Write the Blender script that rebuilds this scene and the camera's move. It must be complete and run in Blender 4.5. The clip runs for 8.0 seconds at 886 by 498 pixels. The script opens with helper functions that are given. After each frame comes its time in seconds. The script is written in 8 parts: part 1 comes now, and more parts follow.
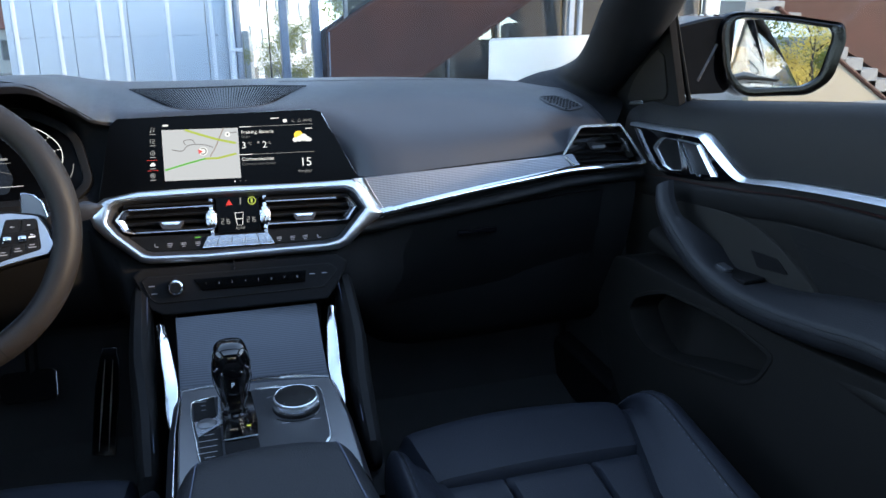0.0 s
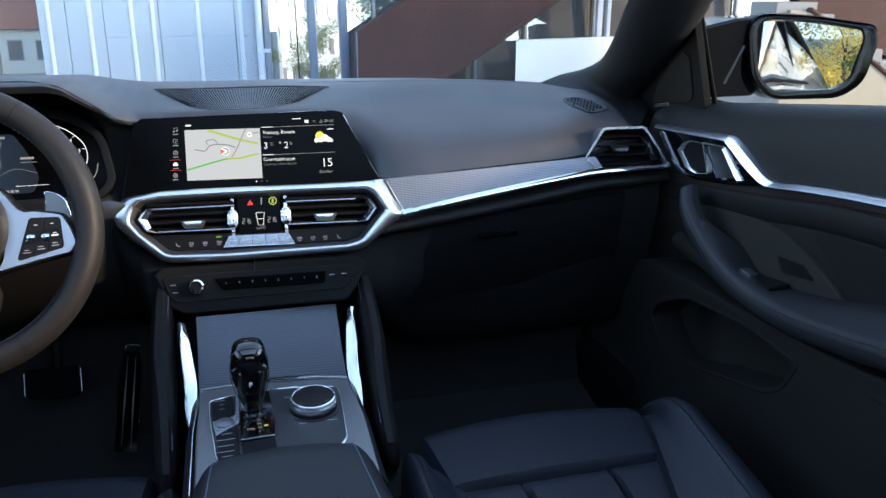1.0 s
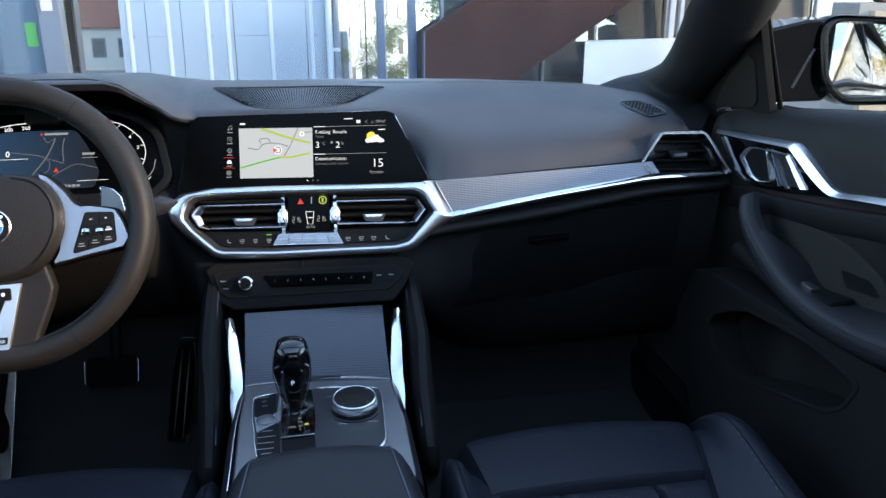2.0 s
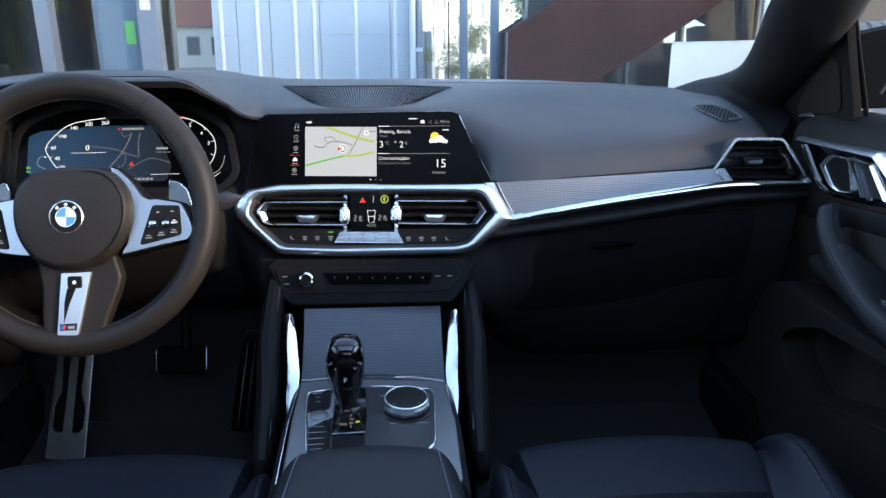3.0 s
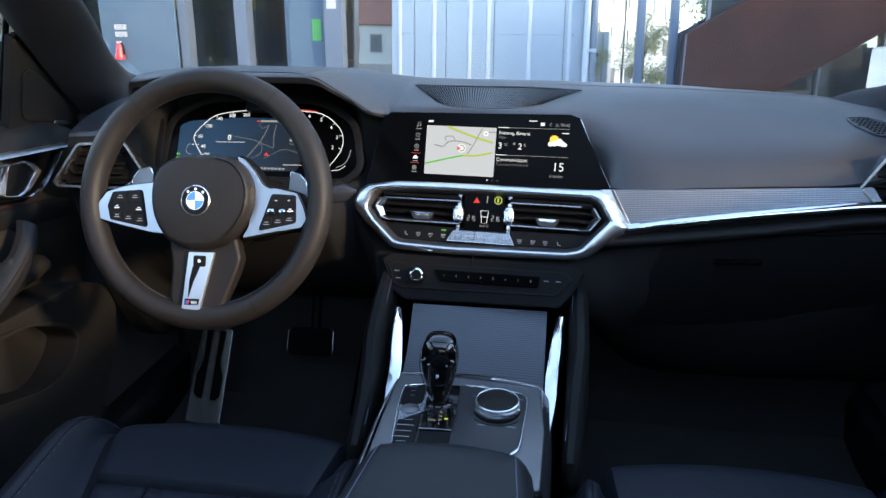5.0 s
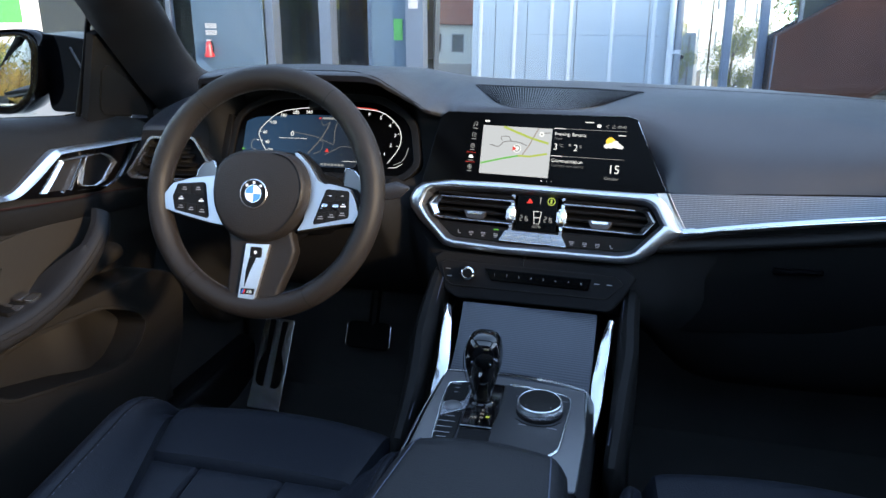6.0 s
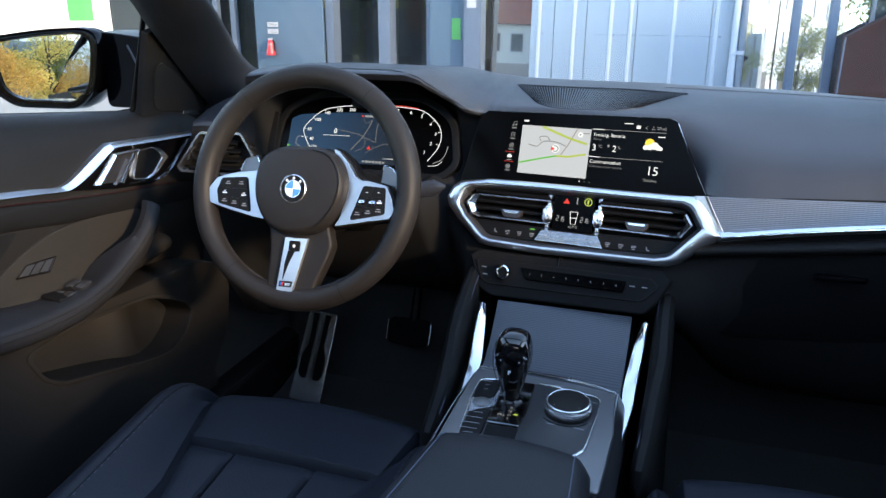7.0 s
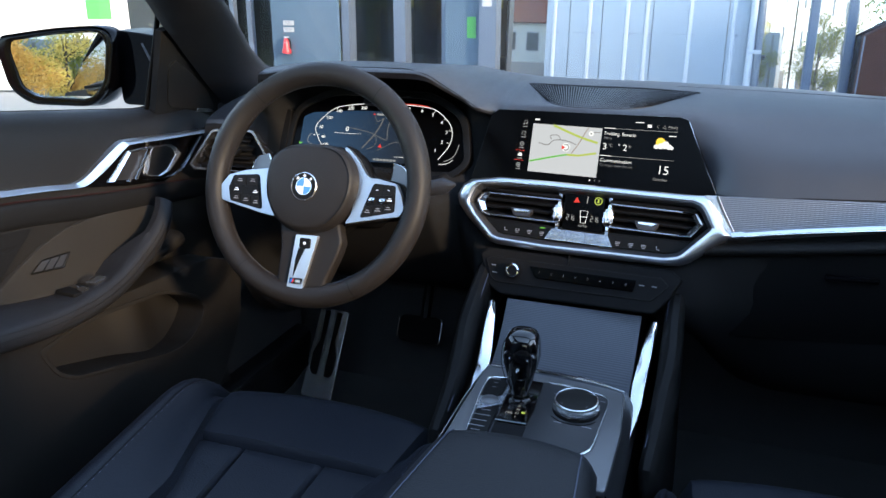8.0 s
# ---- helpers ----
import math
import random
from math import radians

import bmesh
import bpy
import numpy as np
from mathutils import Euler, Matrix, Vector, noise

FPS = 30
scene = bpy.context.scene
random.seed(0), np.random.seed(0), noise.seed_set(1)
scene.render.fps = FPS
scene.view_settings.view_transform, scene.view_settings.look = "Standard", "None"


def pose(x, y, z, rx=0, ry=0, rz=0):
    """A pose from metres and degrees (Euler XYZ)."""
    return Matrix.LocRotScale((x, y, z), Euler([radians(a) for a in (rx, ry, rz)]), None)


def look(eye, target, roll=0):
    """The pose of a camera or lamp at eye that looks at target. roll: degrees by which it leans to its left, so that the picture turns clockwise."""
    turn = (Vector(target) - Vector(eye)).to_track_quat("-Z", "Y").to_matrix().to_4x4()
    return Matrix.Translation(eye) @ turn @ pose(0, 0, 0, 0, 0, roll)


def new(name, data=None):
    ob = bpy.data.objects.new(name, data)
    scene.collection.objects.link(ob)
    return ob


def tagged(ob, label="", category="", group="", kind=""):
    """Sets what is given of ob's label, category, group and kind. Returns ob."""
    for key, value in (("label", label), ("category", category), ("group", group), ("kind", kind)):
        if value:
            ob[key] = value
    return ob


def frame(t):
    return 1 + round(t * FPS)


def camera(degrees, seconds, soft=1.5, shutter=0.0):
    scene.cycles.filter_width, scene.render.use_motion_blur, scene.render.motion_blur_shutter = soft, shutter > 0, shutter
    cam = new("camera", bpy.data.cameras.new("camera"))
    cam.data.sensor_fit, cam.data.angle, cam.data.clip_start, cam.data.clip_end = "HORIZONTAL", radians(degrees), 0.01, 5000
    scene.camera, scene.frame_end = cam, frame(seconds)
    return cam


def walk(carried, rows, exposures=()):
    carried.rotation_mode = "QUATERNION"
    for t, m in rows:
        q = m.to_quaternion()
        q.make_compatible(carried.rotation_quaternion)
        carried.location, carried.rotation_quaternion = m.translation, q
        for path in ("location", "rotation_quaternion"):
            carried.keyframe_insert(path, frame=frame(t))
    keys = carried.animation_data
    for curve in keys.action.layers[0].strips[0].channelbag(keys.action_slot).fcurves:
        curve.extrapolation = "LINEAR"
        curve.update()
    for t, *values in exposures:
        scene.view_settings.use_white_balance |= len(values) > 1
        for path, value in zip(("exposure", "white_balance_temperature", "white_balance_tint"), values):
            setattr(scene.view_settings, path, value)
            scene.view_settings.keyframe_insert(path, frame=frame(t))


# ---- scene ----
cam = camera(59.0, 8.0)
PATH = [
    (0.00, (-0.0306, -0.0068, 1.1408), (0.5403, 1.8946, 0.4728)),
    (0.25, (-0.0312, -0.0070, 1.1408), (0.5399, 1.8947, 0.4738)),
    (0.50, (-0.0308, -0.0069, 1.1407), (0.5327, 1.8975, 0.4752)),
    (0.75, (-0.0271, -0.0058, 1.1406), (0.5130, 1.9054, 0.4755)),
    (1.00, (-0.0213, -0.0039, 1.1407), (0.4846, 1.9166, 0.4751)),
    (1.20, (-0.0163, -0.0023, 1.1407), (0.4595, 1.9259, 0.4750)),
    (1.50, (-0.0088, 0.0001, 1.1408), (0.4193, 1.9395, 0.4751)),
    (2.00, (0.0040, 0.0039, 1.1409), (0.3446, 1.9608, 0.4756)),
    (2.30, (0.0118, 0.0060, 1.1408), (0.2948, 1.9720, 0.4760)),
    (2.50, (0.0171, 0.0072, 1.1408), (0.2595, 1.9786, 0.4761)),
    (2.75, (0.0239, 0.0086, 1.1407), (0.2132, 1.9858, 0.4760)),
    (3.00, (0.0311, 0.0097, 1.1408), (0.1670, 1.9913, 0.4760)),
    (3.25, (0.0391, 0.0107, 1.1413), (0.1229, 1.9951, 0.4761)),
    (3.50, (0.0479, 0.0116, 1.1417), (0.0791, 1.9974, 0.4762)),
    (3.75, (0.0576, 0.0129, 1.1417), (0.0335, 1.9987, 0.4764)),
    (4.00, (0.0680, 0.0139, 1.1416), (-0.0119, 1.9985, 0.4767)),
    (4.25, (0.0790, 0.0144, 1.1420), (-0.0551, 1.9961, 0.4770)),
    (4.50, (0.0899, 0.0144, 1.1426), (-0.0979, 1.9917, 0.4774)),
    (4.75, (0.1002, 0.0145, 1.1429), (-0.1423, 1.9854, 0.4776)),
    (5.25, (0.1195, 0.0146, 1.1430), (-0.2321, 1.9684, 0.4777)),
    (5.75, (0.1380, 0.0139, 1.1432), (-0.3139, 1.9475, 0.4779)),
    (6.00, (0.1473, 0.0130, 1.1437), (-0.3482, 1.9362, 0.4783)),
    (6.25, (0.1566, 0.0118, 1.1444), (-0.3772, 1.9248, 0.4788)),
    (6.50, (0.1652, 0.0106, 1.1450), (-0.4044, 1.9130, 0.4790)),
    (6.75, (0.1722, 0.0100, 1.1450), (-0.4324, 1.9014, 0.4786)),
    (7.00, (0.1780, 0.0100, 1.1450), (-0.4572, 1.8912, 0.4782)),
    (7.25, (0.1828, 0.0103, 1.1455), (-0.4740, 1.8839, 0.4781)),
    (7.50, (0.1856, 0.0103, 1.1458), (-0.4829, 1.8794, 0.4776)),
    (7.75, (0.1860, 0.0095, 1.1455), (-0.4854, 1.8772, 0.4760)),
    (8.00, (0.1855, 0.0090, 1.1451), (-0.4854, 1.8766, 0.4750)),
]
walk(cam, [(t, look(eye, target)) for t, eye, target in PATH], exposures=[(0.0, 3.45, 7950, 13), (8.0, 3.45, 7950, 13)])

# ---------------------------------------------------------------- light
SUN = Vector((0.86, -0.46, 0.28)).normalized()      # towards the sun: low, across the passenger's side
world = bpy.data.worlds.new("sky")
world.use_nodes = True
scene.world = world
_n = world.node_tree.nodes
_sky = _n.new("ShaderNodeTexSky")
_sky.sky_type, _sky.sun_disc = "NISHITA", False
_sky.sun_elevation, _sky.sun_rotation = math.asin(SUN.z), math.atan2(SUN.x, SUN.y)
_sky.air_density, _sky.dust_density, _sky.ozone_density = 0.85, 0.1, 1.8
_n["Background"].inputs["Strength"].default_value = 0.165
world.node_tree.links.new(_sky.outputs[0], _n["Background"].inputs["Color"])
sun = new("sun", bpy.data.lights.new("sun", "SUN"))
sun.data.energy, sun.data.angle, sun.data.color = 0.62, radians(5.0), (1.0, 0.83, 0.62)
sun.matrix_world = look(SUN * 40, (0, 0, 0))


# ---------------------------------------------------------------- materials
def mat(name, color, rough=0.5, metal=0.0, grain=0.0, scale=400.0, vary=0.12, vary_scale=9.0, coat=0.0, spec=0.5, island=0.0):
    """A surface with fine relief (grain) and two scales of tone variation."""
    m = bpy.data.materials.new(name)
    m.use_nodes = True
    nt = m.node_tree
    b = nt.nodes["Principled BSDF"]
    b.inputs["Roughness"].default_value = rough
    b.inputs["Metallic"].default_value = metal
    b.inputs["Coat Weight"].default_value = coat
    b.inputs["Coat Roughness"].default_value = 0.06
    b.inputs["Specular IOR Level"].default_value = spec
    tc = nt.nodes.new("ShaderNodeTexCoord")
    big = nt.nodes.new("ShaderNodeTexNoise")
    big.inputs["Scale"].default_value, big.inputs["Detail"].default_value = vary_scale, 6
    nt.links.new(tc.outputs["Object"], big.inputs["Vector"])
    fine = nt.nodes.new("ShaderNodeTexNoise")
    fine.inputs["Scale"].default_value, fine.inputs["Detail"].default_value = scale, 3
    nt.links.new(tc.outputs["Object"], fine.inputs["Vector"])
    mix = nt.nodes.new("ShaderNodeMix")
    mix.data_type, mix.blend_type = "RGBA", "MIX"
    lo = [c * (1 - vary) for c in color]
    hi = [min(1, c * (1 + vary)) for c in color]
    mix.inputs["A"].default_value, mix.inputs["B"].default_value = (*lo, 1), (*hi, 1)
    add = nt.nodes.new("ShaderNodeMath")
    add.operation = "MULTIPLY_ADD"
    add.inputs[1].default_value = 0.35
    nt.links.new(fine.outputs["Fac"], add.inputs[0])
    sub = nt.nodes.new("ShaderNodeMath")
    sub.operation = "MULTIPLY_ADD"
    sub.inputs[1].default_value, sub.inputs[2].default_value = 0.9, -0.1
    nt.links.new(big.outputs["Fac"], sub.inputs[0])
    nt.links.new(sub.outputs[0], add.inputs[2])
    out = add.outputs[0]
    if island:
        geo = nt.nodes.new("ShaderNodeNewGeometry")
        isl = nt.nodes.new("ShaderNodeMath")
        isl.operation = "MULTIPLY_ADD"
        isl.inputs[1].default_value = island
        nt.links.new(geo.outputs["Random Per Island"], isl.inputs[0])
        nt.links.new(out, isl.inputs[2])
        out = isl.outputs[0]
    nt.links.new(out, mix.inputs["Factor"])
    nt.links.new(mix.outputs["Result"], b.inputs["Base Color"])
    if grain:
        bump = nt.nodes.new("ShaderNodeBump")
        bump.inputs["Strength"].default_value, bump.inputs["Distance"].default_value = grain, 0.001
        nt.links.new(fine.outputs["Fac"], bump.inputs["Height"])
        nt.links.new(bump.outputs["Normal"], b.inputs["Normal"])
    rr = nt.nodes.new("ShaderNodeMath")
    rr.operation = "MULTIPLY_ADD"
    rr.inputs[1].default_value, rr.inputs[2].default_value = rough * 0.25, rough * 0.88
    nt.links.new(big.outputs["Fac"], rr.inputs[0])
    nt.links.new(rr.outputs[0], b.inputs["Roughness"])
    return m


def glow(name, color, strength):
    """A lit part of a screen or a lamp symbol."""
    m = bpy.data.materials.new(name)
    m.use_nodes = True
    b = m.node_tree.nodes["Principled BSDF"]
    b.inputs["Base Color"].default_value = (0.01, 0.01, 0.01, 1)
    b.inputs["Roughness"].default_value = 0.3
    b.inputs["Specular IOR Level"].default_value = 0.1
    b.inputs["Emission Color"].default_value = (*color, 1)
    b.inputs["Emission Strength"].default_value = strength * 0.14
    return m


def clear_glass(name, tint=(1, 1, 1), gloss=1.0):
    """Thin pane: see-through, with a mirror-like sheen that grows at grazing angles."""
    m = bpy.data.materials.new(name)
    m.use_nodes = True
    nt = m.node_tree
    nt.nodes.remove(nt.nodes["Principled BSDF"])
    tr, gl, mx, lw, pw, ad = (nt.nodes.new("ShaderNode" + k) for k in ("BsdfTransparent", "BsdfGlossy", "MixShader", "LayerWeight", "Math", "Math"))
    tr.inputs["Color"].default_value = (*tint, 1)
    gl.inputs["Roughness"].default_value = 0.0
    pw.operation, pw.inputs[1].default_value = "POWER", 5.0
    ad.operation, ad.inputs[1].default_value, ad.inputs[2].default_value = "MULTIPLY_ADD", 0.9 * gloss, 0.015 * gloss
    nt.links.new(lw.outputs["Facing"], pw.inputs[0])
    nt.links.new(pw.outputs[0], ad.inputs[0])
    nt.links.new(ad.outputs[0], mx.inputs[0])
    nt.links.new(tr.outputs[0], mx.inputs[1])
    nt.links.new(gl.outputs[0], mx.inputs[2])
    nt.links.new(mx.outputs[0], nt.nodes["Material Output"].inputs["Surface"])
    return m


def ribbed(name, color, pitch, rough=0.34, metal=0.85, vertical=False, axis="Z"):
    """Brushed metal with fine even ribs, offset like a weave; groove shade is painted into the colour."""
    m = mat(name, color, rough, metal, 0.1, 900, 0.1)
    nt = m.node_tree
    b = nt.nodes["Principled BSDF"]
    tc = nt.nodes.new("ShaderNodeTexCoord")
    wv = nt.nodes.new("ShaderNodeTexWave")
    wv.bands_direction = axis
    wv.inputs["Scale"].default_value = 0.314 / pitch
    wv.inputs["Distortion"].default_value = 0.0
    nt.links.new(tc.outputs["Object"], wv.inputs["Vector"])
    wx = nt.nodes.new("ShaderNodeTexWave")
    wx.bands_direction = "X"
    wx.inputs["Scale"].default_value = 0.314 / (pitch * 2.2)
    nt.links.new(tc.outputs["Object"], wx.inputs["Vector"])
    mul = nt.nodes.new("ShaderNodeMath")
    mul.operation = "MULTIPLY_ADD"
    mul.inputs[1].default_value = 0.25
    nt.links.new(wx.outputs["Fac"], mul.inputs[0])
    nt.links.new(wv.outputs["Fac"], mul.inputs[2])
    bump = nt.nodes.new("ShaderNodeBump")
    bump.inputs["Strength"].default_value, bump.inputs["Distance"].default_value = 0.38, 0.0007
    nt.links.new(mul.outputs[0], bump.inputs["Height"])
    nt.links.new(bump.outputs["Normal"], b.inputs["Normal"])
    # shade between the ribs, multiplied into the base colour
    src = b.inputs["Base Color"].links[0].from_socket
    dk = nt.nodes.new("ShaderNodeMix")
    dk.data_type, dk.blend_type = "RGBA", "MULTIPLY"
    dk.inputs["Factor"].default_value = 0.30
    nt.links.new(src, dk.inputs["A"])
    nt.links.new(wv.outputs["Color"], dk.inputs["B"])
    nt.links.new(dk.outputs["Result"], b.inputs["Base Color"])
    return m


PAD = mat("soft_touch_pad", (0.0190, 0.0197, 0.0240), 0.44, 0, 0.35, 900, 0.10, spec=0.5)
STITCH = mat("stitching", (0.05, 0.05, 0.06), 0.6)
BLUE_STITCH = mat("blue_stitching", (0.045, 0.055, 0.085), 0.6)
BLACK = mat("black_plastic", (0.0056, 0.0056, 0.0060), 0.45, 0, 0.25, 700, 0.15, spec=0.11)
PANEL = mat("grained_door_plastic", (0.0118, 0.0110, 0.0104), 0.55, 0, 0.35, 600, 0.12, spec=0.12)
COVER = mat("fine_fabric_cover", (0.021, 0.0195, 0.0180), 0.75, 0, 0.5, 900, 0.12, spec=0.06)
GLOSS = mat("piano_black", (0.002, 0.002, 0.0024), 0.07, 0, 0, 400, 0.1, coat=0.4)
SCREEN = mat("screen_glass", (0.0009, 0.0009, 0.0011), 0.20, 0, 0, 400, 0.05, spec=0.05)
SILVER = mat("satin_aluminium", (0.74, 0.76, 0.78), 0.24, 0.95, 0.05, 900, 0.05)
SPOKE = mat("satin_spoke_silver", (0.40, 0.43, 0.48), 0.32, 0.95, 0.05, 900, 0.06)
RAIL = mat("polished_aluminium", (0.74, 0.76, 0.78), 0.16, 1.0, 0.03, 900, 0.04)
BRUSHED = mat("brushed_inlay", (0.80, 0.82, 0.85), 0.40, 1.0, 0.05, 900, 0.05)
SATIN = mat("satin_surround", (0.70, 0.72, 0.75), 0.30, 1.0, 0.05, 900, 0.05)
RIM = mat("dark_satin_rim", (0.26, 0.275, 0.30), 0.26, 0.95, 0.05, 900, 0.05)
PADDLE = mat("paddle_metal", (0.20, 0.20, 0.205), 0.42, 0.6, 0.05, 900, 0.05)
DARKSILVER = mat("dark_chrome", (0.30, 0.31, 0.33), 0.2, 0.95, 0, 900, 0.05)
CHROME = mat("bright_chrome", (0.80, 0.81, 0.82), 0.08, 1.0, 0, 900, 0.03)
LIPMET = mat("dark_satin_lip", (0.10, 0.105, 0.115), 0.42, 0.8, 0.05, 900, 0.05)
KEYMET = mat("satin_key_metal", (0.34, 0.37, 0.41), 0.26, 0.9, 0.05, 900, 0.05)
GREY = mat("grey_console_trim", (0.15, 0.152, 0.158), 0.33, 0.6, 0.15, 900, 0.06)
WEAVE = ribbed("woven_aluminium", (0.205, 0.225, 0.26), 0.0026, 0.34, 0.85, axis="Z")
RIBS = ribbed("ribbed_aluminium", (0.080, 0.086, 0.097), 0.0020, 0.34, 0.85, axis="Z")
FIELDMAT = mat("dark_control_field", (0.022, 0.023, 0.026), 0.38, 0.3, 0.1, 900, 0.06)
DECKSIDE = mat("dark_satin_flank", (0.030, 0.031, 0.034), 0.34, 0.4, 0.1, 900, 0.06)
LEATHER = mat("dark_leather", (0.012, 0.0125, 0.0145), 0.48, 0, 0.5, 500, 0.12, spec=0.22)
SEAT = mat("midnight_leather", (0.0098, 0.0120, 0.0172), 0.46, 0, 0.5, 420, 0.15, spec=0.22)
WHEEL = mat("wheel_leather", (0.0140, 0.0122, 0.0115), 0.48, 0, 0.4, 600, 0.10, spec=0.19)
MATTE = mat("matte_black", (0.0118, 0.0118, 0.0124), 0.85, 0, 0.3, 600, 0.1, spec=0.02)
CARPET = mat("black_carpet", (0.034, 0.034, 0.035), 0.95, 0, 1.0, 900, 0.3, spec=0.05)
HEADLINER = mat("anthracite_fabric", (0.007, 0.007, 0.0078), 0.9, 0, 0.6, 900, 0.1, spec=0.06)
PILLAR = mat("pillar_fabric", (0.0125, 0.0132, 0.0155), 0.62, 0, 0.5, 900, 0.10, spec=0.18)
PAINT = mat("black_car_paint", (0.008, 0.009, 0.012), 0.12, 0, 0, 300, 0.05, coat=1.0)
SHELL = mat("glossy_black_shell", (0.0012, 0.0012, 0.0015), 0.07, 0, 0, 300, 0.05, spec=0.14)
RUBBER = mat("black_rubber", (0.006, 0.006, 0.006), 0.7, 0, 0.2, 500, 0.1, spec=0.03)
MIRROR = mat("mirror_glass", (0.62, 0.66, 0.70), 0.0, 1.0, 0, 300, 0.0)
PIPING = mat("red_piping", (0.022, 0.005, 0.005), 0.7, spec=0.1)
GLASS = clear_glass("window_glass", (0.97, 0.985, 0.98), 0.9)
LINING = mat("soft_door_lining", (0.0105, 0.0106, 0.0114), 0.5, 0, 0.35, 900, 0.10, spec=0.16)
DOORPAD = mat("black_door_pad", (0.0066, 0.0066, 0.0069), 0.55, 0, 0.35, 900, 0.10, spec=0.13)
PRINT = mat("grey_print", (0.22, 0.22, 0.23), 0.5)
WHITE_LIT = glow("lit_white", (0.78, 0.90, 1.0), 0.80)
GREY_LIT = glow("lit_grey", (0.44, 0.51, 0.57), 0.45)
RED_LIT = glow("lit_red", (1.0, 0.06, 0.05), 0.55)
GREEN_LIT = glow("lit_green", (0.15, 0.75, 0.12), 0.5)
LIME_LIT = glow("lit_lime", (0.52, 0.72, 0.12), 0.55)
YELLOW_LIT = glow("lit_yellow", (1.0, 0.72, 0.08), 0.8)
MAP_LIT = glow("lit_map", (0.55, 0.65, 0.76), 0.66)
ROAD_LIT = glow("lit_map_road", (0.30, 0.34, 0.38), 0.40)
TAN_LIT = glow("lit_tan_road", (0.48, 0.44, 0.42), 0.45)
DIM_LIT = glow("lit_dim_grey", (0.30, 0.34, 0.38), 0.30)
DIAL_LIT = glow("lit_dial_blue", (0.007, 0.098, 0.27), 0.17)
_nt = DIAL_LIT.node_tree
_tc, _sep, _rmp = (_nt.nodes.new("ShaderNode" + k) for k in ("TexCoord", "SeparateXYZ", "MapRange"))
_rmp.inputs["From Min"].default_value, _rmp.inputs["From Max"].default_value = -0.46, -0.31
_rmp.inputs["To Min"].default_value, _rmp.inputs["To Max"].default_value = 0.042, 0.006
_nt.links.new(_tc.outputs["Object"], _sep.inputs[0])
_nt.links.new(_sep.outputs["X"], _rmp.inputs["Value"])
_nt.links.new(_rmp.outputs["Result"], _nt.nodes["Principled BSDF"].inputs["Emission Strength"])
BLUE_ENAMEL = mat("blue_enamel", (0.02, 0.17, 0.55), 0.15, 0, 0, 300, 0.05, coat=0.5)
SIGN_R = mat("red_enamel", (0.55, 0.03, 0.04), 0.3)
WHITE_ENAMEL = mat("white_enamel", (0.75, 0.77, 0.8), 0.15, 0, 0, 300, 0.03, coat=0.5)


# ---------------------------------------------------------------- builders
def thing(name, label, category, base=(0, 0, 0), group="", kind=""):
    ob = new(name)
    ob.location = base
    ob.empty_display_size = 0.05
    return tagged(ob, label, category, group, kind)


PLATES = set()          # bevelled plates, whose wide faces stay flat under smooth shading


def weigh_normals(me, limit):
    """Normals weighed by face area, so that bevels blend into flat faces."""
    near = math.cos(radians(limit))
    around = {}
    for p in me.polygons:
        for v in p.vertices:
            around.setdefault(v, []).append(p)
    out = [None] * len(me.loops)
    for p in me.polygons:
        for li in p.loop_indices:
            n = Vector()
            for q in around[me.loops[li].vertex_index]:
                if q.normal.dot(p.normal) > near:
                    n += q.normal * q.area
            out[li] = n.normalized()
    me.normals_split_custom_set(out)


def part(name, bm, material, parent=None, label="", smooth=40.0):
    bmesh.ops.recalc_face_normals(bm, faces=bm.faces)
    me = bpy.data.meshes.new(name)
    bm.to_mesh(me)
    bm.free()
    if smooth:
        for p in me.polygons:
            p.use_smooth = True
        me.set_sharp_from_angle(angle=radians(smooth))
        if id(bm) in PLATES:
            weigh_normals(me, smooth)
    PLATES.discard(id(bm))
    me.materials.append(material)
    ob = new(name, me)
    if parent:
        ob.parent = parent
        if parent.type == "EMPTY":
            ob.matrix_parent_inverse = Matrix.Translation(parent.location).inverted()
    if label:
        ob["label"] = label
    return ob


def plane_frame(o, yaw, tilt):
    """Local axes of a panel that faces the rear: u to the right, v up, w out of it. yaw: turned towards the driver; tilt: leaning back."""
    a, b = radians(yaw), radians(tilt)
    u = Vector((math.cos(a), -math.sin(a), 0))
    w = Vector((-math.sin(a) * math.cos(b), -math.cos(a) * math.cos(b), math.sin(b)))
    v = w.cross(u)
    return Matrix(((u.x, v.x, w.x, o[0]), (u.y, v.y, w.y, o[1]), (u.z, v.z, w.z, o[2]), (0, 0, 0, 1)))


def bev(bm, width, seg=2, angle=30):
    if width <= 0:
        return bm
    bm.normal_update()
    es = [e for e in bm.edges if len(e.link_faces) == 2 and e.calc_face_angle(0) > radians(angle)]
    bmesh.ops.bevel(bm, geom=es, offset=width, segments=seg, affect="EDGES", profile=0.5, clamp_overlap=True)
    return bm


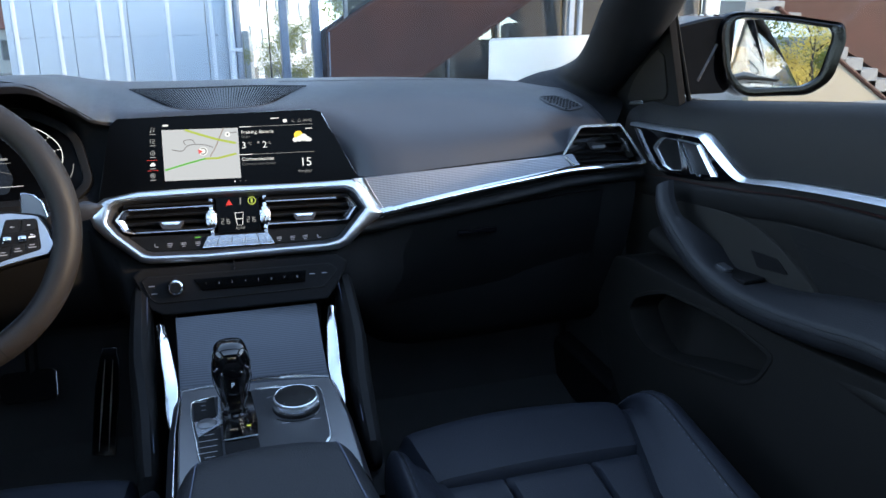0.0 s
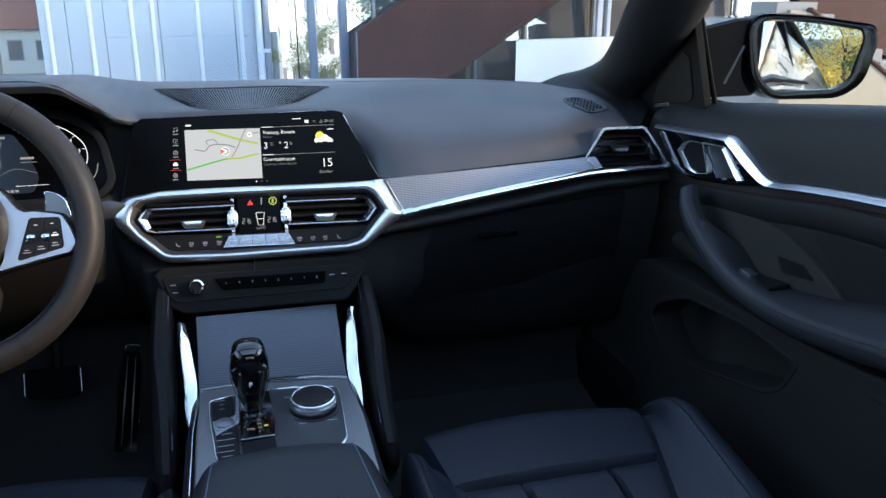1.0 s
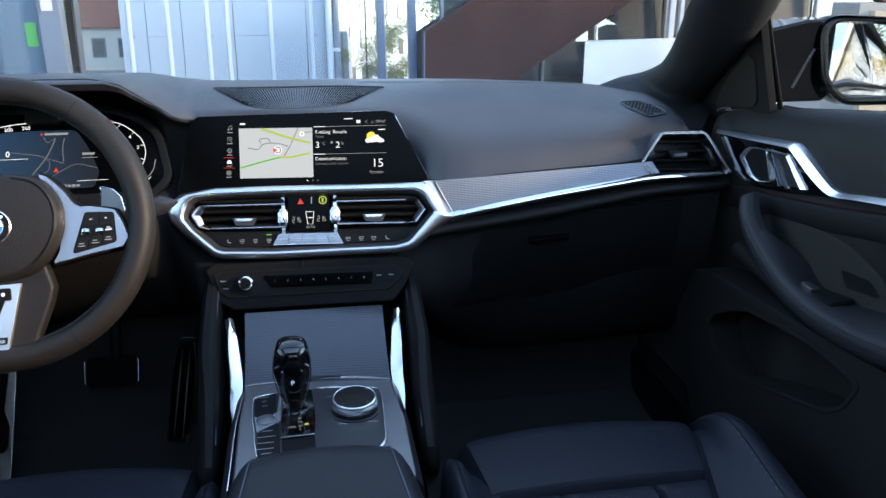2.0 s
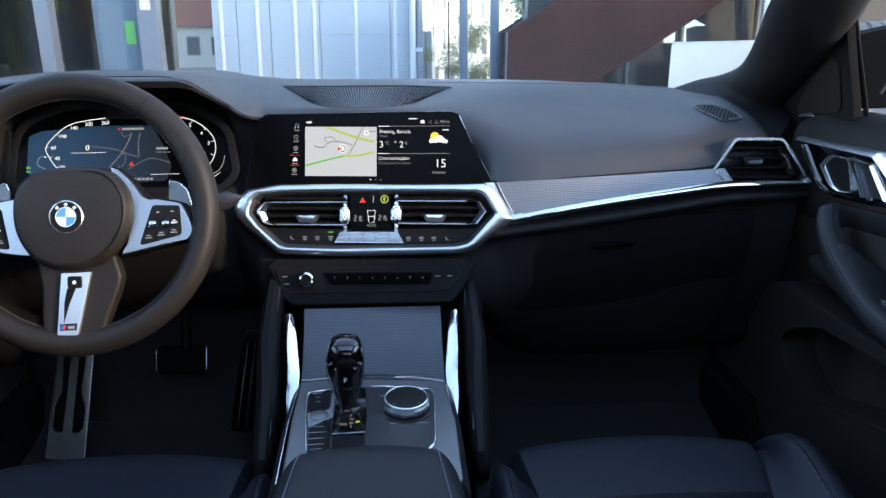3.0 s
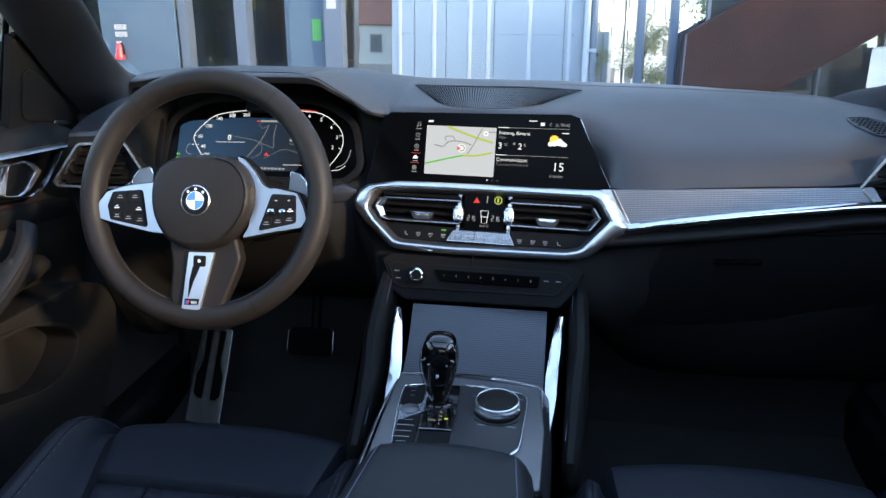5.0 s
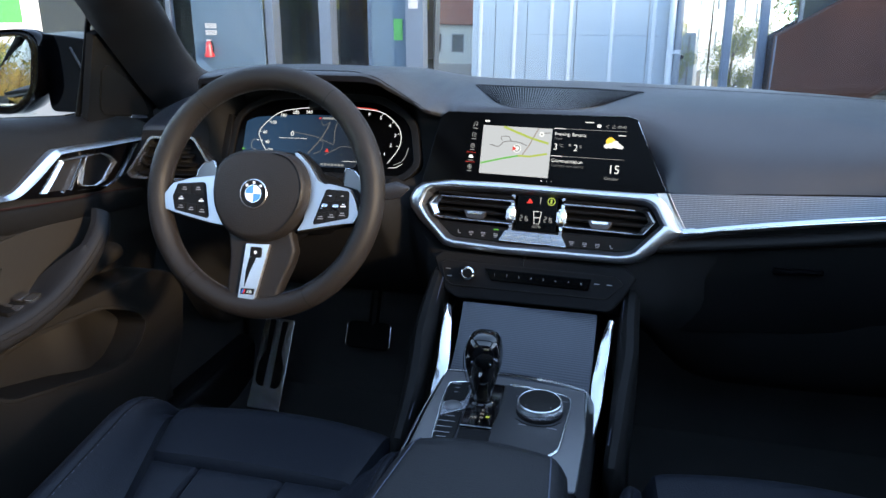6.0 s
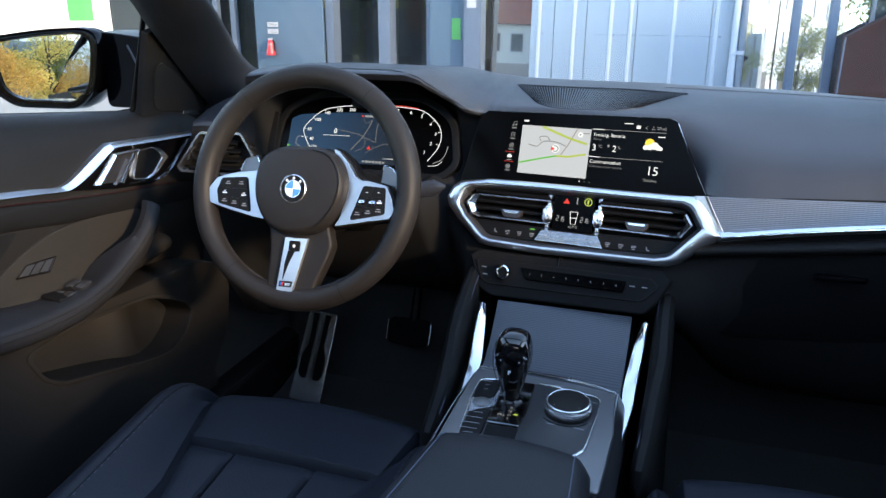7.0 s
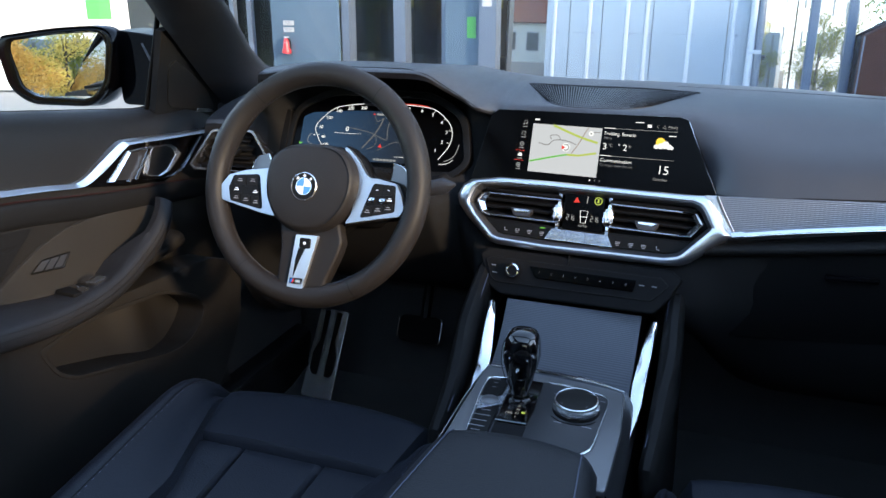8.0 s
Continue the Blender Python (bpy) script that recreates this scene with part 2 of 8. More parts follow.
def prism(poly, w0, w1, m=Matrix(), bevel=0.0, seg=2, taper=0.0):
    """A polygon in (u, v), raised from w0 to w1; taper draws the upper face in."""
    bm = bmesh.new()
    cx = sum(p[0] for p in poly) / len(poly)
    cy = sum(p[1] for p in poly) / len(poly)
    lo = [bm.verts.new((x, y, w0)) for x, y in poly]
    hi = [bm.verts.new((x + (cx - x) * taper, y + (cy - y) * taper, w1)) for x, y in poly]
    n = len(poly)
    bm.faces.new(lo[::-1])
    bm.faces.new(hi)
    for i in range(n):
        bm.faces.new((lo[i], lo[(i + 1) % n], hi[(i + 1) % n], hi[i]))
    bmesh.ops.recalc_face_normals(bm, faces=bm.faces)
    bev(bm, bevel, seg)
    PLATES.add(id(bm))
    bm.transform(m)
    return bm


def ring(outer, inner, w0, w1, m=Matrix(), bevel=0.0, w_in=None):
    """A frame between two outlines with the same number of corners; w_in: height of the inner lip."""
    bm = bmesh.new()
    w_in = w1 if w_in is None else w_in
    n = len(outer)
    a = [bm.verts.new((x, y, w0)) for x, y in outer]
    b = [bm.verts.new((x, y, w1)) for x, y in outer]
    c = [bm.verts.new((x, y, w_in)) for x, y in inner]
    d = [bm.verts.new((x, y, w0)) for x, y in inner]
    for i in range(n):
        j = (i + 1) % n
        for p, q in ((a, b), (b, c), (c, d), (d, a)):
            bm.faces.new((p[i], p[j], q[j], q[i]))
    bmesh.ops.recalc_face_normals(bm, faces=bm.faces)
    bev(bm, bevel)
    PLATES.add(id(bm))
    bm.transform(m)
    return bm


def rbox(sx, sy, sz, m=Matrix(), bevel=0.002, seg=2):
    bm = bmesh.new()
    bmesh.ops.create_cube(bm, size=1.0)
    bmesh.ops.scale(bm, vec=(sx, sy, sz), verts=bm.verts)
    bev(bm, min(bevel, 0.45 * min(sx, sy, sz)), seg)
    PLATES.add(id(bm))
    bm.transform(m)
    return bm


def curve_pts(pts, n=8, closed=False):
    """Smooth line through points (Catmull-Rom)."""
    p = [Vector(q) for q in pts]
    out = []
    k = len(p)
    for i in range(k if closed else k - 1):
        p1, p2 = p[i], p[(i + 1) % k]
        p0 = p[(i - 1) % k] if closed or i > 0 else p1 * 2 - p2
        p3 = p[(i + 2) % k] if closed or i + 2 < k else p2 * 2 - p1
        for j in range(n):
            t = j / n
            out.append(0.5 * (2 * p1 + (p2 - p0) * t + (2 * p0 - 5 * p1 + 4 * p2 - p3) * t * t + (3 * p1 - p0 - 3 * p2 + p3) * t ** 3))
    if not closed:
        out.append(p[-1])
    return out


def loft(rings, closed=True, caps=True):
    """Skin over rows of points that all have the same count; closed: each row is a loop."""
    bm = bmesh.new()
    vs = [[bm.verts.new(q) for q in r] for r in rings]
    k = len(rings[0])
    for a, b in zip(vs, vs[1:]):
        for i in range(k if closed else k - 1):
            j = (i + 1) % k
            bm.faces.new((a[i], a[j], b[j], b[i]))
    if caps and closed:
        bm.faces.new(vs[0][::-1])
        bm.faces.new(vs[-1])
    return bm


def sweep(path, rx, rz=None, n=12, power=2.0, up=(0, 0, 1), ends=0.0):
    """A bar along a path: rx across, rz high; power above 2 squares its section; ends: how far its ends are drawn in."""
    p = [Vector(q) for q in path]
    rz = rx if rz is None else rz
    rows = []
    for i, q in enumerate(p):
        t = (p[min(i + 1, len(p) - 1)] - p[max(i - 1, 0)]).normalized()
        side = t.cross(Vector(up))
        side = side.normalized() if side.length > 1e-6 else Vector((1, 0, 0))
        top = side.cross(t).normalized()
        s = i / (len(p) - 1)
        k = 1.0
        if ends:
            e = min(s, 1 - s) / ends
            k = math.sqrt(max(0.02, 1 - (1 - min(1, e)) ** 2))
        a = rx(s) if callable(rx) else rx
        b = rz(s) if callable(rz) else rz
        row = []
        for j in range(n):
            g = 2 * math.pi * j / n
            c, d = math.cos(g), math.sin(g)
            c = math.copysign(abs(c) ** (2 / power), c)
            d = math.copysign(abs(d) ** (2 / power), d)
            row.append(q + side * (a * k * c) + top * (b * k * d))
        rows.append(row)
    return loft(rows)


def lathe(profile, m=Matrix(), n=32, caps=True):
    """Turned shape from (radius, height) pairs."""
    rows = [[(r * math.cos(2 * math.pi * j / n), r * math.sin(2 * math.pi * j / n), h) for j in range(n)] for r, h in profile]
    bm = loft(rows, True, caps)
    bm.transform(m)
    return bm


def slab(fn, nu, nv, thick, way):
    """A curved sheet fn(s, t) with thickness along a direction."""
    way = Vector(way) * thick
    bm = bmesh.new()
    top = [[bm.verts.new(fn(i / nu, j / nv)) for j in range(nv + 1)] for i in range(nu + 1)]
    bot = [[bm.verts.new(Vector(fn(i / nu, j / nv)) + way) for j in range(nv + 1)] for i in range(nu + 1)]
    for i in range(nu):
        for j in range(nv):
            bm.faces.new((top[i][j], top[i + 1][j], top[i + 1][j + 1], top[i][j + 1]))
            bm.faces.new((bot[i][j], bot[i][j + 1], bot[i + 1][j + 1], bot[i + 1][j]))
    for i in range(nu):
        bm.faces.new((top[i][0], bot[i][0], bot[i + 1][0], top[i + 1][0]))
        bm.faces.new((top[i][nv], top[i + 1][nv], bot[i + 1][nv], bot[i][nv]))
    for j in range(nv):
        bm.faces.new((top[0][j], top[0][j + 1], bot[0][j + 1], bot[0][j]))
        bm.faces.new((top[nu][j], bot[nu][j], bot[nu][j + 1], top[nu][j + 1]))
    return bm


def words(name, body, size, m, u, v, w, material, parent, align="LEFT", bold=0.0):
    """Flat lettering in the built-in font, as a mesh on the panel m."""
    cu = bpy.data.curves.new(name, "FONT")
    cu.body, cu.size, cu.align_x, cu.align_y, cu.offset = body, size, align, "CENTER", bold
    tmp = new(name, cu)
    me = bpy.data.meshes.new_from_object(tmp.evaluated_get(bpy.context.evaluated_depsgraph_get()))
    bpy.data.objects.remove(tmp)
    bpy.data.curves.remove(cu)
    bm = bmesh.new()
    bm.from_mesh(me)
    bpy.data.meshes.remove(me)
    bm.transform(m @ Matrix.Translation((u, v, w)))
    return part(name, bm, material, parent, "", 0)


def rect(u0, v0, u1, v1):
    return [(u0, v0), (u1, v0), (u1, v1), (u0, v1)]


def round_poly(poly, r=0.3, n=4):
    """Outline with each corner cut round; r: share of the shorter side."""
    out = []
    k = len(poly)
    for i in range(k):
        a, b, c = Vector(poly[i - 1]), Vector(poly[i]), Vector(poly[(i + 1) % k])
        d = r * min((a - b).length, (c - b).length)
        p, q = b + (a - b).normalized() * d, b + (c - b).normalized() * d
        for j in range(n + 1):
            t = j / n
            e = p * (1 - t) ** 2 + b * 2 * t * (1 - t) + q * t * t
            out.append((e.x, e.y))
    return out


def inset(poly, k):
    """Outline moved inwards by k (counter-clockwise or not)."""
    area = sum(poly[i - 1][0] * poly[i][1] - poly[i][0] * poly[i - 1][1] for i in range(len(poly)))
    s = 1 if area > 0 else -1
    out = []
    n = len(poly)
    for i in range(n):
        a, b, c = Vector(poly[i - 1]), Vector(poly[i]), Vector(poly[(i + 1) % n])
        d1, d2 = (b - a).normalized(), (c - b).normalized()
        n1, n2 = Vector((-d1.y, d1.x)) * s, Vector((-d2.y, d2.x)) * s
        h = (n1 + n2)
        h = h.normalized() if h.length > 1e-6 else n1
        q = b + h * (k / max(0.35, h.dot(n1)))
        out.append((q.x, q.y))
    return out


def lerp_table(table, x):
    """Straight-line blend between rows (x, value list)."""
    if x <= table[0][0]:
        return table[0][1]
    for (a, p), (b, q) in zip(table, table[1:]):
        if x <= b:
            s = (x - a) / (b - a)
            s = s * s * (3 - 2 * s)
            return [tuple(c * (1 - s) + d * s for c, d in zip(u, v)) for u, v in zip(p, q)]
    return table[-1][1]

# ---------------------------------------------------------------- dashboard
dash = thing("dashboard", "dark grey padded dashboard with a raised hood over the dials", "dashboard", (0, 1.4, 0.5))
# rows of (y, z), from the windscreen down to the footwell, by x
DASH = [
    (-0.80, [(1.46, .90), (1.42, .925), (1.36, .935), (1.30, .930), (1.25, .915), (1.21, .90), (1.20, .895), (1.195, .885), (1.19, .85), (1.19, .82), (1.20, .76), (1.24, .66), (1.32, .5), (1.46, .45)]),
    (-0.66, [(1.52, .925), (1.47, .943), (1.40, .950), (1.32, .945), (1.25, .935), (1.20, .92), (1.19, .91), (1.185, .90), (1.18, .86), (1.18, .83), (1.19, .76), (1.22, .66), (1.32, .5), (1.46, .45)]),
    (-0.59, [(1.57, .935), (1.52, .958), (1.44, .972), (1.33, .978), (1.25, .968), (1.20, .945), (1.195, .92), (1.19, .90), (1.185, .87), (1.18, .83), (1.18, .76), (1.24, .66), (1.36, .585), (1.56, .60)]),
    (-0.565, [(1.58, .94), (1.53, .962), (1.45, .985), (1.33, .997), (1.22, .998), (1.17, .983), (1.175, .962), (1.195, .92), (1.19, .88), (1.18, .84), (1.17, .77), (1.24, .66), (1.36, .585), (1.56, .60)]),
    (-0.545, [(1.59, .945), (1.54, .968), (1.45, .996), (1.33, 1.008), (1.20, 1.014), (1.145, 1.008), (1.15, .996), (1.28, .975), (1.29, .865), (1.19, .845), (1.15, .79), (1.24, .66), (1.36, .585), (1.56, .60)]),
    (-0.46, [(1.62, .95), (1.57, .975), (1.46, 1.000), (1.32, 1.014), (1.19, 1.0235), (1.135, 1.020), (1.14, 1.008), (1.29, .985), (1.29, .855), (1.19, .84), (1.14, .80), (1.24, .66), (1.36, .585), (1.56, .60)]),
    (-0.262, [(1.63, .95), (1.58, .975), (1.47, .998), (1.32, 1.012), (1.19, 1.0225), (1.133, 1.020), (1.138, 1.008), (1.29, .985), (1.29, .855), (1.19, .84), (1.14, .80), (1.24, .66), (1.36, .585), (1.56, .60)]),
    (-0.244, [(1.63, .95), (1.585, .973), (1.48, .994), (1.33, 1.006), (1.20, 1.0165), (1.137, 1.0145), (1.142, 1.004), (1.28, .975), (1.28, .865), (1.19, .845), (1.14, .80), (1.24, .66), (1.36, .585), (1.56, .60)]),
    (-0.228, [(1.635, .95), (1.587, .972), (1.485, .990), (1.35, .999), (1.225, 1.003), (1.163, .998), (1.168, .988), (1.27, .955), (1.26, .87), (1.20, .84), (1.16, .795), (1.24, .66), (1.36, .585), (1.56, .60)]),
    (-0.212, [(1.635, .95), (1.59, .971), (1.49, .986), (1.36, .991), (1.245, .989), (1.183, .983), (1.188, .974), (1.25, .945), (1.24, .87), (1.20, .83), (1.18, .79), (1.24, .66), (1.36, .585), (1.56, .60)]),
    (-0.190, [(1.638, .95), (1.592, .970), (1.495, .982), (1.37, .982), (1.265, .973), (1.210, .961), (1.214, .953), (1.25, .935), (1.24, .87), (1.215, .82), (1.17, .77), (1.20, .68), (1.30, .62), (1.50, .58)]),
    (-0.165, [(1.64, .95), (1.595, .969), (1.50, .977), (1.38, .975), (1.28, .963), (1.250, .950), (1.25, .942), (1.25, .93), (1.24, .87), (1.225, .82), (1.16, .755), (1.15, .69), (1.20, .65), (1.42, .55)]),
    (-0.08, [(1.645, .95), (1.60, .967), (1.50, .974), (1.38, .970), (1.275, .962), (1.255, .957), (1.25, .945), (1.25, .93), (1.24, .87), (1.225, .82), (1.155, .755), (1.135, .69), (1.18, .665), (1.42, .60)]),
    (0.08, [(1.645, .95), (1.60, .967), (1.50, .974), (1.38, .970), (1.27, .962), (1.24, .955), (1.235, .945), (1.235, .93), (1.225, .87), (1.215, .82), (1.14, .755), (1.12, .69), (1.17, .665), (1.42, .60)]),
    (0.147, [(1.64, .95), (1.597, .966), (1.49, .973), (1.38, .969), (1.28, .955), (1.255, .930), (1.225, .862), (1.222, .856), (1.220, .848), (1.205, .82), (1.13, .755), (1.12, .69), (1.18, .65), (1.42, .58)]),
    (0.192, [(1.637, .95), (1.592, .966), (1.485, .972), (1.375, .965), (1.275, .946), (1.203, .914), (1.160, .858), (1.158, .855), (1.155, .845), (1.15, .81), (1.14, .75), (1.14, .68), (1.22, .60), (1.44, .52)]),
    (0.235, [(1.635, .95), (1.59, .966), (1.48, .972), (1.37, .963), (1.27, .941), (1.191, .909), (1.150, .8610), (1.149, .858), (1.147, .83), (1.145, .80), (1.15, .74), (1.18, .66), (1.30, .52), (1.46, .45)]),
    (0.30, [(1.62, .95), (1.575, .966), (1.47, .970), (1.36, .959), (1.27, .936), (1.196, .908), (1.158, .8672), (1.156, .862), (1.154, .84), (1.155, .81), (1.165, .74), (1.20, .64), (1.30, .50), (1.46, .45)]),
    (0.45, [(1.58, .948), (1.54, .963), (1.44, .965), (1.34, .955), (1.27, .937), (1.207, .911), (1.173, .8705), (1.171, .865), (1.168, .85), (1.17, .83), (1.18, .75), (1.21, .64), (1.30, .50), (1.46, .45)]),
    (0.515, [(1.56, .946), (1.52, .960), (1.43, .961), (1.34, .952), (1.27, .937), (1.216, .912), (1.180, .8725), (1.178, .867), (1.176, .855), (1.18, .835), (1.185, .755), (1.215, .64), (1.305, .50), (1.46, .45)]),
    (0.565, [(1.55, .945), (1.51, .958), (1.42, .958), (1.34, .950), (1.27, .936), (1.230, .910), (1.190, .880), (1.188, .874), (1.20, .865), (1.19, .845), (1.19, .76), (1.22, .64), (1.31, .50), (1.46, .45)]),
    (0.628, [(1.53, .938), (1.48, .952), (1.41, .954), (1.33, .948), (1.27, .938), (1.23, .922), (1.205, .903), (1.20, .892), (1.20, .865), (1.19, .84), (1.19, .76), (1.22, .66), (1.32, .5), (1.46, .45)]),
    (0.668, [(1.52, .895), (1.47, .900), (1.40, .902), (1.32, .900), (1.27, .897), (1.23, .890), (1.215, .884), (1.205, .878), (1.20, .86), (1.19, .84), (1.19, .76), (1.22, .66), (1.32, .5), (1.46, .45)]),
    (0.80, [(1.46, .90), (1.42, .925), (1.36, .935), (1.30, .930), (1.25, .915), (1.21, .90), (1.20, .895), (1.195, .885), (1.19, .85), (1.19, .82), (1.20, .76), (1.24, .66), (1.32, .5), (1.46, .45)]),
]


def dash_profile(x):
    """Section of the dashboard at x, eased between its neighbours."""
    steps = (-0.03, -0.02, -0.01, 0.0, 0.01, 0.02, 0.03) if -0.15 < x < 0.60 else (-0.004, 0.0, 0.004)
    near = [lerp_table(DASH, max(-0.8, min(0.8, x + d))) for d in steps]
    return [tuple(sum(c) / len(near) for c in zip(*q)) for q in zip(*near)]


def dash_rows(i0, i1):
    rows = []
    for k in range(241):
        x = -0.694 + 1.378 * k / 240
        rows.append([Vector((x, q.x, q.y)) for q in curve_pts([Vector(p) for p in dash_profile(x)[i0:i1]], 4)])
    return rows


def dash_z(x, y):
    """Height of the dashboard's top at a place."""
    pr = curve_pts([Vector(p) for p in dash_profile(x)[:7]], 4)
    for p, q in zip(pr, pr[1:]):
        if q.x <= y <= p.x:
            return p.y + (q.y - p.y) * (p.x - y) / max(1e-6, p.x - q.x)
    return pr[0].y


part("upper_pad", loft(dash_rows(0, 7), False), PAD, dash, "soft dark grey upper pad")
part("lower_panel", loft(dash_rows(6, 14), False), MATTE, dash, "black lower panel")

# central loudspeaker cover: a sunk field of fine ribs that fan out
def fan(s, t, lift=0.0):
    """Place on the speaker cover: s across from -1 to 1, t from front to back."""
    y = 1.258 + 0.158 * t + 0.030 * s ** 4 * (1 - t) - 0.006 * s ** 6 * t
    x = -0.008 + s * (0.084 + 0.060 * t)
    return Vector((x, y, dash_z(x, y) + lift))


cover = part("speaker_cover", slab(lambda s, t: fan(2 * s - 1, t, 0.0008), 30, 12, 0.004, (0, 0, -1)), PAD, dash, "fanned speaker grille")
for i in range(60):
    g = (i - 29.5) / 29.5
    part("rib", sweep([fan(g, t, 0.0009) for t in (0.02, .25, .5, .75, 0.98)], lambda s, k=0.30 + 0.70 * min(1.0, abs(g) * 1.5): (0.0007 + 0.0008 * s) * k, 0.0007, 4), MATTE, cover, "", 0)
part("cover_edge", sweep(curve_pts([(-0.150, 1.412, dash_z(-.14, 1.412) + .001), (-0.06, 1.424, dash_z(0, 1.424) + .002), (0.05, 1.424, dash_z(0, 1.424) + .002), (0.142, 1.412, dash_z(.14, 1.412) + .001)], 8), 0.002, 0.0016, 6), PAD, dash)
part("cover_seam", sweep([(x, 1.478, dash_z(x, 1.478) + 0.0004) for x in [0.10 + 0.04 * k for k in range(13)]], 0.0010, 0.0004, 6), PAD, dash)
# stitched edge of the dial hood
part("hood_seam", sweep([q + Vector((0, -0.0004, 0.0006)) for q in curve_pts([Vector(p) for p in ((-0.40, 1.147, 1.022), (-0.313, 1.147, 1.022), (-0.280, 1.142, 1.022), (-0.249, 1.137, 1.016), (-0.237, 1.148, 1.007), (-0.207, 1.185, 0.978), (-0.188, 1.209, 0.959), (-0.175, 1.236, 0.948))], 5)], 0.0008, 0.0006, 6), BLACK, dash)

# corner loudspeaker grilles: a sunk kite with a honeycomb of holes
KITE = [(0.548, 1.319), (0.582, 1.326), (0.603, 1.302), (0.613, 1.262), (0.577, 1.256), (0.553, 1.285)]


def in_poly(x, y, poly):
    hit = False
    for (ax, ay), (bx, by) in zip(poly, poly[1:] + poly[:1]):
        if (ay > y) != (by > y) and x < (bx - ax) * (y - ay) / (by - ay) + ax:
            hit = not hit
    return hit


for sx in (1, -1):
    shift = 0.0 if sx > 0 else -0.030
    on = lambda x, y, h: Vector((sx * x + shift, y, dash_z(sx * x + shift, y) + h))
    edge = round_poly(KITE, 0.25, 3)
    mx, my = sum(p[0] for p in edge) / len(edge), sum(p[1] for p in edge) / len(edge)
    rws = [[on(mx + (x - mx) * k, my + (y - my) * k, 0.0008) for x, y in edge] for k in (1.0, 0.75, 0.5, 0.25, 0.02)]
    grille = part("corner_grille", loft(rws, True, True), PAD, dash, "dark corner speaker grille")
    part("grille_edge", sweep([on(x, y, 0.0012) for x, y in edge + edge[:1]], 0.0015, 0.0012, 6), PAD, grille)
    bm = bmesh.new()
    inner = inset(KITE, 0.004)
    for i in range(13):
        for j in range(26):
            x, y = 0.545 + 0.0066 * i + 0.0033 * (j % 2), 1.25 + 0.0062 * j
            if in_poly(x, y, inner):
                bm.faces.new([bm.verts.new(on(x + 0.0027 * math.cos(g), y + 0.0027 * math.sin(g), 0.0016)) for g in [math.pi / 3 * k for k in range(6)]])
    part("perforation", bm, MATTE, grille, "", 0)

# ---------------------------------------------------------------- central display
SCR = plane_frame((-.098, 1.223, .938), 5, 17.2)
disp = thing("central_display", "wide glossy black touch display showing a map and weather", "car display", (0.0, 1.22, 0.86))
panel = part("glass_panel", prism(round_poly([(-0.0975, -0.107), (-0.074, 0.008), (-0.062, 0.0185), (0.222, 0.0242), (0.236, 0.0200), (0.2995, -0.1055)], 0.10), -0.022, -0.0015, SCR, 0.0025), SCREEN, disp)
part("screen_back", prism([(-0.09, -0.10), (-0.07, 0.005), (0.23, 0.015), (0.285, -0.09)], -0.05, -0.021, SCR, 0.004), BLACK, disp)
# highlight along the glass's right edge, laid on as a metal strip
part("panel_edge_glint", sweep([SCR @ Vector(p) for p in ((0.236, 0.017, -0.003), (0.262, -0.036, -0.003), (0.2985, -0.1045, -0.003))], 0.0012, 0.0012, 6), DARKSILVER, disp, "edge highlight built as a thin polished strip")
mp = part("map_view", prism(rect(0.0, -0.0765, 0.110, -0.001), -0.001, 0.0002, SCR), MAP_LIT, panel, "pale lit map", 0)


def strip(name, pts, width, m, w, material, parent):
    """A flat line on a panel."""
    bm = bmesh.new()
    p = [Vector(q) for q in pts]
    vs = []
    for i, q in enumerate(p):
        d = (p[min(i + 1, len(p) - 1)] - p[max(i - 1, 0)]).normalized()
        nrm = Vector((-d.y, d.x)) * width / 2
        vs.append((bm.verts.new((q.x + nrm.x, q.y + nrm.y, w)), bm.verts.new((q.x - nrm.x, q.y - nrm.y, w))))
    for a, b in zip(vs, vs[1:]):
        bm.faces.new((a[0], a[1], b[1], b[0]))
    bm.transform(m)
    return part(name, bm, material, parent, "", 0)


def disc(name, u, v, r, m, w, material, parent, n=24, r_in=0.0, a0=0.0, a1=360.0):
    bm = bmesh.new()
    k = max(3, int(n * (a1 - a0) / 360))
    ang = [radians(a0 + (a1 - a0) * i / k) for i in range(k + 1)]
    if r_in:
        o = [bm.verts.new((u + r * math.cos(a), v + r * math.sin(a), w)) for a in ang]
        i_ = [bm.verts.new((u + r_in * math.cos(a), v + r_in * math.sin(a), w)) for a in ang]
        for j in range(k):
            bm.faces.new((o[j], o[j + 1], i_[j + 1], i_[j]))
    else:
        bm.faces.new([bm.verts.new((u + r * math.cos(a), v + r * math.sin(a), w)) for a in (ang[:-1] if a1 - a0 == 360 else ang)])
    bm.transform(m)
    return part(name, bm, material, parent, "", 0)


W1 = 0.0006
strip("map_road", [(0.0009, -0.0607), (0.0371, -0.0510), (0.0600, -0.0456)], 0.0026, SCR, W1, GREEN_LIT, panel)
strip("map_road", [(0.0600, -0.0456), (0.0786, -0.0456), (0.1057, -0.0397)], 0.0030, SCR, W1, LIME_LIT, panel)
strip("map_road", [(q.x, q.y) for q in curve_pts([Vector(p) for p in [(0.0336, -0.0018), (0.0578, -0.0104), (0.0802, -0.0177), (0.1060, -0.0240)]], 4)], 0.0034, SCR, W1, LIME_LIT, panel)
